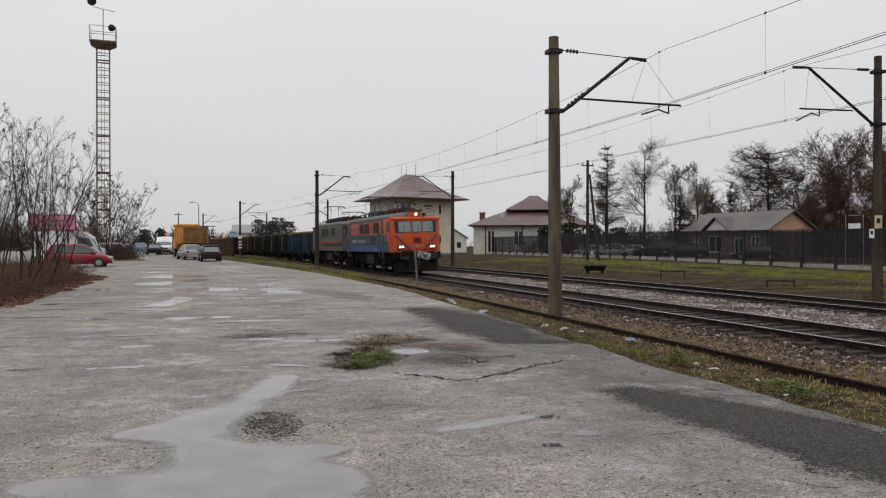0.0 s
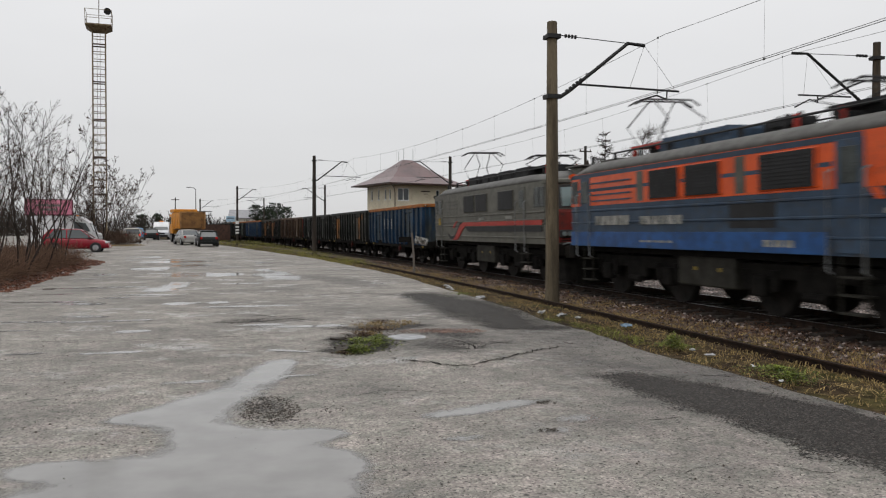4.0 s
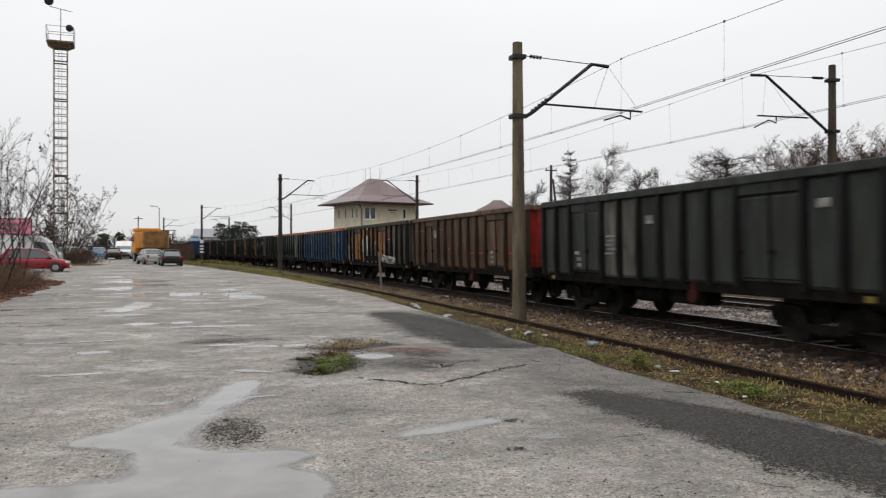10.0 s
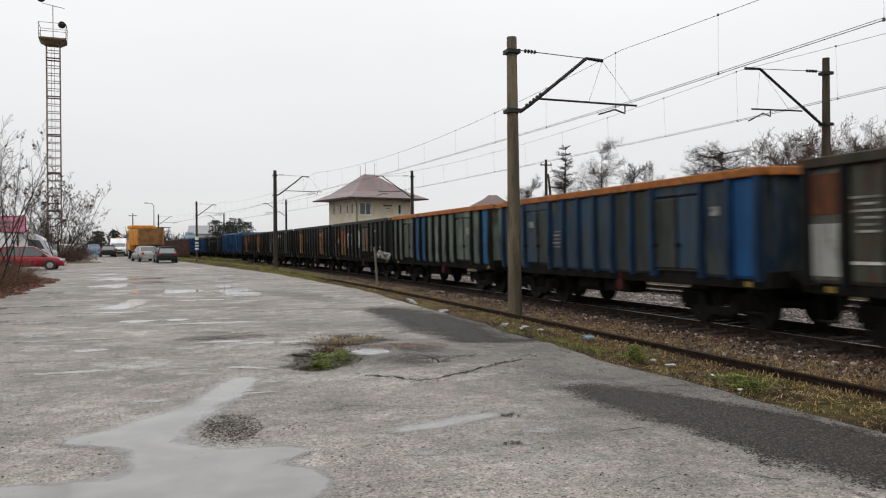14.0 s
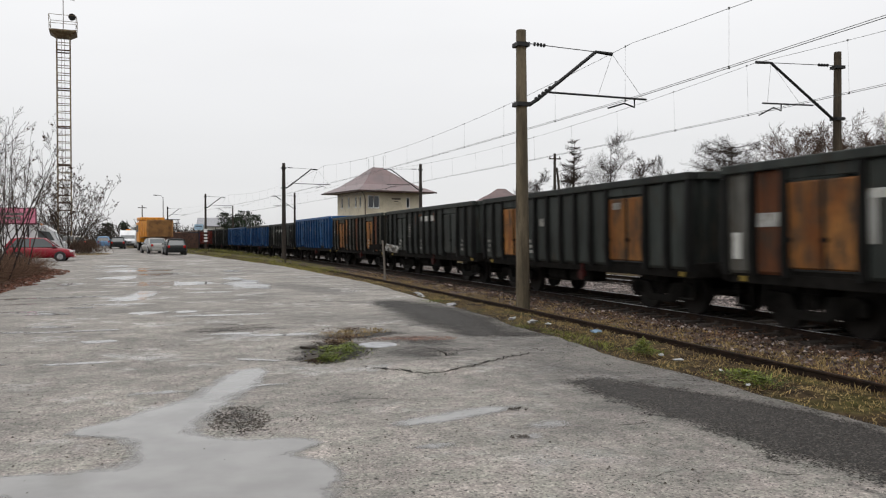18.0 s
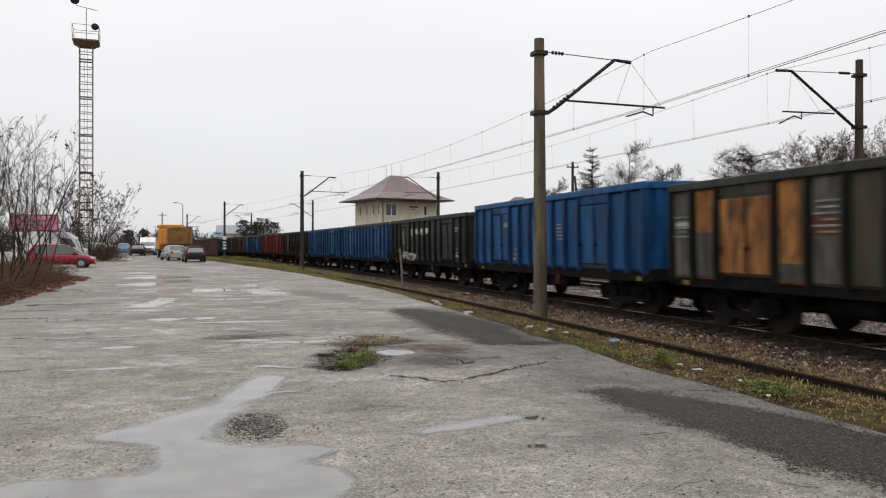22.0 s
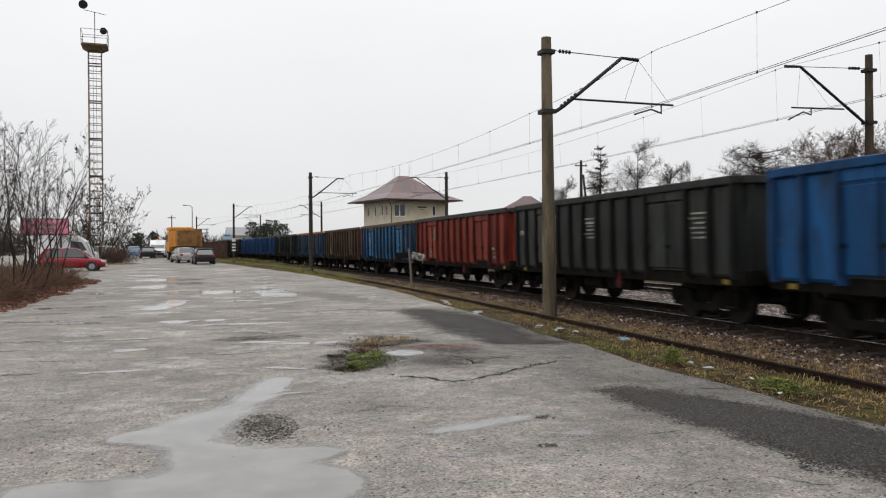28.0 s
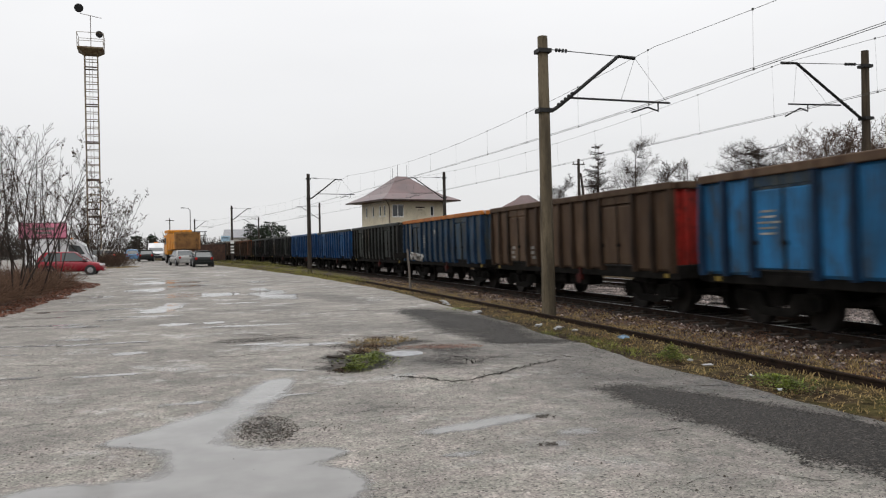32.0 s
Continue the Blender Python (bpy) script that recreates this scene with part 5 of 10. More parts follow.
            bm = bmesh.new()
            xm = (x0 + x1) / 2
            tube(bm, [(xm, s * face(xm, 2.47, 0.03), 2.47), (xm + 0.12, s * face(xm + 0.12, 2.9, 0.045), 2.9)], 0.012, 5)
            part("wiper", bm, M_IRON, fr)
        for x in (-0.95, 0.95):
            yf = face(x, 1.62)
            bm = bmesh.new()
            box(bm, x - 0.21, x + 0.21, s * yf - 0.1, s * yf + 0.1, 1.49, 1.75, 0.05)
            lm = part("headlight", bm, M_LDARK, c)
            for dx in (-0.085, 0.085):
                bm = bmesh.new()
                rod(bm, (x + dx, s * (yf + 0.09), 1.62), (x + dx, s * (yf + 0.115), 1.62), 0.078, 0.07, 16)
                lit = front and s < 0
                part("lens", bm, M_LAMP if lit else M_CABGLASS, lm, "lit headlight lens" if lit else "")
        bm = bmesh.new()
        box(bm, -0.36, 0.36, s * (hl - 0.45) - 0.45, s * (hl - 0.45) + 0.45, eave - 0.02, 3.74, 0.1)
        tl = part("roof_lamp_box", bm, cab, c)
        bm = bmesh.new()
        box(bm, -0.42, 0.42, s * (hl - 0.5) - 0.56, s * (hl - 0.5) + 0.56, 3.74, 3.8, 0.02)
        part("visor", bm, M_LROOF, tl)
        ya = s * (hl + 0.0)
        bm = bmesh.new()
        rod(bm, (0, ya - s * 0.06, 3.53), (0, ya + s * 0.03, 3.53), 0.15, 0.15, 18)
        part("lamp_rim", bm, M_LDARK, tl)
        bm = bmesh.new()
        rod(bm, (0, ya + s * 0.02, 3.53), (0, ya + s * 0.05, 3.53), 0.1, 0.09, 18)
        part("lens", bm, M_LAMP if front and s < 0 else M_CABGLASS, tl, "lit roof headlight" if front and s < 0 else "")
        bm = bmesh.new()
        rod(bm, (0.5, s * (hl - 0.3), 3.55), (0.5, s * (hl + 0.05), 3.52), 0.05, 0.09, 10)
        rod(bm, (0.5, s * (hl - 0.2), 3.3), (0.5, s * (hl - 0.2), 3.55), 0.02, seg=6)
        part("horn", bm, M_LDARK, tl)
        bm = bmesh.new()
        box(bm, -1.42, 1.42, s * (hl + 0.02) - 0.2, s * (hl + 0.02) + 0.2, 0.92, 1.31, 0.03)
        bmm = part("buffer_beam", bm, M_UNDER, t, "black buffer beam")
        bm = bmesh.new()
        tube(bm, [(-1.2, s * (hl + 0.24), 1.3), (-1.2, s * (hl + 0.26), 1.42), (1.2, s * (hl + 0.26), 1.42), (1.2, s * (hl + 0.24), 1.3)], 0.02, 6)
        part("front_rail", bm, M_UNDER, bmm)
        for x in (-0.875, 0.875):
            bm = bmesh.new()
            box(bm, x - 0.2, x + 0.2, s * (hl + 0.26) - 0.05, s * (hl + 0.26) + 0.05, 0.88, 1.24, 0.02)
            rod(bm, (x, s * (hl + 0.2), 1.06), (x, s * (hl + 0.62), 1.06), 0.13, seg=12)
            box(bm, x - 0.26, x + 0.26, s * (hl + 0.66) - 0.04, s * (hl + 0.66) + 0.04, 0.88, 1.24, 0.03)
            part("buffer", bm, M_LTANK, bmm)
            bm = bmesh.new()
            tube(bm, [(x * 1.32, s * (hl + 0.2), 1.28), (x * 1.32, s * (hl + 0.62), 1.36), (x * 1.1, s * (hl + 0.66), 1.3), (x * 1.1, s * (hl + 0.66), 0.95)], 0.018, 6)
            part("shunter_rail", bm, M_RAILPALE, bmm)
        bm = bmesh.new()
        loft(bm, [[(-1.35, s * (hl - 0.15), z), (-1.12, s * (hl + 0.36 - 0.2 * q), z), (1.12, s * (hl + 0.36 - 0.2 * q), z), (1.35, s * (hl - 0.15), z)] for z, q in ((0.16, 0), (0.5, 0.5), (0.86, 1))])
        bmesh.ops.recalc_face_normals(bm, faces=bm.faces)
        part("snow_plough", bm, M_UNDER, bmm)
        bm = bmesh.new()
        tube(bm, [(0, s * (hl + 0.2), 1.05), (0, s * (hl + 0.42), 0.95), (0, s * (hl + 0.43), 0.55)], 0.05, 6)
        part("coupling", bm, M_LTANK, bmm, "hanging steel coupler")
        for x in (-0.55, -0.35, 0.4, 0.6):
            bm = bmesh.new()
            tube(bm, [(x, s * (hl + 0.2), 1.0), (x, s * (hl + 0.42), 0.85), (x, s * (hl + 0.4), 0.5), (x + 0.1, s * (hl + 0.26), 0.45)], 0.028, 6)
            part("brake_hose", bm, M_LTANK, bmm)
    # roof
    prof = [(-w - 0.02, eave - 0.02), (-w + 0.03, eave + 0.12), (-w + 0.22, eave + 0.28), (-w + 0.6, roof - 0.12), (-0.4, roof - 0.02), (0.4, roof - 0.02), (w - 0.6, roof - 0.12), (w - 0.22, eave + 0.28), (w - 0.03, eave + 0.12), (w + 0.02, eave - 0.02)]
    bm = bmesh.new()
    rings = []
    for y, k in ((-hl + 0.22, 0.25), (-hl + 0.5, 0.6), (-hl + 1.1, 0.92), (-hl + 1.8, 1.0), (hl - 1.8, 1.0), (hl - 1.1, 0.92), (hl - 0.5, 0.6), (hl - 0.22, 0.25)):
        rings.append([(x * (1 if k > 0.9 else 0.96), y, eave - 0.02 + (z - eave + 0.02) * k) for x, z in prof])
    loft(bm, rings)
    bmesh.ops.recalc_face_normals(bm, faces=bm.faces)
    part("roof", bm, M_LROOF, t, "curved grey roof", smooth=True)
    for y in ((0.5, 2.0) if front else (-2.6, -0.8, 1.0, 2.8)):
        bm = bmesh.new()
        out = [(y - 0.7, roof - 0.1), (y - 0.7, roof + 0.18)]
        for k in range(5):
            out += [(y - 0.62 + k * 0.27, roof + 0.18), (y - 0.6 + k * 0.27, roof + 0.27), (y - 0.5 + k * 0.27, roof + 0.27), (y - 0.48 + k * 0.27, roof + 0.18)]
        out += [(y + 0.7, roof + 0.18), (y + 0.7, roof - 0.1)]
        loft(bm, [[(x, a, b) for a, b in out] for x in (-0.76, 0.76)])
        bmesh.ops.recalc_face_normals(bm, faces=bm.faces)
        part("roof_housing", bm, M_LDARK if not front else M_LBLUE, t, "louvred roof housing")
    bm = bmesh.new()
    for sx in (-1, 1):
        tube(bm, [(sx * 0.85, -hl + 1.6, roof + 0.12), (sx * 0.85, hl - 1.6, roof + 0.12)], 0.025, 6)
        for k in range(9):
            y = -hl + 1.8 + k * 1.38
            rod(bm, (sx * 0.85, y, roof - 0.15), (sx * 0.85, y, roof + 0.12), 0.05, seg=8)
    part("roof_conductor", bm, M_IRON, t)
    # switchgear, insulators and resistor frames along the roof
    for y, dx, ln, hh in ((-3.9, 0.0, 0.9, 0.26), (-2.5, 0.35, 0.5, 0.3), (-1.6, -0.3, 0.7, 0.22), (-0.7, 0.2, 0.6, 0.3), (3.6, 0.0, 0.8, 0.2)):
        bm = bmesh.new()
        box(bm, dx - 0.3, dx + 0.3, y - ln / 2, y + ln / 2, roof + 0.02, roof + hh, 0.03)
        for q in (-0.3, 0.3):
            rod(bm, (dx, y + q * ln, roof + hh), (dx, y + q * ln, roof + hh + 0.1), 0.06, 0.03, 8)
        part("switchgear", bm, M_LDARK, t)
    for y in (-4.4, -3.2, -2.0, 2.9, 4.3):
        for x in (-0.55, 0.55):
            bm = bmesh.new()
            rod(bm, (x, y, roof - 0.06), (x, y, roof + 0.24), 0.07, 0.05, 10)
            part("insulator", bm, M_LRED, t, "dark red insulator")
    bm = bmesh.new()
    for x in (-0.46, 0.46):
        tube(bm, [(x, -hl + 1.5, roof + 0.05), (x, -hl + 2.0, roof + 0.2), (x, hl - 2.0, roof + 0.2), (x, hl - 1.5, roof + 0.05)], 0.02, 6)
    part("roof_walkway", bm, M_LDARK, t)
    pantograph(t, -hl + 3.0, False, M_LDARK, "folded pantograph")
    pantograph(t, hl - 2.9, True, M_LRED, "raised pantograph on a dark red base")
    def band(name, outline, mm, x0, x1, lab=""):
        """Flat painted band on a side, from an outline in y and z."""
        bm = bmesh.new()
        loft(bm, [[(x, a, b) for a, b in outline] for x in (x0, x1)])
        bmesh.ops.recalc_face_normals(bm, faces=bm.faces)
        return part(name, bm, mm, t, lab)

    for sx in (-1, 1):
        x0, x1 = sx * (w + 0.021), sx * (w + 0.05)
        if front:
            for y0, ln, z, h in ((2.9, 1.9, 1.88, 0.24), (0.5, 1.9, 1.88, 0.2), (-3.1, 0.9, 1.42, 0.13), (0.9, 1.5, 1.45, 0.05), (-5.9, 0.8, 2.0, 0.08)):
                n = max(1, round(ln / 0.3))
                for k in range(n):
                    band("lettering_bar", [(y0 + k * ln / n, z), (y0 + (k + 0.78) * ln / n, z), (y0 + (k + 0.78) * ln / n, z + h), (y0 + k * ln / n, z + h)], M_WHITEMARK, x0, sx * (w + 0.053))
            band("bright_blue_skirt", [(-hl + 2.7, sill + 0.01), (hl - 0.3, sill + 0.01), (hl - 0.3, 1.7), (-hl + 2.7, 1.7)], M_LSKIRT, x0, sx * (w + 0.05), "brighter blue lower band")
            band("orange_sweep", [(-hl + 0.3, 1.42), (-hl + 0.36, 1.42), (-hl + 1.15, 2.41), (-hl + 0.3, 2.41)], M_LORANGE, x0, sx * (w + 0.048), "orange sweep towards the cab")
            band("violet_band", [(-hl + 0.3, 2.0), (-hl + 0.3, 1.82), (-hl + 0.72, 2.41), (-hl + 0.58, 2.41)], M_PURPLE, x0, sx * (w + 0.052))
            band("violet_band", [(-hl + 0.3, 1.42), (-hl + 0.44, 1.42), (-hl + 1.3, 2.41), (-hl + 1.12, 2.41)], M_PURPLE, x0, sx * (w + 0.051))
            band("orange_dash", [(-hl + 1.45, 2.22), (-hl + 1.62, 2.22), (-hl + 1.78, 2.41), (-hl + 1.6, 2.41)], M_LORANGE, x0, sx * (w + 0.051))
            band("blue_trim", [(-hl + 2.6, 2.8), (hl - 0.3, 2.8), (hl - 0.3, 2.88), (-hl + 2.6, 2.88)], M_LBLUE, x0, sx * (w + 0.024))
            band("blue_trim", [(-hl + 1.9, 3.2), (hl - 0.3, 3.2), (hl - 0.3, 3.31), (-hl + 1.9, 3.31)], M_LBLUE, x0, sx * (w + 0.026))
            band("dark_panel", [(-2.6, 1.78), (-1.2, 1.78), (-1.2, 2.32), (-2.6, 2.32)], M_LDARK, x0, sx * (w + 0.03), "dark louvred panel")
            for yc in (-1.55, 2.35):
                band("grey_panel", [(yc - 0.16, 2.46), (yc + 0.16, 2.46), (yc + 0.16, 3.18), (yc - 0.16, 3.18)], M_LGREY, x0, sx * (w + 0.028))
        else:
            band("red_stripe", [(-hl + 0.5, 1.92), (1.75, 1.92), (1.95, 1.86), (2.75, 1.4), (3.05, 1.34), (3.6, 1.34), (3.2, 1.45), (2.5, 1.95), (2.1, 2.08), (-hl + 0.5, 2.08)], M_LRED, x0, x1, "red stripe that dips to the rear")
            band("dark_stripe", [(-hl + 0.5, 1.7), (1.3, 1.7), (1.5, 1.76), (1.75, 1.89), (-hl + 0.5, 1.89)], M_LDARK, x0, x1, "thin dark stripe")
            band("grey_swoosh", [(1.9, 2.14), (2.5, 2.06), (3.2, 1.55), (3.7, 1.48), (4.3, 1.62), (3.9, 1.38), (3.5, 1.38), (3.0, 1.46), (2.3, 2.06)], M_LDARK, x0, sx * (w + 0.048), "dark grey swoosh")
            band("red_dash", [(3.35, 1.85), (3.55, 1.85), (3.0, 2.14), (2.82, 2.14)], M_LRED, x0, sx * (w + 0.052))
            band("yellow_plate", [(hl - 1.25, 2.0), (hl - 0.95, 2.0), (hl - 0.95, 2.3), (hl - 1.25, 2.3)], M_YELLOWMARK, x0, sx * (w + 0.056), "yellow plate on the cab door")
            for y0 in (-3.6, -0.6):
                band("lettering_bar", [(y0, 2.14), (y0 + 0.7, 2.14), (y0 + 0.7, 2.25), (y0, 2.25)], M_WHITEMARK, x0, sx * (w + 0.053))
    if front:
        def decal(name, outline, mm, lab=""):
            """Paint on the front of the leading cab, laid over its faces. outline: pairs of x and z."""
            bm = bmesh.new()
            loft(bm, [[(x, -face(x, z, o), z) for x, z in outline] for o in (0.004, 0.02)])
            bmesh.ops.recalc_face_normals(bm, faces=bm.faces)
            part(name, bm, mm, t, lab)

        for sx in (-1, 1):
            for k in range(6):
                xa, xb, za, zb = 1.29 - 0.15 * k, 1.29 - 0.15 * (k + 1), 2.4 - 0.155 * k, 2.4 - 0.155 * (k + 1)
                decal("violet_chevron", [(sx * xa, za), (sx * xb, zb), (sx * xb, zb - 0.14), (sx * xa, za - 0.14)], M_PURPLE)
        for x0, x1, z0, z1 in ((0.45, 0.62, 2.0, 2.08), (0.66, 0.86, 2.0, 2.08), (0.9, 1.05, 2.0, 2.08), (-0.32, -0.16, 1.6, 1.72), (-0.12, 0.06, 1.6, 1.72), (0.1, 0.18, 1.64, 1.68), (0.22, 0.32, 1.6, 1.72), (-0.25, 0.25, 2.4, 2.42)):
            decal("lettering_bar", [(x0, z0), (x1, z0), (x1, z1), (x0, z1)], M_WHITEMARK)
        bm = bmesh.new()
        M_EMBLEM = mat("dark_red_emblem", (0.16, 0.02, 0.01), None, 0.5)
        rod(bm, (0, -hl - 0.25, 2.02), (0, -hl - 0.2, 2.02), 0.17, seg=14)
        for k in range(9):
            a = 0.7 * k
            rod(bm, (0.12 * math.cos(a), -hl - 0.245, 2.02 + 0.1 * math.sin(a)), (0.25 * math.cos(a), -hl - 0.24, 2.02 + 0.19 * math.sin(a)), 0.07, 0.05, 6)
        part("emblem", bm, M_EMBLEM, t, "dark red emblem")
    if not front:
        for s in (-1, 1):
            bm = bmesh.new()
            loft(bm, [[(x, s * face(x, z, o), z) for x, o in ((-1.2, 0.004), (-0.33, 0.004), (0.33, 0.004), (1.2, 0.004), (1.2, 0.02), (0.33, 0.02), (-0.33, 0.02), (-1.2, 0.02))] for z in (1.35, 2.3, 2.4)])
            bmesh.ops.recalc_face_normals(bm, faces=bm.faces)
            part("red_end_panel", bm, mat("dull_red_end", (0.16, 0.022, 0.016), (0.1, 0.016, 0.012), 0.55, dirt=GRIME, dirt_amount=0.3), t, "dull red lower end panel")
    # running gear
    bm = bmesh.new()
    box(bm, -1.3, 1.3, -hl + 0.3, hl - 0.3, 1.15, 1.32)
    part("underframe", bm, M_UNDER, t)
    for x in (-1.3, 0.9):
        bm = bmesh.new()
        box(bm, x, x + 0.4, -1.05, 1.05, 0.5, 1.15, 0.04)
        tk = part("equipment_box", bm, M_LTANK, t, "grimy olive equipment box")
        bm = bmesh.new()
        for yb in (-0.6, 0.3):
            box(bm, x - 0.006, x, yb, yb + 0.12, 0.85, 0.93)
        part("yellow_plate", bm, M_YELLOWMARK, tk)
    axles = []
    for s in (-1, 1):
        b = share("bogie", LOCO_BOGIE, t, Matrix.Translation((0, s * 3.2, 0)))
        for ay in (-1.52, 1.52):
            axles.append(share("wheelset", LOCO_WHEEL, b, Matrix.Translation((0, ay, 0.62))))
    return t, axles


bm = bmesh.new()
for sx in (-1, 1):
    x = sx * 1.08
    box(bm, x - 0.08, x + 0.08, -2.3, 2.3, 0.78, 1.08, 0.03)
    for y in (-1.52, 1.52):
        box(bm, x - 0.1 + sx * 0.08, x + 0.1 + sx * 0.08, y - 0.22, y + 0.22, 0.42, 0.85, 0.04)
        for d in (-0.42, 0.42):
            rod(bm, (x + sx * 0.06, y + d, 0.55), (x + sx * 0.06, y + d, 0.95), 0.1, seg=10)
    box(bm, x - 0.1, x + 0.1, -0.5, 0.5, 0.55, 1.0, 0.04)
    rod(bm, (x + sx * 0.1, -0.3, 0.5), (x + sx * 0.1, 0.3, 0.5), 0.09, seg=10)
box(bm, -1.0, 1.0, -0.4, 0.4, 0.5, 1.1)
LOCO_BOGIE = mesh_of("bogie", bm, M_UNDER)
bm = bmesh.new()
rod(bm, (-1.0, 0, 0), (1.0, 0, 0), 0.09, seg=10)
for x in (-0.7525, 0.7525):
    s = 1 if x > 0 else -1
    rod(bm, (x - 0.06, 0, 0), (x + 0.06, 0, 0), 0.62, 0.62, 32)
    rod(bm, (x - s * 0.09, 0, 0), (x - s * 0.061, 0, 0), 0.65, 0.65, 32)
    rod(bm, (x + s * 0.06, 0, 0), (x + s * 0.09, 0, 0), 0.2, 0.16, 14)
    for k in range(8):
        a = k * math.pi / 4
        rod(bm, (x + s * 0.06, 0.42 * math.cos(a), 0.42 * math.sin(a)), (x + s * 0.066, 0.42 * math.cos(a), 0.42 * math.sin(a)), 0.09, 0.09, 10)
bmesh.ops.recalc_face_normals(bm, faces=bm.faces)
LOCO_WHEEL = mesh_of("wheelset", bm, M_WHEEL)

for front, mid in ((True, 51.46), (False, 66.1)):
    lo, ax = locomotive(front)
    TRAIN.append((lo, mid, ax, 0.62))

# ---- buildings beyond the tracks ----
M_PLINTH = mat("grey_plinth", (0.16, 0.155, 0.15), None, 0.85)
M_GUTTER = mat("brown_gutter", (0.05, 0.03, 0.025), None, 0.5)
M_HOUSEWHITE = mat("pale_house_render", (0.60, 0.58, 0.52), (0.5, 0.48, 0.43), 0.85, scale=0.8, fine=50)
M_ORANGEWALL = mat("orange_gable_render", (0.46, 0.27, 0.175), (0.40, 0.23, 0.15), 0.85, scale=0.8)
M_PINKWALL = mat("dull_pink_render", (0.26, 0.17, 0.14), None, 0.85)
M_SLATE = mat("dark_sheet_roof", (0.085, 0.072, 0.066), (0.055, 0.047, 0.043), 0.4, scale=0.6, fine=12)
M_CHIMNEY = mat("chimney_brick", (0.16, 0.07, 0.05), None, 0.85)


def wall_with_holes(bm, length, z0, z1, holes, thick, m):
    """A wall along local x with rectangular openings (x0, x1, za, zb) right through it."""
    xs = sorted({0.0, length, *[v for h in holes for v in h[:2]]})
    zs = sorted({z0, z1, *[v for h in holes for v in h[2:]]})
    for xa, xb in zip(xs, xs[1:]):
        for za, zb in zip(zs, zs[1:]):
            if any(h[0] <= xa and xb <= h[1] and h[2] <= za and zb <= h[3] for h in holes):
                continue
            box(bm, xa, xb, 0, thick, za, zb, m=m)
    bmesh.ops.remove_doubles(bm, verts=bm.verts, dist=0.001)
    inner = [f for f in bm.faces if all(len(e.link_faces) > 2 for e in f.edges) and any(g is not f and set(g.verts) == set(f.verts) for g in f.edges[0].link_faces)]
    bmesh.ops.delete(bm, geom=inner, context="FACES_ONLY")


def window_unit(parent, h, m, mullions=1, sill=True):
    """Frame, pane and sill in an opening h of a wall whose outside is local y = 0."""
    x0, x1, z0, z1 = h
    bm = bmesh.new()
    f = 0.11
    for a in ((x0, x1, z0, z0 + f), (x0, x1, z1 - f, z1), (x0, x0 + f, z0 + f, z1 - f), (x1 - f, x1, z0 + f, z1 - f)):
        box(bm, a[0], a[1], 0.06, 0.14, a[2], a[3], m=m)
    for k in range(mullions):
        xc = x0 + (x1 - x0) * (k + 1) / (mullions + 1)
        box(bm, xc - 0.07, xc + 0.07, 0.06, 0.14, z0 + f, z1 - f, m=m)
    w = part("window", bm, M_WHITEFRAME, parent, "white-framed window")
    bm = bmesh.new()
    box(bm, x0 + f, x1 - f, 0.1, 0.12, z0 + f, z1 - f, m=m)
    part("pane", bm, M_WINDOW, w)
    if sill:
        bm = bmesh.new()
        box(bm, x0 - 0.06, x1 + 0.06, -0.1, 0.06, z0 - 0.06, z0 - 0.005, m=m)
        part("sill", bm, M_WHITEFRAME, w)


def hip_roof(bm, x0, x1, y0, y1, z0, z1, rx0, rx1, ry, flare=0.35):
    """Hipped roof that sweeps out at the eaves, with thick edges."""
    mid = lambda a, b, f: a + (b - a) * f
    def ring(f, z):
        return [(mid(x0, rx0, f), mid(y0, ry, f), z), (mid(x1, rx1, f), mid(y0, ry, f), z), (mid(x1, rx1, f), mid(y1, ry, f), z), (mid(x0, rx0, f), mid(y1, ry, f), z)]
    loft(bm, [ring(0.02, z0 - 0.16), ring(0.0, z0), ring(0.35, z0 + (z1 - z0) * flare * 0.75), ring(0.7, z0 + (z1 - z0) * 0.66), ring(0.97, z1 - 0.02), ring(0.99, z1)])
    bmesh.ops.recalc_face_normals(bm, faces=bm.faces)


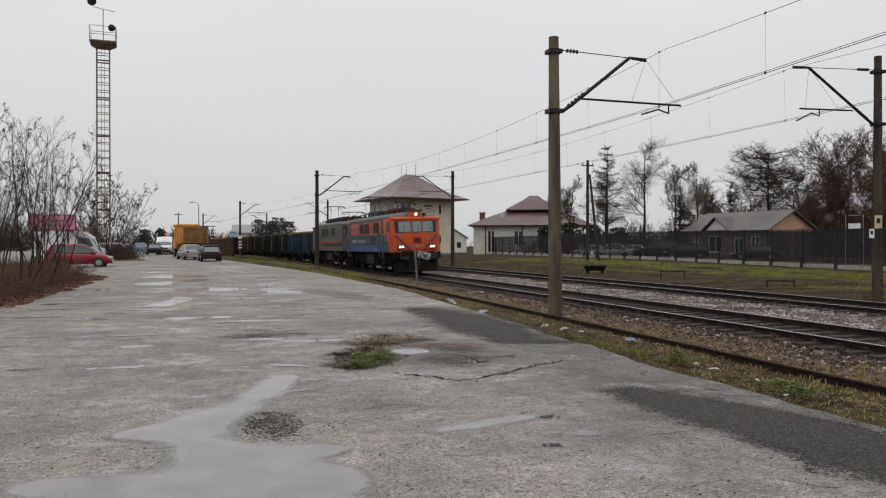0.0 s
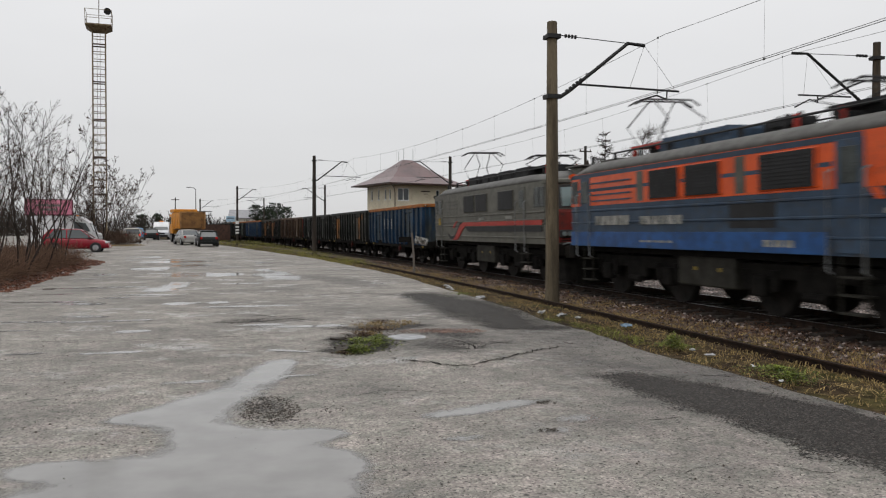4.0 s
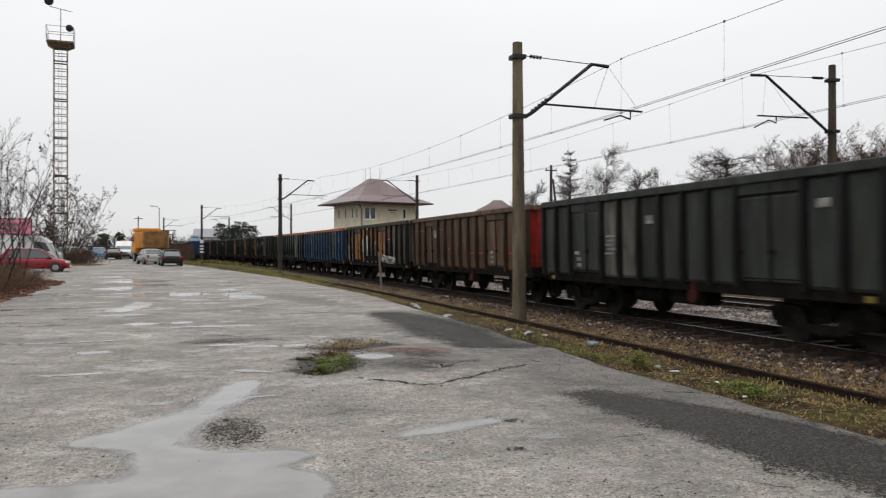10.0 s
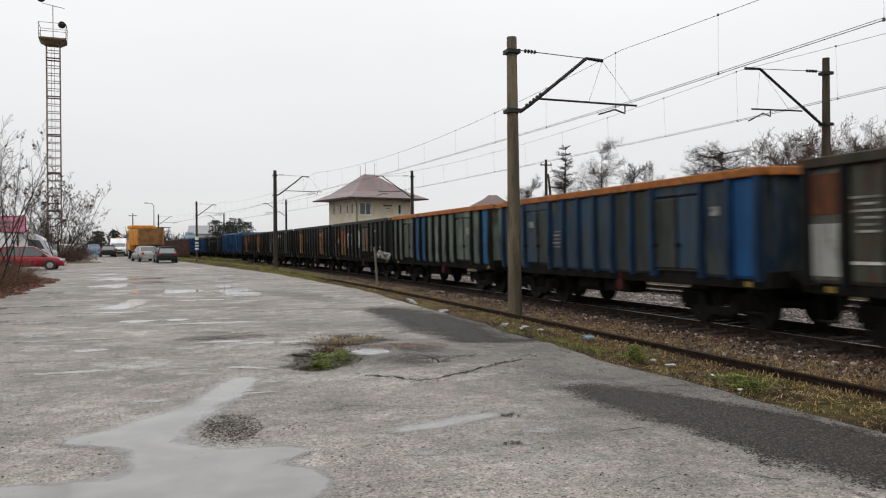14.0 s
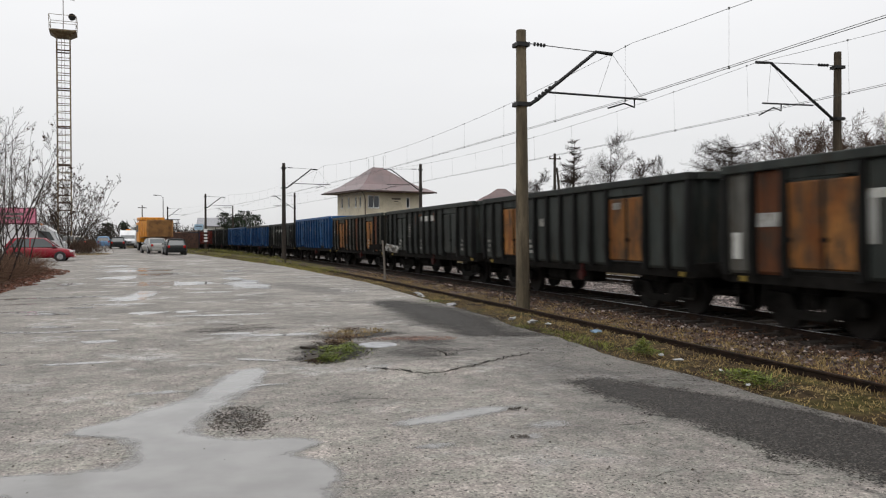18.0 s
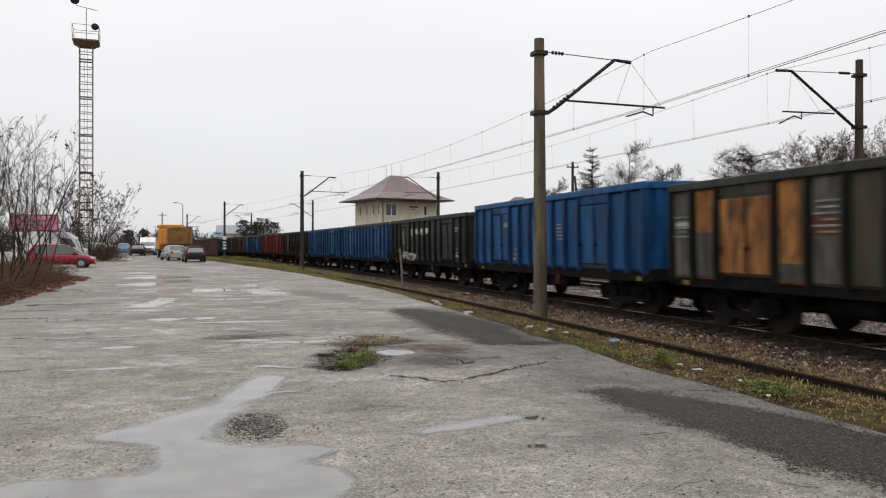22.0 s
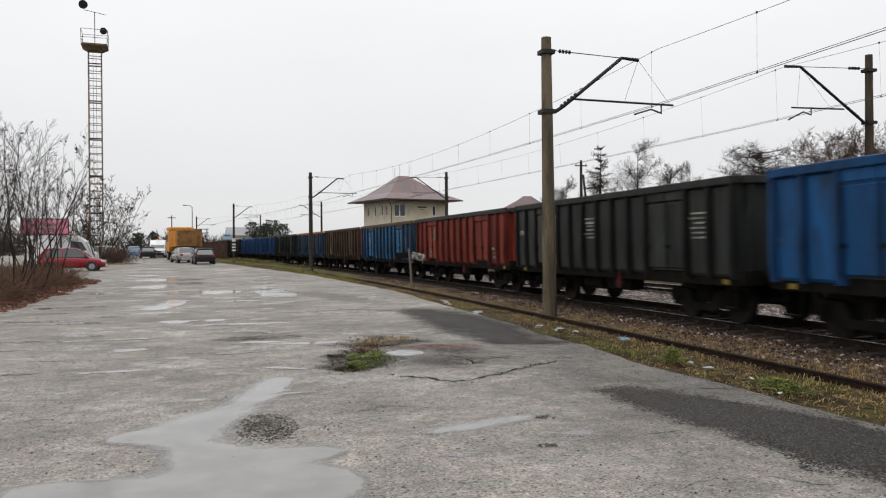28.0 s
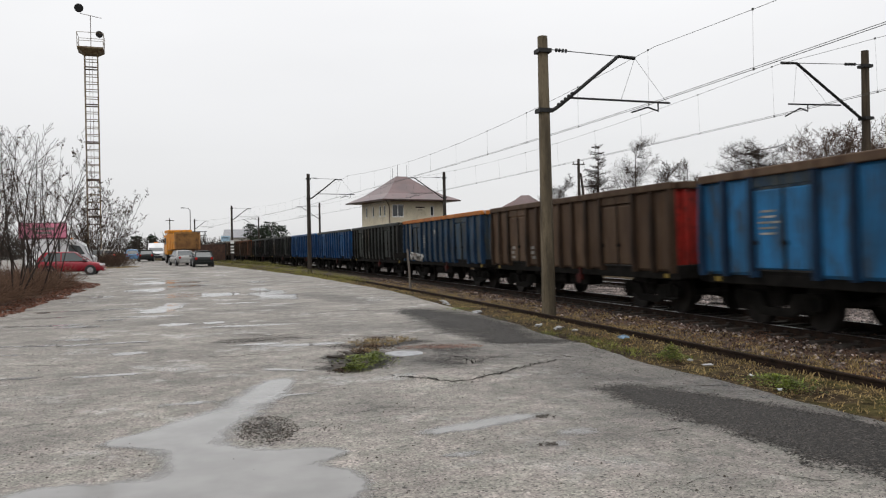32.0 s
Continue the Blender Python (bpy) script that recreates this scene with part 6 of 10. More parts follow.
def signal_box():
    """Two-storey signal box. Local x along the track-side wall from its near corner, y to the back."""
    t = thing("signal_box", "cream rendered two-storey railway signal box with a red-brown hipped roof", "building", (19.8, 106.17, 0.2), 16.2)
    W, D, H = 8.6, 8.6, 8.05
    I = Matrix.Identity(4)
    front = [(0.55, 2.35, 5.75, 7.5), (6.55, 7.15, 5.9, 7.35), (6.55, 7.15, 1.75, 3.1)]
    bm = bmesh.new()
    wall_with_holes(bm, W, 0.0, H, front, 0.35, I)
    part("wall", bm, M_CREAM, t, "cream rendered wall")
    for h, mu in zip(front, (1, 0, 0)):
        window_unit(t, h, I, mu)
    ml = Matrix.Translation((0, D, 0)) @ Matrix.Rotation(radians(-90), 4, "Z")
    left = [(1.2, 1.8, 5.9, 7.4), (3.4, 4.0, 5.9, 7.4), (5.6, 6.2, 5.9, 7.4), (7.0, 7.6, 5.9, 7.4), (2.0, 3.0, 1.7, 3.2)]
    bm = bmesh.new()
    wall_with_holes(bm, D - 0.352, 0.0, H - 0.003, left, 0.35, ml)
    part("wall", bm, M_CREAM, t)
    for h in left:
        window_unit(t, h, ml, 0)
    bm = bmesh.new()
    box(bm, W - 0.35, W, 0.352, D, 0, H - 0.003)
    part("wall", bm, M_CREAM, t)
    bm = bmesh.new()
    box(bm, 0.352, W - 0.352, D - 0.35, D, 0, H - 0.003)
    part("wall", bm, M_CREAM, t)
    bm = bmesh.new()
    hip_roof(bm, -1.7, W + 1.9, -1.7, D + 1.7, 8.1, 11.75, 3.6, 4.9, D / 2)
    r = part("roof", bm, M_ROOF, t, "wet red-brown hipped roof with wide eaves")
    bm = bmesh.new()
    for x0, x1, y0, y1 in ((-1.7, W + 1.9, -1.82, -1.7), (-1.82, -1.7, -1.7, D + 1.7)):
        box(bm, x0, x1, y0, y1, 7.92, 8.1)
    part("gutter", bm, M_GUTTER, r)
    for x in (2.9, 3.7, 5.2):
        bm = bmesh.new()
        rod(bm, (x, D / 2, 11.0), (x, D / 2, 12.9 if x < 3.5 else 13.4), 0.025, seg=5)
        part("aerial", bm, M_IRON, r)
    bm = bmesh.new()
    tube(bm, [(-1.2, -1.6, 7.95), (0.02, -0.1, 7.3), (0.1, -0.1, 6.8), (0.1, -0.1, 0.1)], 0.06, 6)
    part("downpipe", bm, M_GUTTER, t)
    bm = bmesh.new()
    box(bm, 4.2, 5.6, -0.06, 0.0, 7.0, 7.18)
    box(bm, 4.6, 5.2, -0.05, 0.0, 6.7, 6.78)
    part("name_board", bm, M_GUTTER, t, "small dark board")
    bm = bmesh.new()
    box(bm, 4.0, 4.06, -0.15, 0.0, 3.6, 3.9)
    rod(bm, (4.03, -0.2, 3.75), (4.03, -0.12, 3.75), 0.1, seg=10)
    part("wall_lamp", bm, M_IRON, t)
    bm = bmesh.new()
    box(bm, -0.04, W + 0.04, -0.04, 0.0, 0, 0.5)
    part("plinth", bm, M_PLINTH, t)
    # a swept roof corner rests on the far side; plain band below the eaves closes it
    bm = bmesh.new()
    box(bm, 0.36, W - 0.36, 0.36, D - 0.36, 7.6, 8.0)
    part("soffit", bm, M_CREAM, t)


signal_box()


def bungalow():
    t = thing("bungalow", "pale bungalow with a broad red-brown hipped roof", "house", (36.1, 124.9, 0.3), -20.3)
    W, D, H = 15.0, 11.0, 4.75
    I = Matrix.Identity(4)
    front = [(2.3, 3.5, 0.3, 4.0), (6.6, 8.1, 1.6, 3.9), (10.4, 11.8, 1.6, 3.9)]
    bm = bmesh.new()
    wall_with_holes(bm, W, 0, H, front, 0.35, I)
    part("wall", bm, M_HOUSEWHITE, t, "pale rendered wall")
    for h in front:
        window_unit(t, h, I, 1)
    bm = bmesh.new()
    box(bm, 0, 0.35, 0.352, D, 0, H - 0.003)
    part("wall", bm, M_HOUSEWHITE, t)
    bm = bmesh.new()
    box(bm, W - 0.35, W, 0.352, D, 0, H - 0.003)
    part("wall", bm, M_HOUSEWHITE, t)
    bm = bmesh.new()
    box(bm, 0.352, W - 0.352, D - 0.35, D, 0, H - 0.003)
    part("wall", bm, M_HOUSEWHITE, t)
    bm = bmesh.new()
    hip_roof(bm, -0.9, W + 4.6, -0.9, D + 0.9, 4.8, 8.3, 7.2, 12.2, D / 2, 0.47)
    r = part("roof", bm, M_ROOF, t, "red-brown sheet roof")
    bm = bmesh.new()
    hip_roof(bm, 5.2, 14.4, D / 2 - 2.6, D / 2 + 2.6, 7.5, 9.95, 9.2, 10.4, D / 2, 0.47)
    part("upper_roof", bm, M_ROOF, r)
    bm = bmesh.new()
    box(bm, 0.8, 1.7, 3.0, 3.9, 5.0, 6.9)
    box(bm, 0.72, 1.78, 2.92, 3.98, 6.9, 7.05)
    part("chimney", bm, M_CHIMNEY, r)
    for x in (2.0, 8.0, 14.0):
        bm = bmesh.new()
        box(bm, x - 0.09, x + 0.09, -0.14, 0.0, 0, 4.7)
        part("downpipe", bm, M_GUTTER, t)
    bm = bmesh.new()
    rod(bm, (4.6, 1.5, 6.2), (4.6, 1.2, 6.5), 0.02, seg=5)
    rod(bm, (4.6, 1.15, 6.5), (4.6, 1.25, 6.52), 0.35, 0.3, 14)
    part("satellite_dish", bm, M_WHITEFRAME, r)


bungalow()


def gable_house():
    """Low house; its orange gable end shows beside the long dark roof."""
    v = Vector((50.89, 69.33, 0)).normalized()
    turn = math.degrees(math.atan2(-v.x, v.y)) + 50
    t = thing("gable_house", "low house with a dark sheet roof and an orange gable", "house", (50.89, 69.33, 0.1), turn)
    W, D, H = 6.6, 11.0, 3.4
    bm = bmesh.new()
    loft(bm, [[(0, y, H - 0.3), (W, y, H - 0.3), (W, y, H), (W / 2, y, H + 1.75), (0, y, H)] for y in (0, 0.3)])
    bmesh.ops.recalc_face_normals(bm, faces=bm.faces)
    part("gable_wall", bm, M_ORANGEWALL, t, "orange rendered gable wall")
    # shade under the porch, put into the lower wall's colour
    bm = bmesh.new()
    box(bm, 0, W, 0.02, 0.3, 0, H - 0.302)
    part("lower_wall", bm, mat("dark_brown_boarding", (0.075, 0.052, 0.042), (0.045, 0.032, 0.027), 0.8, streak=0.2), t, "dark brown boarded lower wall")
    ml = Matrix.Translation((0, D, 0)) @ Matrix.Rotation(radians(-90), 4, "Z")
    holes = [(1.0, 2.0, 0.9, 2.5), (3.0, 5.0, 0.9, 2.7), (6.6, 7.8, 0.9, 2.5), (8.8, 9.8, 0.2, 2.6)]
    bm = bmesh.new()
    wall_with_holes(bm, D - 0.302, 0, H, holes, 0.3, ml)
    part("wall", bm, M_PINKWALL, t)
    for h in holes:
        window_unit(t, h, ml, 1)
    bm = bmesh.new()
    box(bm, W - 0.3, W, 0.302, D, 0, H)
    part("wall", bm, M_PINKWALL, t)
    bm = bmesh.new()
    box(bm, 0.302, W - 0.302, D - 0.3, D, 0, H)
    part("wall", bm, M_PINKWALL, t)
    bm = bmesh.new()
    for s in (0, 1):
        a, b = (-0.6, W / 2) if s == 0 else (W + 0.6, W / 2)
        z0 = H - 0.32
        loft(bm, [[(a, y, z0), (b, y, H + 1.78), (b, y, H + 1.92), (a, y, z0 + 0.14)] for y in (-0.5, D + 0.4)])
    bmesh.ops.recalc_face_normals(bm, faces=bm.faces)
    r = part("roof", bm, M_SLATE, t, "dark grey sheet roof")
    # small cross gable over the side wall
    y0 = 6.3
    bm = bmesh.new()
    loft(bm, [[(x, y0 - 1.5, H - 0.1), (x, y0 + 1.5, H - 0.1), (x, y0, H + 1.1)] for x in (-0.55, 0.0)])
    bmesh.ops.recalc_face_normals(bm, faces=bm.faces)
    part("cross_gable", bm, M_HOUSEWHITE, t)
    bm = bmesh.new()
    for s in (-1, 1):
        loft(bm, [[(x, y0 + s * 1.9, H - 0.25), (x, y0, H + 1.2), (x, y0, H + 1.32), (x, y0 + s * 1.9, H - 0.1)] for x in (-0.9, 2.2)])
    bmesh.ops.recalc_face_normals(bm, faces=bm.faces)
    part("cross_roof", bm, M_SLATE, r)


gable_house()


# ---- the dark fence on its plinth ----
def fence_line(y):
    return float(np.interp(y, [24, 44, 70, 95, 122], [38.6, 39.84, 39.3, 39.0, 38.9]))


def make_fence():
    t = thing("fence", "dark see-through steel fence on a pale concrete plinth", "fence")
    ys = list(np.arange(26.4, 128, 3.4))
    bm = bmesh.new()
    rod(bm, (0, 0, 0), (0, 0, 2.86), 0.05, seg=8)
    box(bm, -0.12, 0.12, -0.14, 0.14, -0.3, 0.42)
    post_me = mesh_of("post", bm, M_FENCE)
    bm = bmesh.new()
    box(bm, -0.003, 0.003, -0.039, 0.039, 0.4, 2.8)
    slat_me = mesh_of("slat", bm, M_FENCE)
    many, n = bmesh.new(), 0
    for ya, yb in zip(ys, ys[1:]):
        xa, xb = fence_line(ya), fence_line(yb)
        za, zb = min(rise(0, ya), 0.35), min(rise(0, yb), 0.35)
        share("post", post_me, t, Matrix.Translation((xa, ya, za)))
        bm = bmesh.new()
        d = Vector((xb - xa, yb - ya, zb - za))
        turn = math.atan2(-d.x, d.y)
        m = Matrix.Translation((xa, ya, za)) @ Matrix.Rotation(turn, 4, "Z")
        box(bm, -0.05, 0.05, 0.13, d.length - 0.13, -0.25, 0.3, 0.01, m=m)
        part("plinth_panel", bm, mat("pale_plinth_concrete", (0.34, 0.33, 0.305), (0.24, 0.23, 0.21), 0.85), t, "pale concrete plinth panel")
        bm = bmesh.new()
        for z in (0.5, 1.55, 2.6):
            box(bm, 0.014, 0.045, 0.05, d.length - 0.05, z - 0.025, z + 0.025, m=m)
        part("rail", bm, M_FENCE, t)
        k = 0.09
        while k < d.length - 0.06:
            if ya < 58 and n < 290:
                share("slat", slat_me, t, m @ Matrix.Translation((0, k, 0)))
                n += 1
            else:
                box(many, -0.003, 0.003, k - 0.039, k + 0.039, 0.4, 2.8, m=m)
            k += 0.115
    part("slatwork", many, M_FENCE, t)["kind"] = "stuff"


make_fence()

# board fence of the siding, brown with age, where the train comes out
M_BROWNBOARD = mat("brown_boards", (0.085, 0.045, 0.032), (0.05, 0.03, 0.022), 0.8, dirt=GRIME, dirt_amount=0.3)
bf = thing("board_fence", "tall brown board fence beside the far verge", "fence")
bm = bmesh.new()
box(bm, -0.02, 0.02, -0.24, 0.24, -0.1, 2.0)
board_me = mesh_of("board", bm, M_BROWNBOARD)
for k in range(22):
    f = k / 21
    x, y = -8.6 + f * 6.6, 108.0 + f * 4.0
    share("board", board_me, bf, Matrix.Translation((x, y, 0.62)) @ Matrix.Rotation(radians(-60 + 1.5 * (k % 3)), 4, "Z"))



def far_shed():
    """Long low shed beyond the yard with a pale wet roof."""
    t = thing("far_shed", "long low shed with a pale grey pitched roof far off", "shed", (0.5, 230, 0.4), -4)
    bm = bmesh.new()
    box(bm, -4.5, 9.0, 0, 9.0, 0, 5.0)
    part("wall", bm, M_HOUSEWHITE, t)
    for s, lab in ((0, "pale grey roof slope"), (1, "")):
        bm = bmesh.new()
        a = (-0.5, 5.0) if s == 0 else (9.5, 5.0)
        loft(bm, [[(x, a[0], 4.9), (x, 4.5, 7.3), (x, 4.5, 7.45), (x, a[0], 5.05)] for x in (-4.9, 9.4)])
        bmesh.ops.recalc_face_normals(bm, faces=bm.faces)
        part("roof", bm, mat("wet_grey_sheet", (0.24, 0.24, 0.25), (0.17, 0.17, 0.18), 0.4), t, lab)
    for x in (-3.0, 0.0, 3.0, 6.0):
        bm = bmesh.new()
        box(bm, x, x + 1.2, -0.03, 0.02, 2.2, 3.6)
        part("window", bm, M_WINDOW, t)


def switch_gantry():
    t = thing("switch_gantry", "dark steel switchgear gantry far off", "gantry", (-10.5, 200, 0.4), 6)
    for x in (-2.4, -0.7, 1.0, 2.6):
        bm = bmesh.new()
        for dx in (-0.12, 0.12):
            box(bm, x + dx - 0.03, x + dx + 0.03, -0.03, 0.03, -0.2, 6.2)
        for k in range(6):
            rod(bm, (x - 0.12, 0, k), (x + 0.12, 0, k + 0.9), 0.025, seg=4)
        part("post", bm, M_IRON, t)
    for z in (6.1, 5.2):
        bm = bmesh.new()
        box(bm, -2.8, 3.0, -0.06, 0.06, z - 0.08, z + 0.08)
        part("crossbeam", bm, M_IRON, t)
    for x in (-1.9, -1.3, -0.1, 0.5, 1.6, 2.1):
        bm = bmesh.new()
        rod(bm, (x, 0, 5.2), (x, 0, 4.2), 0.09, 0.06, 6)
        part("insulator", bm, M_IRON, t)


def small_house():
    t = thing("small_house", "small house with a grey roof far behind the tracks", "house", (42.0, 160, 0.3), -12)
    bm = bmesh.new()
    loft(bm, [[(-2.6, y, 0), (2.6, y, 0), (2.6, y, 3.2), (0, y, 4.9), (-2.6, y, 3.2)] for y in (0, 7.0)])
    bmesh.ops.recalc_face_normals(bm, faces=bm.faces)
    part("wall", bm, M_HOUSEWHITE, t)
    for s in (-1, 1):
        bm = bmesh.new()
        loft(bm, [[(s * 3.0, y, 2.95), (0, y, 4.92), (0, y, 5.08), (s * 3.0, y, 3.1)] for y in (-0.4, 7.4)])
        bmesh.ops.recalc_face_normals(bm, faces=bm.faces)
        part("roof", bm, M_SLATE, t, "grey sheet roof slope")
    for x in (-1.5, 0.6):
        bm = bmesh.new()
        box(bm, x, x + 0.9, -0.03, 0.02, 1.0, 2.2)
        part("window", bm, M_WINDOW, t)


far_shed()
switch_gantry()
small_house()
# ---- vehicles ----
M_TYRE = mat("tyre_rubber", (0.018, 0.018, 0.018), None, 0.85)
M_RIM = mat("alloy_rim", (0.35, 0.35, 0.36), None, 0.35, 0.7, bump=0.0)
M_PLASTIC = mat("black_plastic", (0.025, 0.025, 0.026), None, 0.6)
M_TAIL = mat("tail_lamp_red", (0.35, 0.012, 0.01), None, 0.25, bump=0)
M_TAILLIT = glow("lit_tail_lamp", (1.0, 0.06, 0.03), 0.3)
M_HEAD = mat("headlamp_clear", (0.6, 0.62, 0.64), None, 0.12, bump=0)
M_PLATE = mat("number_plate", (0.7, 0.7, 0.68), None, 0.5, bump=0)
M_CARGLASS = glass("car_glass", (0.06, 0.068, 0.07), 0.05)


def car_paint(name, c):
    return mat(name, c, tuple(v * 0.85 for v in c), 0.28, scale=1.5, bump=0.02, dirt=tuple(0.5 * v + 0.04 for v in c), dirt_amount=0.12, coat=0.2)


def wheel(t, x, y, r, wide=0.2):
    s = 1 if x > 0 else -1
    bm = bmesh.new()
    rod(bm, (x - wide / 2, y, r), (x + wide / 2, y, r), r, r, 24)
    w = part("wheel", bm, M_TYRE, t)
    bm = bmesh.new()
    rod(bm, (x + s * (wide / 2 - 0.01), y, r), (x + s * (wide / 2 + 0.012), y, r), r * 0.66, r * 0.62, 20)
    for k in range(5):
        a = k * 2 * math.pi / 5
        rod(bm, (x + s * (wide / 2 + 0.012), y, r), (x + s * (wide / 2 + 0.02), y + 0.55 * r * math.cos(a), r + 0.55 * r * math.sin(a)), 0.03, 0.025, 6)
    part("rim", bm, M_RIM, w)


def car(label, paint, at, turn, L=4.1, W=1.7, H=1.47, kind="hatch", lit=False, category="car", group="parked cars"):
    """Passenger car in parts; local +y is its nose."""
    t = thing("car", label, category, at, turn, group)
    hw, hl = W / 2, L / 2
    belt, sill = 0.62 * H, 0.2
    hood = belt - 0.06
    tail = {"hatch": belt + 0.02, "sedan": belt + 0.03, "estate": belt + 0.02, "van": belt + 0.1}[kind]
    # lower body: stations along the length with the height of the shoulder, the half width and the lift of the underside
    st = [(-hl, tail - 0.34, 0.70, 0.16), (-hl + 0.04, tail - 0.2, 0.82, 0.1), (-hl + 0.12, tail - 0.08, 0.90, 0.06), (-hl + 0.3, tail - 0.01, 0.96, 0.03), (-0.62 * hl, tail, 0.985, 0), (-0.3 * hl, belt, 1.0, 0), (0.25 * hl, belt - 0.01, 1.0, 0),
          (0.48 * hl, hood, 0.99, 0), (0.66 * hl, hood - 0.04, 0.975, 0), (0.82 * hl, hood - 0.11, 0.94, 0.02), (hl - 0.2, hood - 0.19, 0.88, 0.04), (hl - 0.08, hood - 0.27, 0.8, 0.07), (hl, hood - 0.4, 0.66, 0.12)]
    rings = []
    for y, z, k, up in st:
        lo = sill + up
        ring = []
        for q in range(20):
            c, d = math.cos(2 * math.pi * q / 20), math.sin(2 * math.pi * q / 20)
            ring.append((hw * k * math.copysign(abs(c) ** 0.4, c), y, (lo + z) / 2 + (z - lo) / 2 * math.copysign(abs(d) ** 0.45, d)))
        rings.append(ring)
    bm = bmesh.new()
    loft(bm, rings)
    bmesh.ops.recalc_face_normals(bm, faces=bm.faces)
    part("body", bm, paint, t, smooth=True)
    # glasshouse
    if kind == "sedan":
        y_r0, y_r1, y_f1, y_f0 = -0.72 * hl, -0.38 * hl, 0.16 * hl, 0.5 * hl
    elif kind == "estate":
        y_r0, y_r1, y_f1, y_f0 = -0.97 * hl, -0.86 * hl, 0.14 * hl, 0.46 * hl
    elif kind == "van":
        y_r0, y_r1, y_f1, y_f0 = -0.97 * hl, -0.93 * hl, 0.42 * hl, 0.72 * hl
    else:
        y_r0, y_r1, y_f1, y_f0 = -0.95 * hl, -0.72 * hl, 0.14 * hl, 0.52 * hl
    wb, wr = hw * 0.92, hw * 0.74
    zr = H - 0.06
    bm = bmesh.new()
    loft(bm, [[(-wb, y_r0, belt - 0.04), (wb, y_r0, belt - 0.04), (wb, y_f0, belt - 0.05), (-wb, y_f0, belt - 0.05)],
              [(-wr, y_r1, zr), (wr, y_r1, zr), (wr, y_f1, zr), (-wr, y_f1, zr)]])
    bmesh.ops.recalc_face_normals(bm, faces=bm.faces)
    part("glasshouse", bm, M_CARGLASS, t, "dark car windows")
    bm = bmesh.new()
    loft(bm, [[(-wr - 0.02, y, zr - 0.035 - dz), (-wr * 0.96, y, zr + 0.012 - dz), (-wr * 0.7, y, H - 0.012 - dz), (0, y, H - dz), (wr * 0.7, y, H - 0.012 - dz), (wr * 0.96, y, zr + 0.012 - dz), (wr + 0.02, y, zr - 0.035 - dz), (0, y, zr - 0.05 - dz)]
              for y, dz in ((y_r1 - 0.1, 0.06), (y_r1, 0.02), (y_r1 + 0.3, 0.0), (y_f1 - 0.4, 0.0), (y_f1 - 0.1, 0.025), (y_f1 + 0.08, 0.07))])
    bmesh.ops.recalc_face_normals(bm, faces=bm.faces)
    part("roof", bm, paint, t, smooth=True)
    for s in (-1, 1):
        for nm, (ya, yb) in {"front_pillar": (y_f0, y_f1), "rear_pillar": (y_r0, y_r1), "door_pillar": ((y_f0 + y_r0) / 2 - 0.1, (y_f0 + y_r0) / 2 - 0.1)}.items():
            bm = bmesh.new()
            wid = (0.34 if kind in ("hatch", "sedan") else 0.2) if nm == "rear_pillar" else 0.08
            loft(bm, [[(s * (wb + 0.008), ya - wid / 2, belt - 0.05), (s * (wb + 0.008), ya + wid / 2, belt - 0.05), (s * (wb - 0.06), ya + wid / 2, belt - 0.05), (s * (wb - 0.06), ya - wid / 2, belt - 0.05)],
                      [(s * (wr + 0.012), yb - wid / 2, zr), (s * (wr + 0.012), yb + wid / 2, zr), (s * (wr - 0.06), yb + wid / 2, zr), (s * (wr - 0.06), yb - wid / 2, zr)]])
            bmesh.ops.recalc_face_normals(bm, faces=bm.faces)
            part("pillar", bm, paint, t)
        bm = bmesh.new()
        box(bm, s * (hw + 0.02) - 0.07, s * (hw + 0.02) + 0.07, 0.4 * hl, 0.4 * hl + 0.1, belt, belt + 0.12, 0.02)
        part("mirror", bm, paint, t)
        bm = bmesh.new()
        box(bm, s * hw * 0.7 - 0.14, s * hw * 0.7 + 0.14, hl - 0.2, hl - 0.03, hood - 0.33, hood - 0.2, 0.03)
        part("headlight", bm, M_HEAD, t)
        bm = bmesh.new()
        box(bm, s * hw * 0.74 - 0.1, s * hw * 0.74 + 0.1, -hl - 0.005, -hl + 0.2, tail - 0.28, tail - 0.07, 0.035)
        part("tail_light", bm, M_TAILLIT if lit else M_TAIL, t)
        for yw in (0.62 * hl, -0.6 * hl):
            wheel(t, s * (hw - 0.1), yw, 0.31)
            bm = bmesh.new()
            rod(bm, (s * (hw - 0.2), yw, 0.31), (s * (hw + 0.004), yw, 0.31), 0.37, 0.37, 24)
            part("wheel_arch", bm, M_PLASTIC, t)
    for s, nm in ((1, "front_bumper"), (-1, "rear_bumper")):
        bm = bmesh.new()
        box(bm, -hw * 0.82, hw * 0.82, s * hl - 0.07, s * hl + 0.05, 0.24, 0.46, 0.04)
        b = part(nm, bm, paint, t)
        bm = bmesh.new()
        box(bm, -0.26, 0.26, s * (hl + 0.055) - 0.006, s * (hl + 0.055) + 0.006, 0.33, 0.42)
        part("plate", bm, M_PLATE, b)
    return t


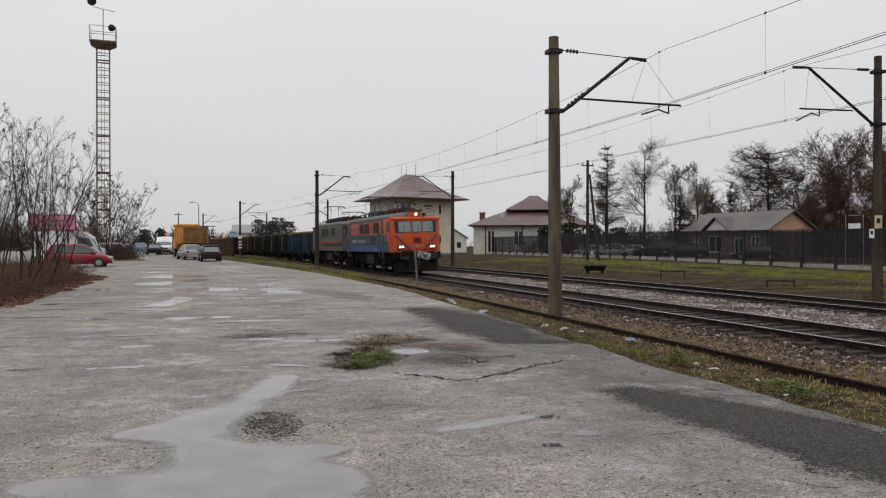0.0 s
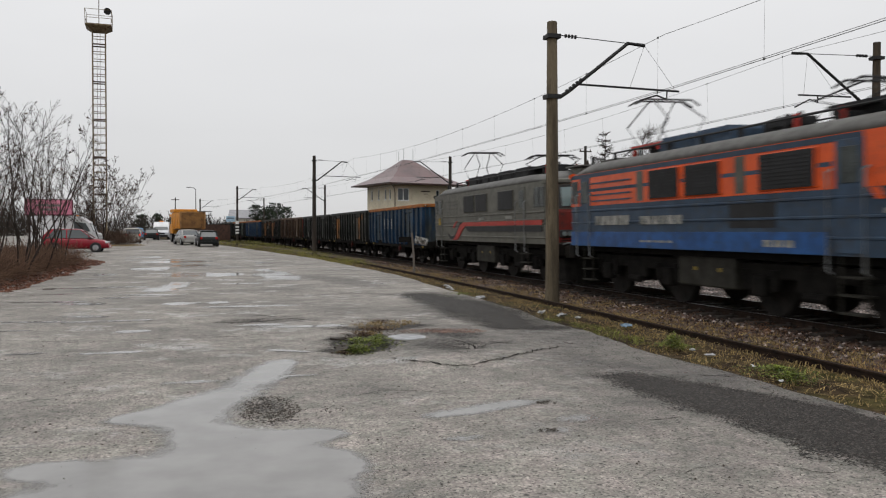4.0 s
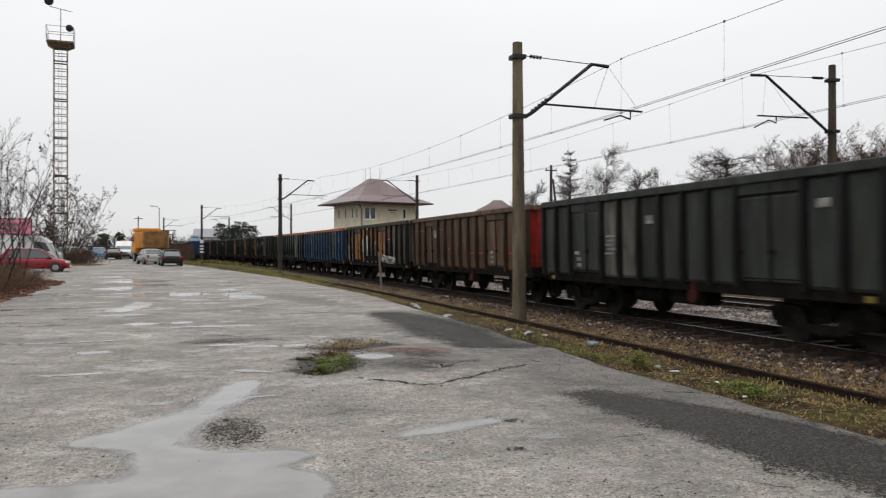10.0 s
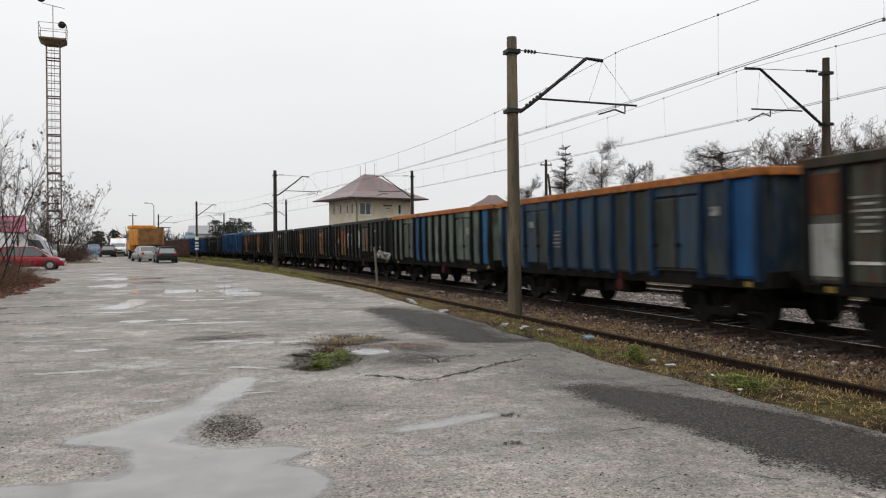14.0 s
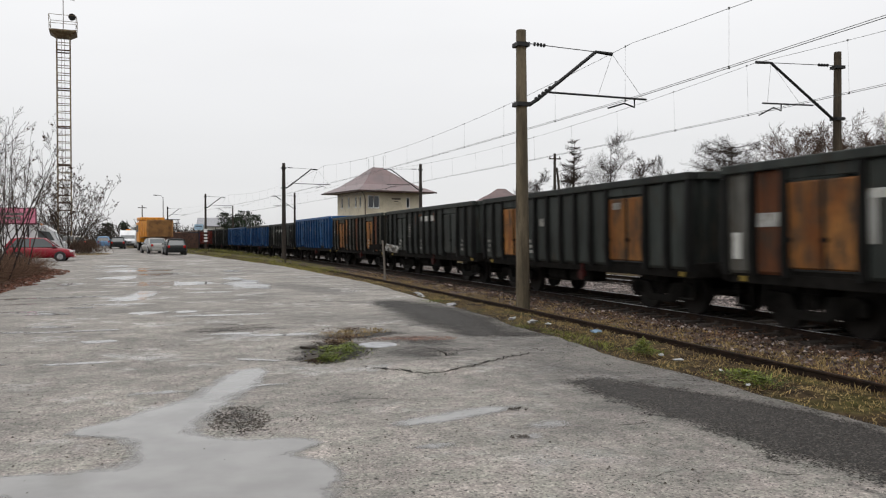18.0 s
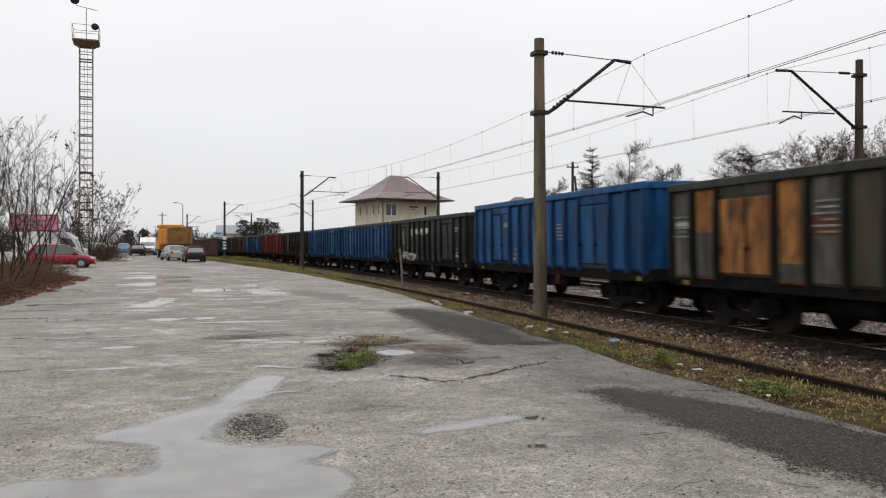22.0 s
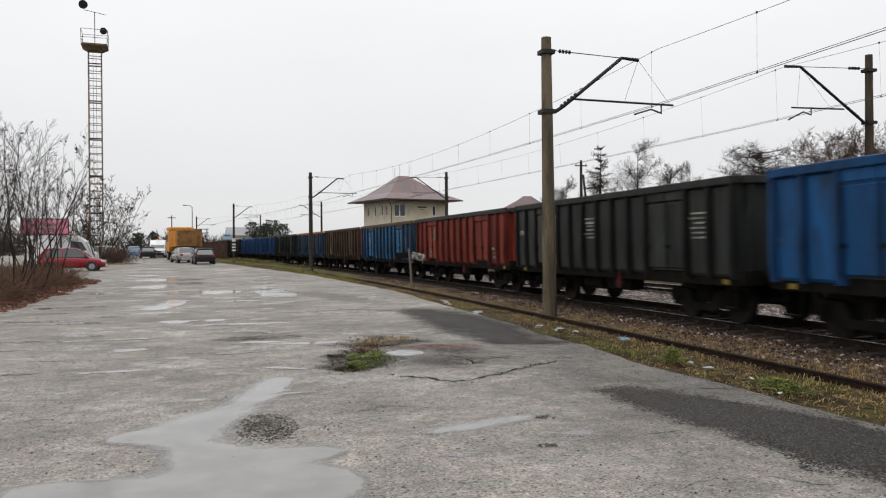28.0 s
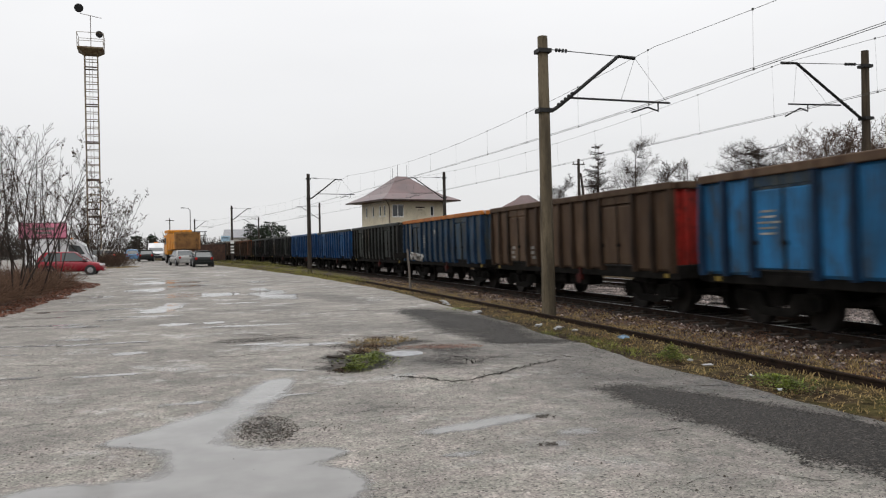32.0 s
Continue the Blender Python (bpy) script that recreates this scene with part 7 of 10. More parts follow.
C_RED = car_paint("red_car_paint", (0.21, 0.006, 0.016))
C_DARK = mat("anthracite_car_paint", (0.010, 0.012, 0.0115), (0.007, 0.009, 0.0085), 0.45, scale=1.5, bump=0.02, spec=0.14)
C_SILVER = car_paint("silver_car_paint", (0.27, 0.265, 0.25))
C_WHITE = car_paint("white_car_paint", (0.74, 0.75, 0.76))
C_BLUE = car_paint("light_blue_car_paint", (0.10, 0.22, 0.38))
C_PALE = car_paint("pale_silver_car_paint", (0.5, 0.5, 0.5))
C_BEIGE = car_paint("beige_silver_car_paint", (0.36, 0.34, 0.30))

car("red hatchback parked across the yard", C_RED, (-11.35, 60.0, rise(0, 60) + 0.005), -88, 4.2, 1.72, 1.62)
car("dark grey hatchback parked with its tail to the yard", C_DARK, (-3.25, 73.6, rise(0, 73.6) + 0.005), 8, 4.2, 1.75, 1.42)
car("silver saloon parked behind a dark hatchback", C_SILVER, (-5.35, 80.0, rise(0, 80) + 0.005), 16, 4.7, 1.8, 1.45, "sedan")
car("dark saloon waiting on the yard", C_DARK, (-11.2, 104.5, rise(0, 104.5) + 0.005), 6, 4.4, 1.8, 1.46)
car("light blue hatchback standing at the far end", C_BLUE, (-13.9, 113.0, rise(0, 113) + 0.005), 8, 3.9, 1.7, 1.5)
car("dark car half hidden behind bare shrubs", C_DARK, (-16.0, 50.0, rise(0, 50) + 0.005), -95, 4.3, 1.75, 1.45)
car("silver car behind the shrubs", C_SILVER, (-19.5, 56.5, rise(0, 56.5) + 0.005), -95, 4.3, 1.75, 1.45)
car("white car behind the shrubs", C_WHITE, (-20.6, 66.0, rise(0, 66) + 0.005), -95, 4.3, 1.75, 1.5)
# parked behind the dark fence
car("pale silver saloon parked behind the dark fence", C_PALE, (41.4, 84.9, 0.36), 62, 4.9, 1.85, 1.62, "sedan", group="cars behind the fence")
car("pale silver car at the end of the row behind the fence", C_PALE, (42.4, 94.0, 0.36), 62, 4.2, 1.75, 1.5, group="cars behind the fence")
car("white car parked behind the dark fence", C_WHITE, (45.5, 89.0, 0.36), 62, 4.2, 1.75, 1.5, group="cars behind the fence")
car("dark grey estate parked behind the fence", C_DARK, (45.0, 81.0, 0.36), 62, 5.2, 1.95, 1.95, "estate", group="cars behind the fence")
car("black estate parked behind the dark fence", C_DARK, (45.4, 75.6, 0.36), 60, 4.6, 1.8, 1.6, "estate", group="cars behind the fence")
car("dark car parked near the low house", C_DARK, (47.0, 66.0, 0.33), 58, 4.4, 1.78, 1.5, group="cars behind the fence")
MOVING_CAR = car("beige estate car driving off with lit tail lamps", C_BEIGE, (-11.5, 83.2, 0.45), -90, 4.1, 1.74, 1.55, "estate", True, group="")


def van(label, at, turn, L=5.4, W=2.0, H=2.45, name="van"):
    t = thing(name, label, "van", at, turn)
    hw, hl = W / 2, L / 2
    prof = [(-hl, 0.35), (-hl, H - 0.1), (-hl + 0.1, H), (0.35 * hl, H), (0.62 * hl, H - 0.55), (0.74 * hl, 1.2), (0.97 * hl, 0.98), (hl, 0.8), (hl, 0.35)]
    bm = bmesh.new()
    loft(bm, [[(x * k, y, z) for y, z in prof] for x, k in ((-hw, 1), (-hw * 0.97, 1), (hw * 0.97, 1), (hw, 1))][1:3])
    bmesh.ops.recalc_face_normals(bm, faces=bm.faces)
    part("body", bm, C_WHITE, t)
    bm = bmesh.new()
    loft(bm, [[(-hw * 0.86, 0.63 * hl + 0.03, H - 0.62), (hw * 0.86, 0.63 * hl + 0.03, H - 0.62), (hw * 0.86, 0.6 * hl, H - 0.64), (-hw * 0.86, 0.6 * hl, H - 0.64)],
              [(-hw * 0.9, 0.745 * hl + 0.03, 1.24), (hw * 0.9, 0.745 * hl + 0.03, 1.24), (hw * 0.9, 0.7 * hl, 1.22), (-hw * 0.9, 0.7 * hl, 1.22)]])
    bmesh.ops.recalc_face_normals(bm, faces=bm.faces)
    part("windscreen", bm, M_CARGLASS, t)
    for s in (-1, 1):
        bm = bmesh.new()
        loft(bm, [[(x, 0.2 * hl, 1.25), (x, 0.66 * hl, 1.25), (x, 0.52 * hl, H - 0.6), (x, 0.2 * hl, H - 0.5)] for x in (s * hw * 0.96, s * hw * 0.985)])
        bmesh.ops.recalc_face_normals(bm, faces=bm.faces)
        part("side_window", bm, M_CARGLASS, t)
        bm = bmesh.new()
        box(bm, s * hw * 0.72 - 0.16, s * hw * 0.72 + 0.16, hl - 0.08, hl + 0.02, 0.72, 0.92, 0.03)
        part("headlight", bm, M_HEAD, t)
        for yw in (0.62 * hl, -0.6 * hl):
            wheel(t, s * (hw - 0.12), yw, 0.34, 0.24)
    bm = bmesh.new()
    box(bm, -hw * 0.9, hw * 0.9, hl - 0.05, hl + 0.06, 0.3, 0.62, 0.03)
    part("front_bumper", bm, M_PLASTIC, t)
    bm = bmesh.new()
    box(bm, -0.5, 0.5, hl - 0.02, hl + 0.03, 0.68, 0.86, 0.02)
    part("grille", bm, M_PLASTIC, t)
    bm = bmesh.new()
    box(bm, -0.25, 0.25, 0.2 * hl, 0.2 * hl + 0.2, H, H + 0.14, 0.03)
    part("roof_beacon", bm, mat("amber_beacon", (0.75, 0.25, 0.02), None, 0.3, bump=0), t)
    return t


van("white van standing head-on with an amber roof beacon", (-10.3, 108.0, rise(0, 108) + 0.005), 182, 4.9, 1.9, 2.25)
van("tall white van behind the red hatchback", (-15.3, 77.5, rise(0, 77.5) + 0.005), -90, 5.9, 2.05, 2.6)


def dump_truck():
    """Orange tipper seen from behind its raised tailboard."""
    t = thing("dump_truck", "orange tipper lorry with a rusty high-sided body", "truck", (-6.1, 90.5, rise(0, 90.5) + 0.005), 14)
    M_TORANGE = mat("lorry_orange", (0.58, 0.24, 0.02), (0.45, 0.17, 0.015), 0.5, dirt=(0.12, 0.07, 0.03), dirt_amount=0.3)
    M_TBODY = mat("tipper_ochre", (0.27, 0.14, 0.05), (0.17, 0.085, 0.035), 0.7, scale=1.2, dirt=(0.10, 0.055, 0.03), dirt_amount=0.35)
    bm = bmesh.new()
    loft(bm, [[(-1.2, -3.4, 1.5), (1.2, -3.4, 1.5), (1.2, 1.2, 1.35), (-1.2, 1.2, 1.35)], [(-1.26, -3.7, 3.15), (1.26, -3.7, 3.15), (1.26, 1.3, 3.25), (-1.26, 1.3, 3.25)]])
    bmesh.ops.recalc_face_normals(bm, faces=bm.faces)
    b = part("tipper_body", bm, M_TBODY, t, "ochre steel tipper body")
    for s in (-1, 1):
        for y in (-3.0, -2.0, -1.0, 0.0, 1.0):
            bm = bmesh.new()
            box(bm, s * 1.25 - 0.06, s * 1.25 + 0.06, y - 0.06, y + 0.06, 1.45, 3.2)
            part("rib", bm, M_TORANGE, b)
        bm = bmesh.new()
        loft(bm, [[(s * 1.215, -3.4, 1.55), (s * 1.215, 1.2, 1.45), (s * 1.275, 1.3, 3.2), (s * 1.275, -3.65, 3.1)], [(s * 1.235, -3.4, 1.55), (s * 1.235, 1.2, 1.45), (s * 1.295, 1.3, 3.2), (s * 1.295, -3.65, 3.1)]])
        bmesh.ops.recalc_face_normals(bm, faces=bm.faces)
        part("side_plate", bm, M_TORANGE, b, "orange side plate")
    bm = bmesh.new()
    box(bm, -1.3, 1.3, -3.72, -3.58, 3.1, 3.25)
    box(bm, -1.3, -1.15, -3.72, -3.5, 1.5, 3.1)
    box(bm, 1.15, 1.3, -3.72, -3.5, 1.5, 3.1)
    part("tailboard_frame", bm, M_TBODY, b)
    bm = bmesh.new()
    box(bm, -1.22, 1.22, 1.55, 3.4, 0.9, 3.1, 0.12)
    c = part("cab", bm, M_TORANGE, t, "orange cab")
    bm = bmesh.new()
    box(bm, -1.24, 1.24, 2.2, 3.1, 2.0, 2.8, 0.03)
    part("cab_window", bm, M_CARGLASS, c)
    bm = bmesh.new()
    box(bm, -1.26, 1.26, 0.4, 2.9, 3.25, 3.6, 0.08)
    part("canopy", bm, M_TORANGE, b, "orange body canopy")
    bm = bmesh.new()
    for x in (-0.5, 0.38):
        box(bm, x, x + 0.12, -3.3, 3.3, 0.8, 1.1)
    box(bm, -1.15, 1.15, -3.45, -3.3, 0.75, 0.95)
    part("chassis", bm, M_PLASTIC, t)
    for y in (-2.6, -1.3, 2.5):
        for s in (-1, 1):
            wheel(t, s * 1.0, y, 0.5, 0.42)
    for s in (-1, 1):
        bm = bmesh.new()
        box(bm, s * 0.95 - 0.16, s * 0.95 + 0.16, -3.5, -3.44, 0.78, 0.9)
        part("tail_light", bm, M_TAIL, t)
        bm = bmesh.new()
        box(bm, s * 1.0 - 0.22, s * 1.0 + 0.22, -3.3, -3.28, 0.25, 0.75)
        part("mudflap", bm, M_PLASTIC, t)


dump_truck()

# ---- trees and shrubs ----
M_TWIG = mat("bare_twig", (0.055, 0.041, 0.034), (0.03, 0.023, 0.019), 0.9, island=True, spread=0.35, bump=0, spec=0.05)
M_FARTWIG = mat("far_bare_twig", (0.05, 0.042, 0.036), (0.032, 0.027, 0.023), 0.9, island=True, spread=0.35, bump=0, spec=0.05)
M_BRAMBLE = mat("bramble_cane", (0.16, 0.10, 0.068), (0.085, 0.05, 0.035), 0.85, island=True, spread=0.4, bump=0, spec=0.1)
M_TWIGRED = mat("russet_twig", (0.10, 0.066, 0.048), (0.058, 0.039, 0.03), 0.9, island=True, spread=0.35, bump=0, spec=0.05)
M_DRYLEAF = mat("withered_leaf", (0.075, 0.045, 0.03), (0.04, 0.025, 0.017), 0.8, island=True, spread=0.5, bump=0)
M_LITTER = mat("leaf_litter", (0.17, 0.07, 0.042), (0.08, 0.035, 0.022), 0.8, island=True, spread=0.55, bump=0)
M_EVERGREEN = mat("dark_evergreen", (0.028, 0.040, 0.022), (0.016, 0.024, 0.014), 0.85, island=True, spread=0.4, bump=0)
M_GRASS = mat("verge_grass", (0.17, 0.175, 0.04), (0.085, 0.09, 0.022), 0.7, island=True, spread=0.45, bump=0)
M_STRAW = mat("dry_straw", (0.32, 0.23, 0.095), (0.16, 0.112, 0.05), 0.8, island=True, spread=0.4, bump=0)


class Soup:
    """Collects many small faces and turns them into one mesh."""

    def __init__(self):
        self.v, self.f = [], []

    def stick(self, a, b, ra, rb, seg=3):
        d = (b - a)
        if d.length < 1e-5:
            return
        q = d.to_track_quat("Z", "Y")
        n = len(self.v)
        for p, r in ((a, ra), (b, rb)):
            for k in range(seg):
                an = 2 * math.pi * k / seg
                self.v.append(p + q @ Vector((r * math.cos(an), r * math.sin(an), 0)))
        for k in range(seg):
            j = (k + 1) % seg
            self.f.append((n + k, n + j, n + seg + j, n + seg + k))

    def tri(self, a, b, c):
        n = len(self.v)
        self.v += [a, b, c]
        self.f.append((n, n + 1, n + 2))

    def quad(self, a, b, c, d):
        n = len(self.v)
        self.v += [a, b, c, d]
        self.f.append((n, n + 1, n + 2, n + 3))

    def mesh(self, name, material):
        me = bpy.data.meshes.new(name)
        me.from_pydata([tuple(p) for p in self.v], [], self.f)
        me.materials.append(material)
        return me


def rand_dir(rg):
    while True:
        v = Vector((rg.uniform(-1, 1), rg.uniform(-1, 1), rg.uniform(-1, 1)))
        if 0.05 < v.length < 1:
            return v.normalized()


def grow(rg, limbs, twigs, a, d, length, r, level, top, wild=0.35, leaves=None, leaf_p=0.0, kids=(3, 5), min_r=0.012):
    """One branch in bent pieces, with its side branches."""
    n = 4 if level < 2 else 3 if level < 4 else 2
    p = a.copy()
    dirn = d.copy()
    for k in range(n):
        dirn = (dirn + rand_dir(rg) * wild * 0.32 + Vector((0, 0, 0.13))).normalized()
        q = p + dirn * (length / n)
        r0, r1 = r * (1 - 0.55 * k / n), r * (1 - 0.55 * (k + 1) / n)
        (limbs if level < 2 else twigs).stick(p, q, max(r0, min_r), max(r1, min_r), 6 if level == 0 else 4 if level == 1 else 3)
        if level < top and (k > 0 or level > 0):
            for _ in range(rg.randint(*kids) if level < 2 else rg.randint(1, 3)):
                side = rand_dir(rg)
                side = (side - dirn * side.dot(dirn))
                if side.length < 0.1:
                    continue
                nd = (dirn * rg.uniform(0.35, 0.85) + side.normalized() * rg.uniform(0.5, 0.9)).normalized()
                grow(rg, limbs, twigs, p + (q - p) * rg.random(), nd, length * rg.uniform(0.42, 0.66), max(r1 * 0.55, min_r), level + 1, top, wild, leaves, leaf_p, kids, min_r)
        if leaves is not None and level >= 2 and rg.random() < leaf_p:
            c = q + rand_dir(rg) * 0.1
            big = 1.0 if top == 4 or min_r > 0.012 else 0.5
            u, w = rand_dir(rg) * rg.uniform(0.06, 0.15) * big, rand_dir(rg) * rg.uniform(0.05, 0.11) * big
            leaves.quad(c - u, c + w, c + u, c - w)
        p = q


def tree(label, at, height, seed, spread=0.62, material=None, leaf_p=0.0, kids=(2, 4), fork=0.3, top=3, n_main=9, min_r=0.02, category="tree", group="bare trees", name="tree"):
    rg = random.Random(seed)
    t = thing(name, label, category, at, rg.uniform(0, 360), group)
    limbs, twigs, leaves = Soup(), Soup(), Soup()
    p = Vector((0, 0, -0.2))
    n = 8
    r0 = height * 0.012 + 0.05
    for k in range(n):
        f = k / n
        q = Vector((p.x + rg.uniform(-0.12, 0.12), p.y + rg.uniform(-0.12, 0.12), height * 0.86 * (k + 1) / n))
        limbs.stick(p, q, r0 * (1 - 0.85 * f), r0 * (1 - 0.85 * (k + 1) / n), 8)
        if f >= fork:
            for _ in range(max(1, round(n_main / (n * (1 - fork))))):
                a = rg.uniform(0, 2 * math.pi)
                d = Vector((math.cos(a), math.sin(a), rg.uniform(0.25, 1.1))).normalized()
                grow(rg, limbs, twigs, p + (q - p) * rg.random(), d, height * spread * 0.42 * (1.15 - 0.6 * f) * rg.uniform(0.7, 1.15), r0 * 0.4 * (1.1 - f), 1, top, 0.4, leaves if leaf_p else None, leaf_p, kids, min_r)
        p = q
    ob = new("trunk", limbs.mesh("trunk", M_BRANCH))
    ob.parent = t
    ob = new("crown", twigs.mesh("crown", material or M_TWIG))
    ob.parent = t
    if leaf_p:
        ob = new("leaves", leaves.mesh("leaves", M_DRYLEAF))
        ob.parent = t
    return t


def larch(label, at, h, seed, wide, layered=False):
    """Straight-stemmed larch: whorls of near-level branches with hanging twigs."""
    rg = random.Random(seed)
    t = thing("larch_tree", label, "tree", at, rg.uniform(0, 360), "bare trees")
    limbs, twigs = Soup(), Soup()
    limbs.stick(Vector((0, 0, -0.2)), Vector((0.1, 0.1, h * 0.6)), h * 0.014, h * 0.009, 8)
    limbs.stick(Vector((0.1, 0.1, h * 0.6)), Vector((0.0, 0.15, h)), h * 0.009, 0.02, 6)
    z = h * (0.5 if layered else 0.3)
    while z < h * 0.98:
        f = z / h
        reach = wide * (1.15 - f if not layered else 0.35 + 0.75 * math.sin(math.pi * min(1.0, (f - 0.3) * 1.25))) * rg.uniform(0.7, 1.15)
        for _ in range(rg.randint(3, 5)):
            a = rg.uniform(0, 6.283)
            d = Vector((math.cos(a), math.sin(a), rg.uniform(-0.12, 0.35)))
            p = Vector((0.05, 0.1, z + rg.uniform(-0.2, 0.2)))
            n = 6
            for k in range(n):
                d = (d + rand_dir(rg) * 0.22 + Vector((0, 0, 0.05))).normalized()
                q = p + d * reach / n
                limbs.stick(p, q, 0.055 * (1 - 0.8 * k / n), 0.055 * (1 - 0.8 * (k + 1) / n), 4)
                for _2 in range(6 if layered else 4):
                    side = rand_dir(rg)
                    side.z = side.z * 0.5 + 0.1
                    e = p + (q - p) * rg.random()
                    g = e + side.normalized() * reach * rg.uniform(0.14, 0.34)
                    twigs.stick(e, g, 0.014, 0.008, 3)
                    for _3 in range(3):
                        c = e + (g - e) * rg.random()
                        twigs.stick(c, c + (rand_dir(rg) + d * 0.5).normalized() * reach * 0.13, 0.010, 0.008, 3)
                p = q
        z += h * rg.uniform(0.035, 0.06)
    ob = new("trunk", limbs.mesh("trunk", M_BRANCH))
    ob.parent = t
    ob = new("crown", twigs.mesh("crown", M_TWIG))
    ob.parent = t


TREES = [
    # x, y, height, seed, spread, russet, leaf share, fineness
    (47.0, 110.4, 12.0, 12, 0.5, 0, 0.0, 4), (56.7, 105.8, 17.0, 13, 0.62, 0, 0.0, 4), (50.4, 86.4, 11.0, 14, 0.7, 0, 0.16, 3),
    (44.0, 108.0, 10.0, 26, 0.55, 0, 0.0, 4), (58.0, 92.0, 9.0, 27, 0.8, 1, 0.0, 3), (67.0, 95.0, 10.5, 28, 0.75, 1, 0.0, 4), (72.0, 84.0, 8.7, 29, 0.9, 1, 0.03, 4), (78.0, 84.0, 9.6, 30, 0.9, 1, 0.03, 4), (66.0, 82.0, 8.5, 33, 0.9, 1, 0.0, 4),
    (66.0, 106.0, 14.5, 15, 0.5, 0, 0.0, 4), (70.0, 104.0, 12.0, 16, 0.5, 0, 0.0, 4), (74.4, 87.7, 15.0, 18, 0.95, 1, 0.16, 4), (76.5, 77.0, 13.5, 41, 0.95, 1, 0.16, 4), (71.5, 75.5, 11.0, 42, 0.95, 1, 0.12, 4),
    (73.5, 80.0, 13.5, 19, 0.95, 1, 0.16, 4), (77.5, 92.0, 13.1, 20, 0.9, 1, 0.08, 4), (70.0, 90.0, 10.9, 21, 0.8, 1, 0.04, 4), (80.0, 78.0, 13.9, 22, 0.9, 1, 0.08, 4),
    (53.5, 112.0, 12.5, 23, 0.6, 0, 0.0, 4), (61.0, 98.0, 9.5, 24, 0.8, 1, 0.05, 3), (84.0, 70.0, 13.1, 25, 0.8, 1, 0.0, 3),
]
for x, y, h, sd, sp, russet, lp, fineness in TREES:
    tree("tall bare tree with russet leaves and twigs behind the fence" if russet else "tall bare winter tree behind the fence", (x, y, 0.2), h, sd, sp, M_TWIGRED if russet else M_TWIG, lp, kids=(2, 3) if fineness == 4 else (3, 4), top=fineness, min_r=0.014 if russet and x > 69 else 0.008 if fineness == 4 else 0.014)
larch("slim straight larch behind the fence", (49.8, 103.7, 0.2), 15.6, 11, 5.6)
larch("broad bare larch with level branches behind the fence", (62.1, 84.7, 0.2), 13.2, 17, 4.7, True)
larch("small bare larch behind the fence", (63.5, 99.0, 0.2), 9.0, 35, 3.4)
larch("small bare larch behind the fence", (59.8, 101.0, 0.2), 8.5, 36, 3.2)



def shoot(rg, limbs, twigs, leaves, p, d, length, r, level, thin=0.004, leafy=0.03, full=1.0):
    """One shoot that bends upright, with its side shoots."""
    n = (8, 5, 4, 3)[level]
    for q in range(n):
        d = (d + rand_dir(rg) * (0.12 if level == 0 else 0.2) + Vector((0, 0, 0.04 if level == 0 else 0.06))).normalized()
        e = p + d * length / n
        ra, rb = r * (1 - 0.82 * q / n), r * (1 - 0.82 * (q + 1) / n)
        (limbs if level == 0 else twigs).stick(p, e, max(ra, thin), max(rb, thin), 5 if level == 0 else 3)
        if level < 3 and q > (1 if level == 0 else 0):
            for _ in range(2 if rg.random() < (0.55, 0.3, 0.0)[level] * full else 1 if rg.random() < (0.95, 0.75, 0.5)[level] * full else 0):
                a = rg.uniform(0, 6.283)
                nd = (d + Vector((math.cos(a), math.sin(a), 0.05)) * rg.uniform(0.6, 1.15)).normalized()
                shoot(rg, limbs, twigs, leaves, p + (e - p) * rg.random(), nd, length * rg.uniform(0.24, 0.44) * (1.1 - 0.6 * q / n), max(ra * 0.45, thin), level + 1, thin, leafy, full)
        if level > 0 and rg.random() < leafy:
            for _ in range(rg.randint(1, 2)):
                c = e + rand_dir(rg) * 0.06
                u, w = rand_dir(rg) * rg.uniform(0.04, 0.07), rand_dir(rg) * rg.uniform(0.03, 0.045)
                leaves.quad(c - u, c + w, c + u, c - w)
        p = e


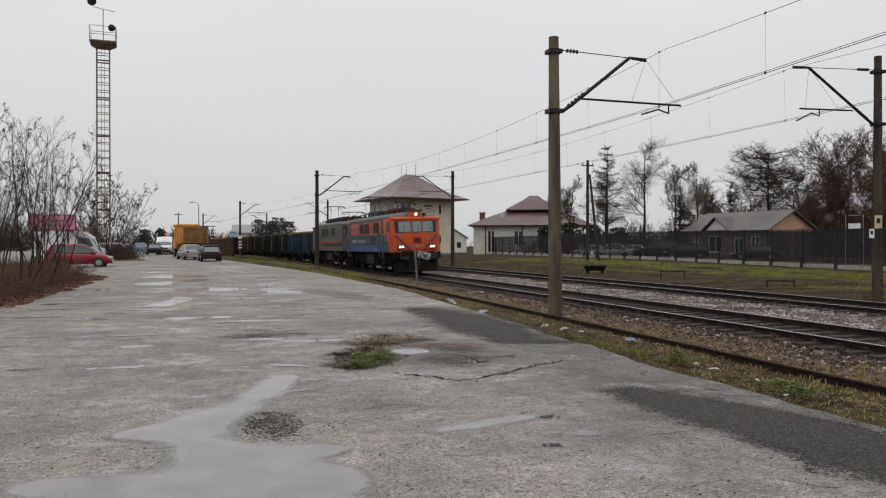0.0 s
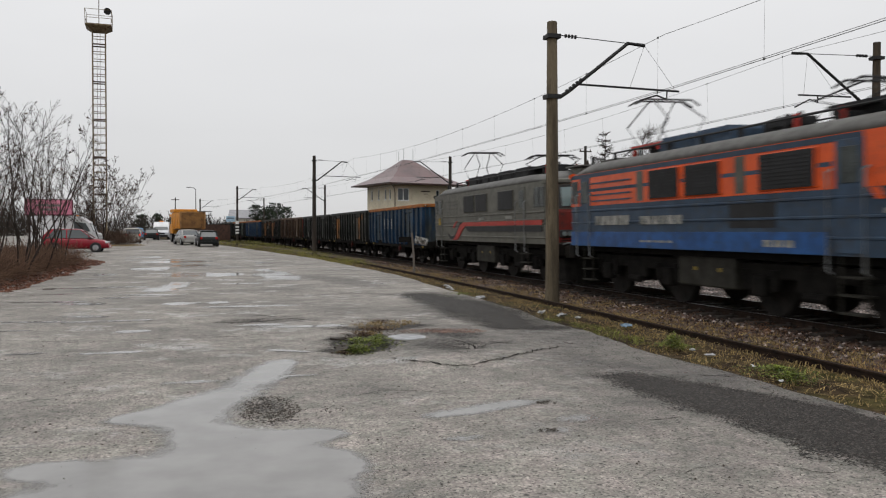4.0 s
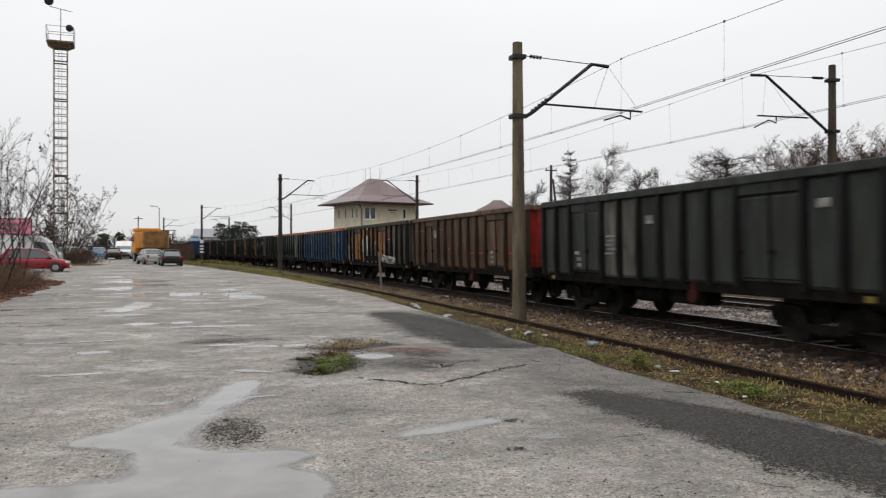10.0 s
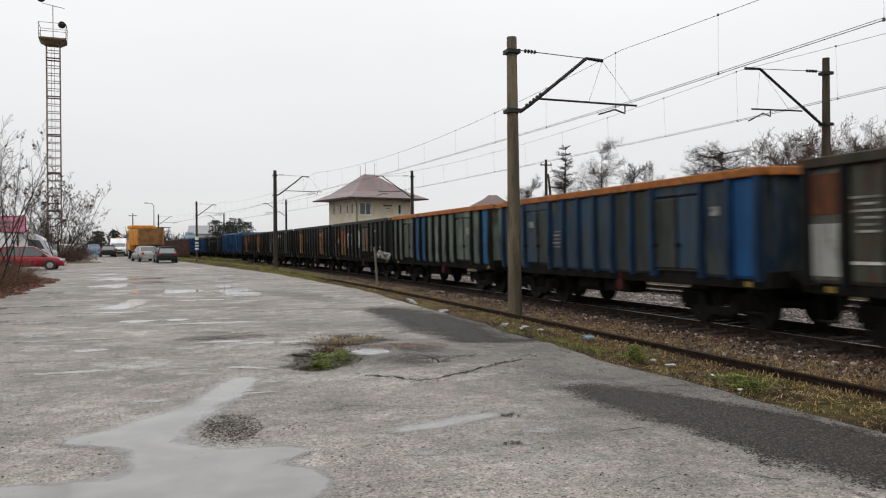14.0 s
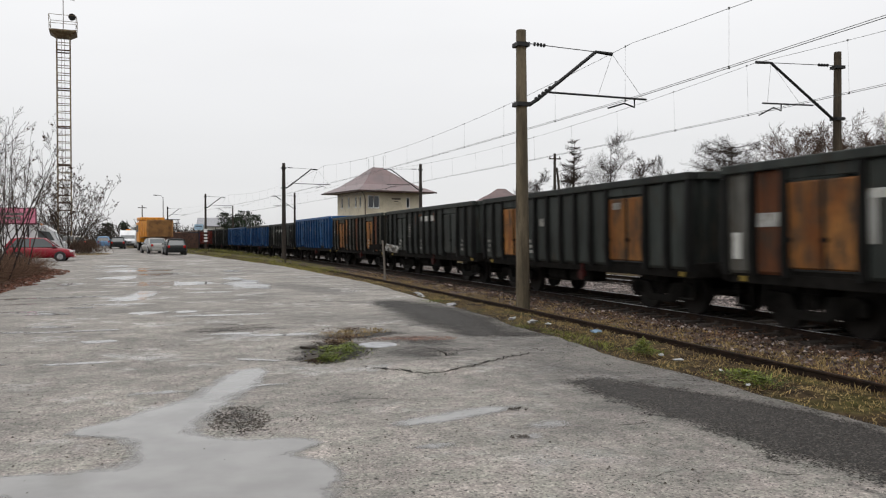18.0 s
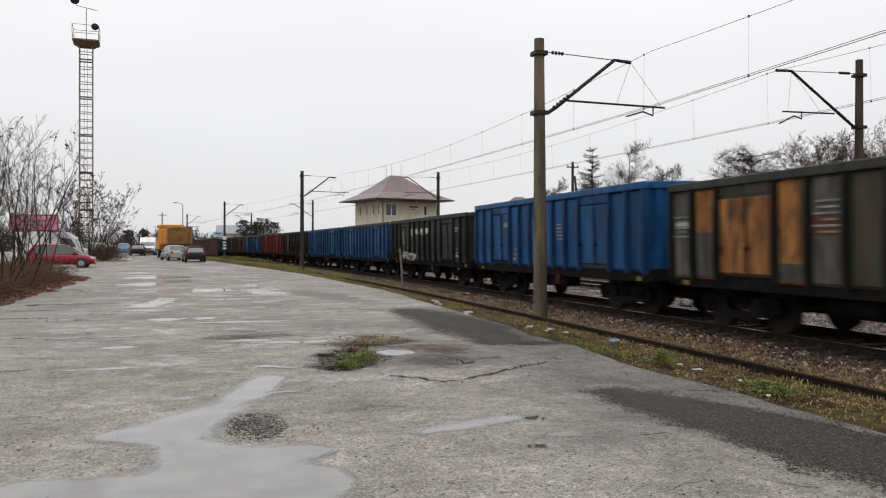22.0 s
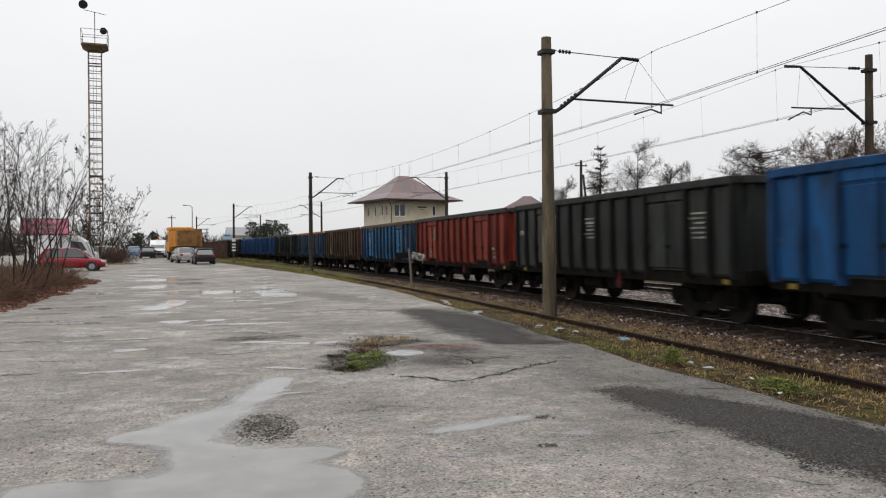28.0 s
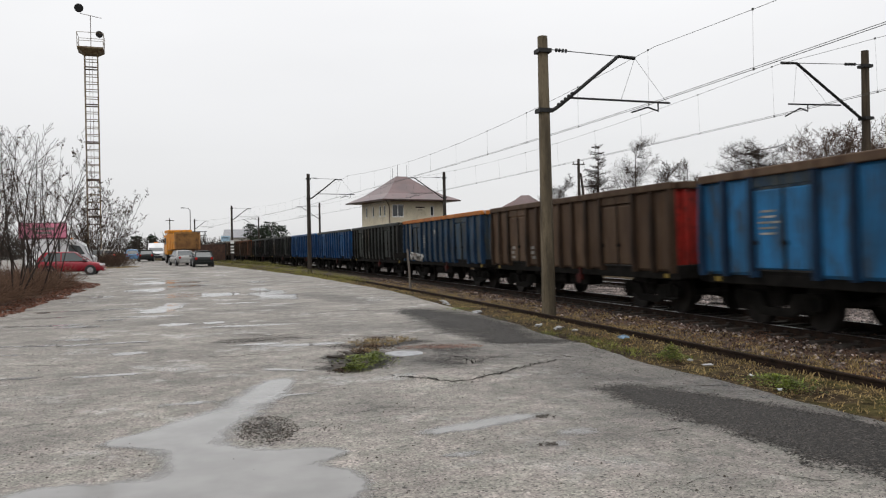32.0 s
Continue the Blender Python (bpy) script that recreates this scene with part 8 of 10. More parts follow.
def thicket():
    """Upright suckers at the yard's edge, with brambles and fallen leaves at their feet."""
    rg = random.Random(8)
    spots = [(-7.6, 27.0), (-8.3, 28.5), (-7.8, 30.5), (-8.8, 32.0), (-7.8, 34.0), (-8.6, 36.5), (-9.6, 29.5), (-9.8, 34.5), (-8.0, 38.5), (-9.0, 26.5), (-10.6, 31.5), (-8.4, 25.2), (-9.2, 40.5), (-10.4, 37.5)]

    for x, y in spots:
        limbs, twigs, leaves = Soup(), Soup(), Soup()
        t = thing("shrub", "bare upright shrub with a few dead leaves", "shrub", (x, y, rise(x, y) - 0.02), 0, "shrubs at the yard's edge")
        for _ in range(rg.randint(3, 5)):
            a = rg.uniform(0, 2 * math.pi)
            lean = rg.uniform(0.08, 0.32)
            shoot(rg, limbs, twigs, leaves, Vector((0.4 * math.cos(a) * rg.random(), 0.4 * math.sin(a) * rg.random(), 0)), Vector((lean * math.cos(a), lean * math.sin(a), 1)).normalized(),
                  rg.uniform(3.8, 6.8), rg.uniform(0.026, 0.042), 0, 0.0052, 0.04, 1.0)
        for nm, so, mm in (("trunk", limbs, M_BRANCH), ("crown", twigs, M_TWIG), ("foliage", leaves, M_DRYLEAF)):
            ob = new(nm, so.mesh(nm, mm))
            ob.parent = t
    br = Soup()
    for _ in range(11000):
        x, y = rg.gauss(-8.7, 1.1), 24.6 + 17 * rg.random() ** 1.3
        if x > -7.35 - 0.02 * (y - 25):
            continue
        p = Vector((x, y, rise(x, y)))
        d = rand_dir(rg)
        d.z = abs(d.z) + 0.5
        d.normalize()
        for q in range(3):
            e = p + d * rg.uniform(0.2, 0.58)
            br.stick(p, e, 0.006, 0.005, 3)
            d = (d + rand_dir(rg) * 0.6 - Vector((0, 0, 0.25))).normalized()
            p = e
    tagged(new("brambles", br.mesh("brambles", M_BRAMBLE)), "tangle of brown bramble canes under the shrubs", "brambles", kind="stuff")
    lf = Soup()
    for _ in range(13000):
        y = rg.uniform(24.2, 44)
        x = -6.6 - 0.03 * (y - 25) - abs(rg.gauss(0, 1.9)) + 0.45 * noise.noise((0, y * 0.6, 2)) + 0.25
        hump = 0.28 * min(1, max(0, (-6.7 - x) / 1.6))
        c = Vector((x, y, rise(x, y) + 0.012 + hump * rg.uniform(0.3, 1.0)))
        u = rand_dir(rg) * rg.uniform(0.03, 0.07)
        w = rand_dir(rg) * rg.uniform(0.025, 0.05)
        u.z *= 0.4
        w.z *= 0.4
        lf.quad(c - u, c + w, c + u, c - w)
    tagged(new("leaf_litter", lf.mesh("leaf_litter", M_LITTER)), "reddish fallen leaves heaped under the shrubs", "leaf litter", kind="stuff")
    bm = bmesh.new()
    rows = []
    for j in range(21):
        y = 24.3 + j
        w = 0.5 + 2.6 * math.sin(math.pi * min(1, (j + 0.6) / 21.5)) ** 0.5
        x0 = -6.85 - 0.03 * (y - 25) + 0.35 * noise.noise((0, y * 0.6, 2))
        rows.append([bm.verts.new((x0 - u * 4.2, y, rise(0, y) + 0.008 + (0.3 * math.sin(math.pi * min(1, u * 1.1)) if 0 < u else -0.03) * min(1, w / 2.5))) for u in (0, 0.12, 0.25, 0.4, 0.6, 0.8, 1.0)])
    for a, b in zip(rows, rows[1:]):
        for i in range(6):
            bm.faces.new((a[i + 1], a[i], b[i], b[i + 1]))
    bmesh.ops.recalc_face_normals(bm, faces=bm.faces)
    solo("soil_bank", bm, mat("leafy_soil", (0.06, 0.036, 0.024), (0.035, 0.024, 0.018), 0.9, scale=3, fine=25, bump=0.6), "low bank of leafy brown soil under the shrubs", "soil", kind="structure", smooth=True)


thicket()


def island_tree():
    """Many-stemmed bare tree that fans out beside the lattice tower."""
    rg = random.Random(31)
    t = thing("tree", "bare spreading tree with a few withered leaves beside the lattice tower", "tree", (-12.5, 77.0, rise(0, 77)), 0, "bare trees")
    limbs, twigs, leaves = Soup(), Soup(), Soup()
    for k in range(17):
        a = 0.7 * k + rg.uniform(-0.2, 0.2)
        lean = rg.uniform(0.1, 1.0)
        shoot(rg, limbs, twigs, leaves, Vector((0.25 * math.cos(a), 0.25 * math.sin(a), 0)), Vector((lean * math.cos(a), lean * math.sin(a), 1)).normalized(), rg.uniform(5.0, 7.8), rg.uniform(0.032, 0.052), 0, 0.0085, 0.3, 1.5)
    for nm, so, mm in (("trunk", limbs, M_BRANCH), ("crown", twigs, M_TWIG), ("leaves", leaves, M_DRYLEAF)):
        ob = new(nm, so.mesh(nm, mm))
        ob.parent = t


island_tree()


def blades(name, spots, material, label, seed, category="grass"):
    """Grass blades. spots: x, y, radius, count, height."""
    rg = random.Random(seed)
    s = Soup()
    for x, y, r, n, h, z in spots:
        for _ in range(n):
            a, q = rg.uniform(0, 6.283), r * math.sqrt(rg.random())
            p = Vector((x + q * math.cos(a), y + q * math.sin(a), z - 0.01))
            w = Vector((math.cos(a + 1.4), math.sin(a + 1.4), 0)) * rg.uniform(0.004, 0.009)
            d = Vector((rg.gauss(0, 0.45), rg.gauss(0, 0.45), 1)).normalized() * h * rg.uniform(0.5, 1.15)
            m = p + d * 0.55
            tip = p + d + Vector((d.x, d.y, -0.25 * h)) * 0.5
            s.quad(p - w, p + w, m + w * 0.7, m - w * 0.7)
            s.tri(m - w * 0.7, m + w * 0.7, tip)
    return tagged(new(name, s.mesh(name, material)), label, category, kind="stuff")


def herbs(name, spots, material, label, seed):
    """Low leafy weeds: short broad leaves on bent stalks. spots: x, y, half widths, count, height."""
    rg = random.Random(seed)
    s = Soup()
    for x, y, rx, ry, n, h in spots:
        for _ in range(n):
            a, q = rg.uniform(0, 6.283), min(1.7, abs(rg.gauss(0, 0.75)))
            px, py = x + rx * q * math.cos(a), y + ry * q * math.sin(a)
            base = yard_z(px, py) if x < 5 else 0.0
            c = Vector((px, py, base + h * max(0.1, 1 - 0.7 * q) * rg.random()))
            d = Vector((math.cos(a) + rg.gauss(0, 0.7), math.sin(a) + rg.gauss(0, 0.7), rg.uniform(0.1, 1.1))).normalized()
            w = d.cross(Vector((0, 0, 1))).normalized() * rg.uniform(0.006, 0.015)
            k = rg.uniform(0.025, 0.06)
            tip = c + d * k + Vector((0, 0, -0.25 * k))
            s.quad(c, c + d * k * 0.5 + w, tip, c + d * k * 0.5 - w)
    return tagged(new(name, s.mesh(name, material)), label, "weeds", kind="stuff")


def verge():
    rg = random.Random(21)
    green, straw = [], []
    for _ in range(2600):
        y = 3 + 60 * rg.random() ** 1.6
        lo = edge_off(y) + 0.05
        o = rg.uniform(lo, -3.0) if rg.random() < 0.75 else rg.uniform(-3.7, -2.6)
        x = track_x(y) + o
        g = noise.noise((x * 0.6, y * 0.35, 7))
        z = ground_z(o, y)
        far = 1 + y / 30
        if g > 0.44:
            green.append((x, y, 0.16 * far, int(26), 0.07 * rg.uniform(0.6, 1.5), z))
        else:
            straw.append((x, y, 0.22 * far, int(30 * rg.random() ** 2) + 4, 0.06 * rg.uniform(0.4, 1.6), z))
    for _ in range(700):
        y = 4 + 40 * rg.random() ** 1.5
        o = rg.uniform(-3.0, -1.6)
        straw.append((track_x(y) + o, y, 0.2, 14, 0.07, -0.13))
    blades("verge_grass", green, M_GRASS, "short green grass along the verge", 5)
    blades("verge_straw", straw, M_STRAW, "dry yellow grass along the verge", 6)
    lawn, bare, dead = [], [], []
    for _ in range(5200):
        y = 18 + 62 * rg.random() ** 1.3
        o = rg.uniform(9.6, 27)
        g = noise.noise((o * 0.22, y * 0.09, 3)) + 0.9 * noise.noise((o * 0.6, y * 0.25, 8)) + (o - 17.0) * 0.1
        if g > 0.0:
            lawn.append((track_x(y) + o, y, 0.5, 30, 0.09 * rg.uniform(0.4, 1.7), ground_z(o, y)))
        elif rg.random() < 0.3:
            bare.append((track_x(y) + o, y, 0.45, 10, 0.06, ground_z(o, y)))
        elif rg.random() < 0.5:
            dead.append((track_x(y) + o, y, 0.4, 22, 0.1 * rg.uniform(0.3, 2.0), ground_z(o, y)))
    blades("strip_grass", lawn, mat("strip_grass", (0.25, 0.27, 0.035), (0.13, 0.15, 0.022), 0.7, island=True, spread=0.45, bump=0), "yellow-green grass strip between the track and the fence", 9)
    blades("dry_grass", bare, M_STRAW, "sparse dry grass on bare soil beside the track", 10)
    blades("dead_tussock", dead, mat("dead_tussock", (0.075, 0.052, 0.032), (0.035, 0.026, 0.018), 0.85, island=True, spread=0.5, bump=0), "dark brown withered tussocks beside the far track", 12)
    edge = []
    for _ in range(800):
        y = 40 + 62 * rg.random()
        o = rg.uniform(edge_off(y) + 0.1, -3.2)
        edge.append((track_x(y) + o, y, 0.5, 14, 0.16 * rg.uniform(0.6, 1.4), max(ground_z(o, y), rise(0, y) - 0.06)))
    blades("far_verge_grass", edge, mat("far_verge_grass", (0.24, 0.225, 0.05), (0.14, 0.13, 0.032), 0.7, island=True, spread=0.45, bump=0), "yellow-green grass along the far edge of the yard", 11)
    fresh = mat("fresh_weed", (0.16, 0.19, 0.028), (0.05, 0.07, 0.016), 0.6, scale=7, island=True, spread=0.6, bump=0)
    herbs("weed_clump", [(1.58, 11.3, 0.2, 0.3, 520, 0.12), (1.92, 11.65, 0.2, 0.5, 620, 0.15), (1.66, 11.8, 0.24, 0.5, 420, 0.1)], fresh, "fresh green leafy weeds in a broken spot of the asphalt", 15)
    herbs("verge_weed", [(6.17, 10.5, 0.17, 0.25, 800, 0.24), (6.3, 8.3, 0.26, 0.35, 700, 0.1), (6.15, 7.9, 0.2, 0.25, 400, 0.1), (5.66, 20.6, 0.4, 0.6, 260, 0.08)], fresh, "fresh leafy weeds in the verge beside the rail", 18)
    herbs("dead_weed", [(1.85, 12.6, 0.22, 0.5, 420, 0.07), (2.15, 13.3, 0.36, 0.5, 520, 0.05), (2.45, 14.6, 0.5, 0.5, 420, 0.05), (1.35, 11.15, 0.14, 0.2, 160, 0.03)], mat("dead_weed", (0.085, 0.052, 0.032), (0.04, 0.026, 0.018), 0.8, island=True, spread=0.5, bump=0), "dead brown weeds round the manhole", 16)
    blades("dry_tuft", [(2.0, 12.9, 0.25, 120, 0.07, 0.03), (2.3, 14.0, 0.5, 260, 0.07, 0.02), (2.9, 14.4, 0.35, 120, 0.06, 0.02)], M_STRAW, "dry yellow tufts in the broken asphalt", 17, "weeds")


verge()


def lying_straw():
    """Flattened stalks and needles over the verge and the edge of the ballast."""
    rg = random.Random(77)
    tan, rust = Soup(), Soup()
    for _ in range(15000):
        y = 4 + 44 * rg.random() ** 1.6
        lo = edge_off(y) + 0.12
        o = rg.uniform(lo, -1.5) if rg.random() < 0.8 else rg.uniform(-1.5, -0.9)
        x = track_x(y) + o
        if noise.noise((x * 0.9, y * 0.5, 41)) < -0.12:
            continue
        z = max(ground_z(o, y), float(np.interp(o, [-2.9, -2.1, -1.5], [-0.2, -0.12, -0.11]))) + rg.uniform(0.012, 0.03)
        a, q = rg.uniform(0, 6.283), rg.uniform(0.04, 0.15)
        d = Vector((math.cos(a), math.sin(a), rg.uniform(-0.05, 0.22))) * q
        w = Vector((-math.sin(a), math.cos(a), 0)) * rg.uniform(0.003, 0.007)
        p = Vector((x, y, z))
        s = rust if noise.noise((x * 0.7, y * 0.4, 12)) + 0.35 * (o + 3.0) > rg.uniform(-0.4, 0.4) else tan
        s.quad(p - w, p + w, p + d + w * 0.4, p + d - w * 0.4)
    tagged(new("fallen_straw", tan.mesh("fallen_straw", M_STRAW)), "flattened pale straw lying along the verge", "grass", kind="stuff")
    tagged(new("fallen_stalks", rust.mesh("fallen_stalks", mat("rusty_stalk", (0.24, 0.105, 0.04), (0.13, 0.055, 0.024), 0.8, island=True, spread=0.5, bump=0))), "rust-brown dead stalks on the ballast edge", "grass", kind="stuff")


lying_straw()


def evergreen(label, at, h, w, seed, group="far evergreens"):
    """Dense dark crown of many small sprays."""
    rg = random.Random(seed)
    t = thing("evergreen_tree", label, "tree", at, 0, group)
    st, lv = Soup(), Soup()
    st.stick(Vector((0, 0, -0.2)), Vector((0, 0, h * 0.8)), 0.16, 0.05, 6)
    for _ in range(900):
        f = rg.random() ** 0.8
        a = rg.uniform(0, 6.283)
        r = w * math.sqrt(max(0.02, 1 - (1.6 * f - 0.75) ** 2)) * (0.75 + 0.5 * noise.noise((f * 4, a * 1.3, seed))) * rg.uniform(0.35, 1.1)
        if noise.noise((f * 6, a * 2, seed + 3)) < -0.12:
            continue
        c = Vector((r * math.cos(a), r * math.sin(a), h * (0.12 + 0.88 * f)))
        u, v = rand_dir(rg) * rg.uniform(0.12, 0.34), rand_dir(rg) * rg.uniform(0.1, 0.26)
        lv.quad(c - u, c + v, c + u, c - v)
        if rg.random() < 0.15:
            st.stick(Vector((0, 0, c.z * 0.85)), c, 0.03, 0.01, 3)
    o = new("trunk", st.mesh("trunk", M_BRANCH))
    o.parent = t
    o = new("crown", lv.mesh("crown", M_EVERGREEN))
    o.parent = t


for k, (x, y, h, w) in enumerate([(2.6, 186, 6.9, 2.4), (4.6, 189, 6.0, 2.5), (7.2, 187, 7.4, 2.8), (9.6, 190, 6.6, 2.5), (5.9, 193, 6.8, 2.6)]):
    evergreen("dark evergreen tree beyond the yard", (x, y, 0.8), h, w, 40 + k)
for k, (x, y, h, w) in enumerate([(-20.4, 172, 4.2, 1.7), (-17.6, 176, 4.6, 1.5), (-15.0, 180, 3.6, 1.9)]):
    evergreen("dark evergreen bush at the end of the yard", (x, y, 0.8), h, w, 60 + k)
for k, (x, y, h, w) in enumerate([(41.0, 104.5, 4.2, 1.9), (44.0, 103.5, 4.6, 2.1), (47.2, 103.0, 4.3, 2.2), (50.4, 101.5, 3.9, 2.0)]):
    evergreen("dark round bush behind the fence", (x, y, 0.3), h, w, 70 + k, "bushes behind the fence")


def far_woods():
    """Thin winter woods along the horizon, all round."""
    rg = random.Random(77)
    s = Soup()

    def scrub(x, y, h, n):
        base = Vector((x, y, 0.3))
        for _ in range(n):
            a = rg.uniform(0, 6.283)
            p = base + Vector((rg.gauss(0, h * 0.22), rg.gauss(0, h * 0.22), rg.random() * h * 0.35))
            d = Vector((0.5 * math.cos(a), 0.5 * math.sin(a), rg.uniform(0.5, 1.3))).normalized() * h * rg.uniform(0.15, 0.5)
            s.stick(p, p + d, 0.05, 0.02, 3)
            for _2 in range(4):
                c = p + d * rg.random()
                s.stick(c, c + (rand_dir(rg) + Vector((0, 0, 0.5))) * h * 0.12, 0.025, 0.015, 3)

    for _ in range(110):
        a = rg.uniform(-0.62, 0.98)
        d = rg.uniform(230, 420)
        x, y = d * math.sin(a), d * math.cos(a)
        if abs(x - track_x(y)) < 14:
            continue
        scrub(x, y, rg.uniform(5, 9.5) * d / 300, 46)
    for _ in range(60):
        a = rg.uniform(1.0, 5.6)
        d = rg.uniform(180, 300)
        scrub(d * math.sin(a), d * math.cos(a), rg.uniform(7, 12), 30)
    tagged(new("far_woods", s.mesh("far_woods", M_FARTWIG)), "hazy bare woods along the horizon", "woods", kind="stuff")


far_woods()


def hedge():
    """Dark scrub behind the parked cars and the lorry."""
    rg = random.Random(91)
    s = Soup()
    for _ in range(75):
        f = rg.random()
        x, y = -46 + 44 * f + rg.uniform(-3, 3), 150 + 18 * f + rg.uniform(-8, 14)
        h = rg.uniform(3.0, 7.0) * (1.25 if f < 0.35 else 0.9)
        for _2 in range(70):
            p = Vector((x + rg.gauss(0, 1.6), y + rg.gauss(0, 1.6), 0.5 + rg.random() * h * 0.6))
            d = Vector((rg.gauss(0, 0.45), rg.gauss(0, 0.45), rg.uniform(0.5, 1.2))).normalized() * h * rg.uniform(0.12, 0.4)
            s.stick(p, p + d, 0.05, 0.018, 3)
            q = p + d * rg.random()
            s.stick(q, q + rand_dir(rg) * h * 0.14, 0.03, 0.012, 3)
    tagged(new("hedge_scrub", s.mesh("hedge_scrub", M_FARTWIG)), "dark bare scrub behind the parked vehicles", "hedge", kind="stuff")


hedge()


def island():
    """Grassy island with a dark bush round the foot of the bare tree."""
    rg = random.Random(92)
    s = Soup()
    for _ in range(1500):
        x, y = rg.gauss(-11.2, 0.8), rg.gauss(77.5, 0.9)
        p = Vector((x, y, rise(x, y) + rg.random() * 0.9))
        d = Vector((rg.gauss(0, 0.5), rg.gauss(0, 0.5), rg.uniform(0.4, 1.2))).normalized() * rg.uniform(0.3, 0.9)
        s.stick(p, p + d, 0.012, 0.006, 3)
    tagged(new("bush", s.mesh("bush", M_TWIGRED)), "dense dark leafless bush on the grass island", "bush")
    spots = []
    for _ in range(150):
        a, q = rg.uniform(0, 6.283), math.sqrt(rg.random())
        x, y = -11.0 + 2.3 * q * math.cos(a), 76.3 + 2.6 * q * math.sin(a)
        spots.append((x, y, 0.5, 16, 0.16, rise(x, y)))
    blades("island_grass", spots, M_STRAW, "yellowed grass on the island beside the red car", 93)


island()



def understory():
    """Brown scrub and saplings under the trees behind the fence."""
    rg = random.Random(95)
    s = Soup()
    for _ in range(95):
        x = rg.uniform(44, 86)
        y = 116 - (x - 44) * 0.62 + rg.uniform(-5, 6)
        h = rg.uniform(2.5, 5.5) * (2.0 if x > 66 else 1.0)
        for _2 in range(60 if x < 66 else 110):
            p = Vector((x + rg.gauss(0, 1.1), y + rg.gauss(0, 1.1), 0.2 + rg.random() * h * 0.5))
            d = Vector((rg.gauss(0, 0.4), rg.gauss(0, 0.4), rg.uniform(0.5, 1.2))).normalized() * h * rg.uniform(0.15, 0.45)
            s.stick(p, p + d, 0.03, 0.012, 3)
            for _3 in range(2):
                q = p + d * rg.random()
                s.stick(q, q + rand_dir(rg) * h * 0.13, 0.018, 0.01, 3)
    for _ in range(34):
        x, y, h = rg.uniform(68, 84), rg.uniform(68, 84), rg.uniform(6, 11)
        for _2 in range(90):
            p = Vector((x + rg.gauss(0, 1.3), y + rg.gauss(0, 1.3), 0.2 + rg.random() * h * 0.6))
            d = Vector((rg.gauss(0, 0.4), rg.gauss(0, 0.4), rg.uniform(0.5, 1.2))).normalized() * h * rg.uniform(0.12, 0.35)
            s.stick(p, p + d, 0.028, 0.012, 3)
            for _3 in range(2):
                q = p + d * rg.random()
                s.stick(q, q + rand_dir(rg) * h * 0.1, 0.016, 0.01, 3)
    for _ in range(70):
        x = rg.uniform(52, 130)
        y = rg.uniform(118, 150) - (x - 52) * 0.35
        h = rg.uniform(5, 9)
        for _2 in range(60):
            p = Vector((x + rg.gauss(0, 1.6), y + rg.gauss(0, 1.6), 0.2 + rg.random() * h * 0.5))
            d = Vector((rg.gauss(0, 0.4), rg.gauss(0, 0.4), rg.uniform(0.5, 1.2))).normalized() * h * rg.uniform(0.15, 0.45)
            s.stick(p, p + d, 0.035, 0.014, 3)
            for _3 in range(2):
                q = p + d * rg.random()
                s.stick(q, q + rand_dir(rg) * h * 0.13, 0.02, 0.012, 3)
    tagged(new("scrub", s.mesh("scrub", M_TWIGRED)), "brown leafless scrub under the trees behind the fence", "scrub", kind="stuff")


understory()
# ---- lattice tower, poles, signs, small things ----
M_TOWERPALE = mat("pale_yellow_tower_paint", (0.25, 0.21, 0.12), (0.13, 0.10, 0.06), 0.6, dirt=RUST, dirt_amount=0.6)
M_TOWERRUST = mat("rusty_tower_steel", (0.085, 0.05, 0.034), (0.045, 0.03, 0.022), 0.75)
M_PINK = mat("pink_billboard", (0.66, 0.24, 0.33), (0.56, 0.19, 0.27), 0.5, scale=0.5, bump=0)
M_ZINC = mat("galvanised_steel", (0.22, 0.22, 0.22), (0.14, 0.14, 0.14), 0.5, 0.5)
M_WOODGREY = mat("grey_weathered_wood", (0.15, 0.13, 0.11), (0.08, 0.07, 0.06), 0.85, streak=0.2)
M_SIGNBLUE = mat("pale_blue_sign", (0.35, 0.5, 0.62), None, 0.5, bump=0)


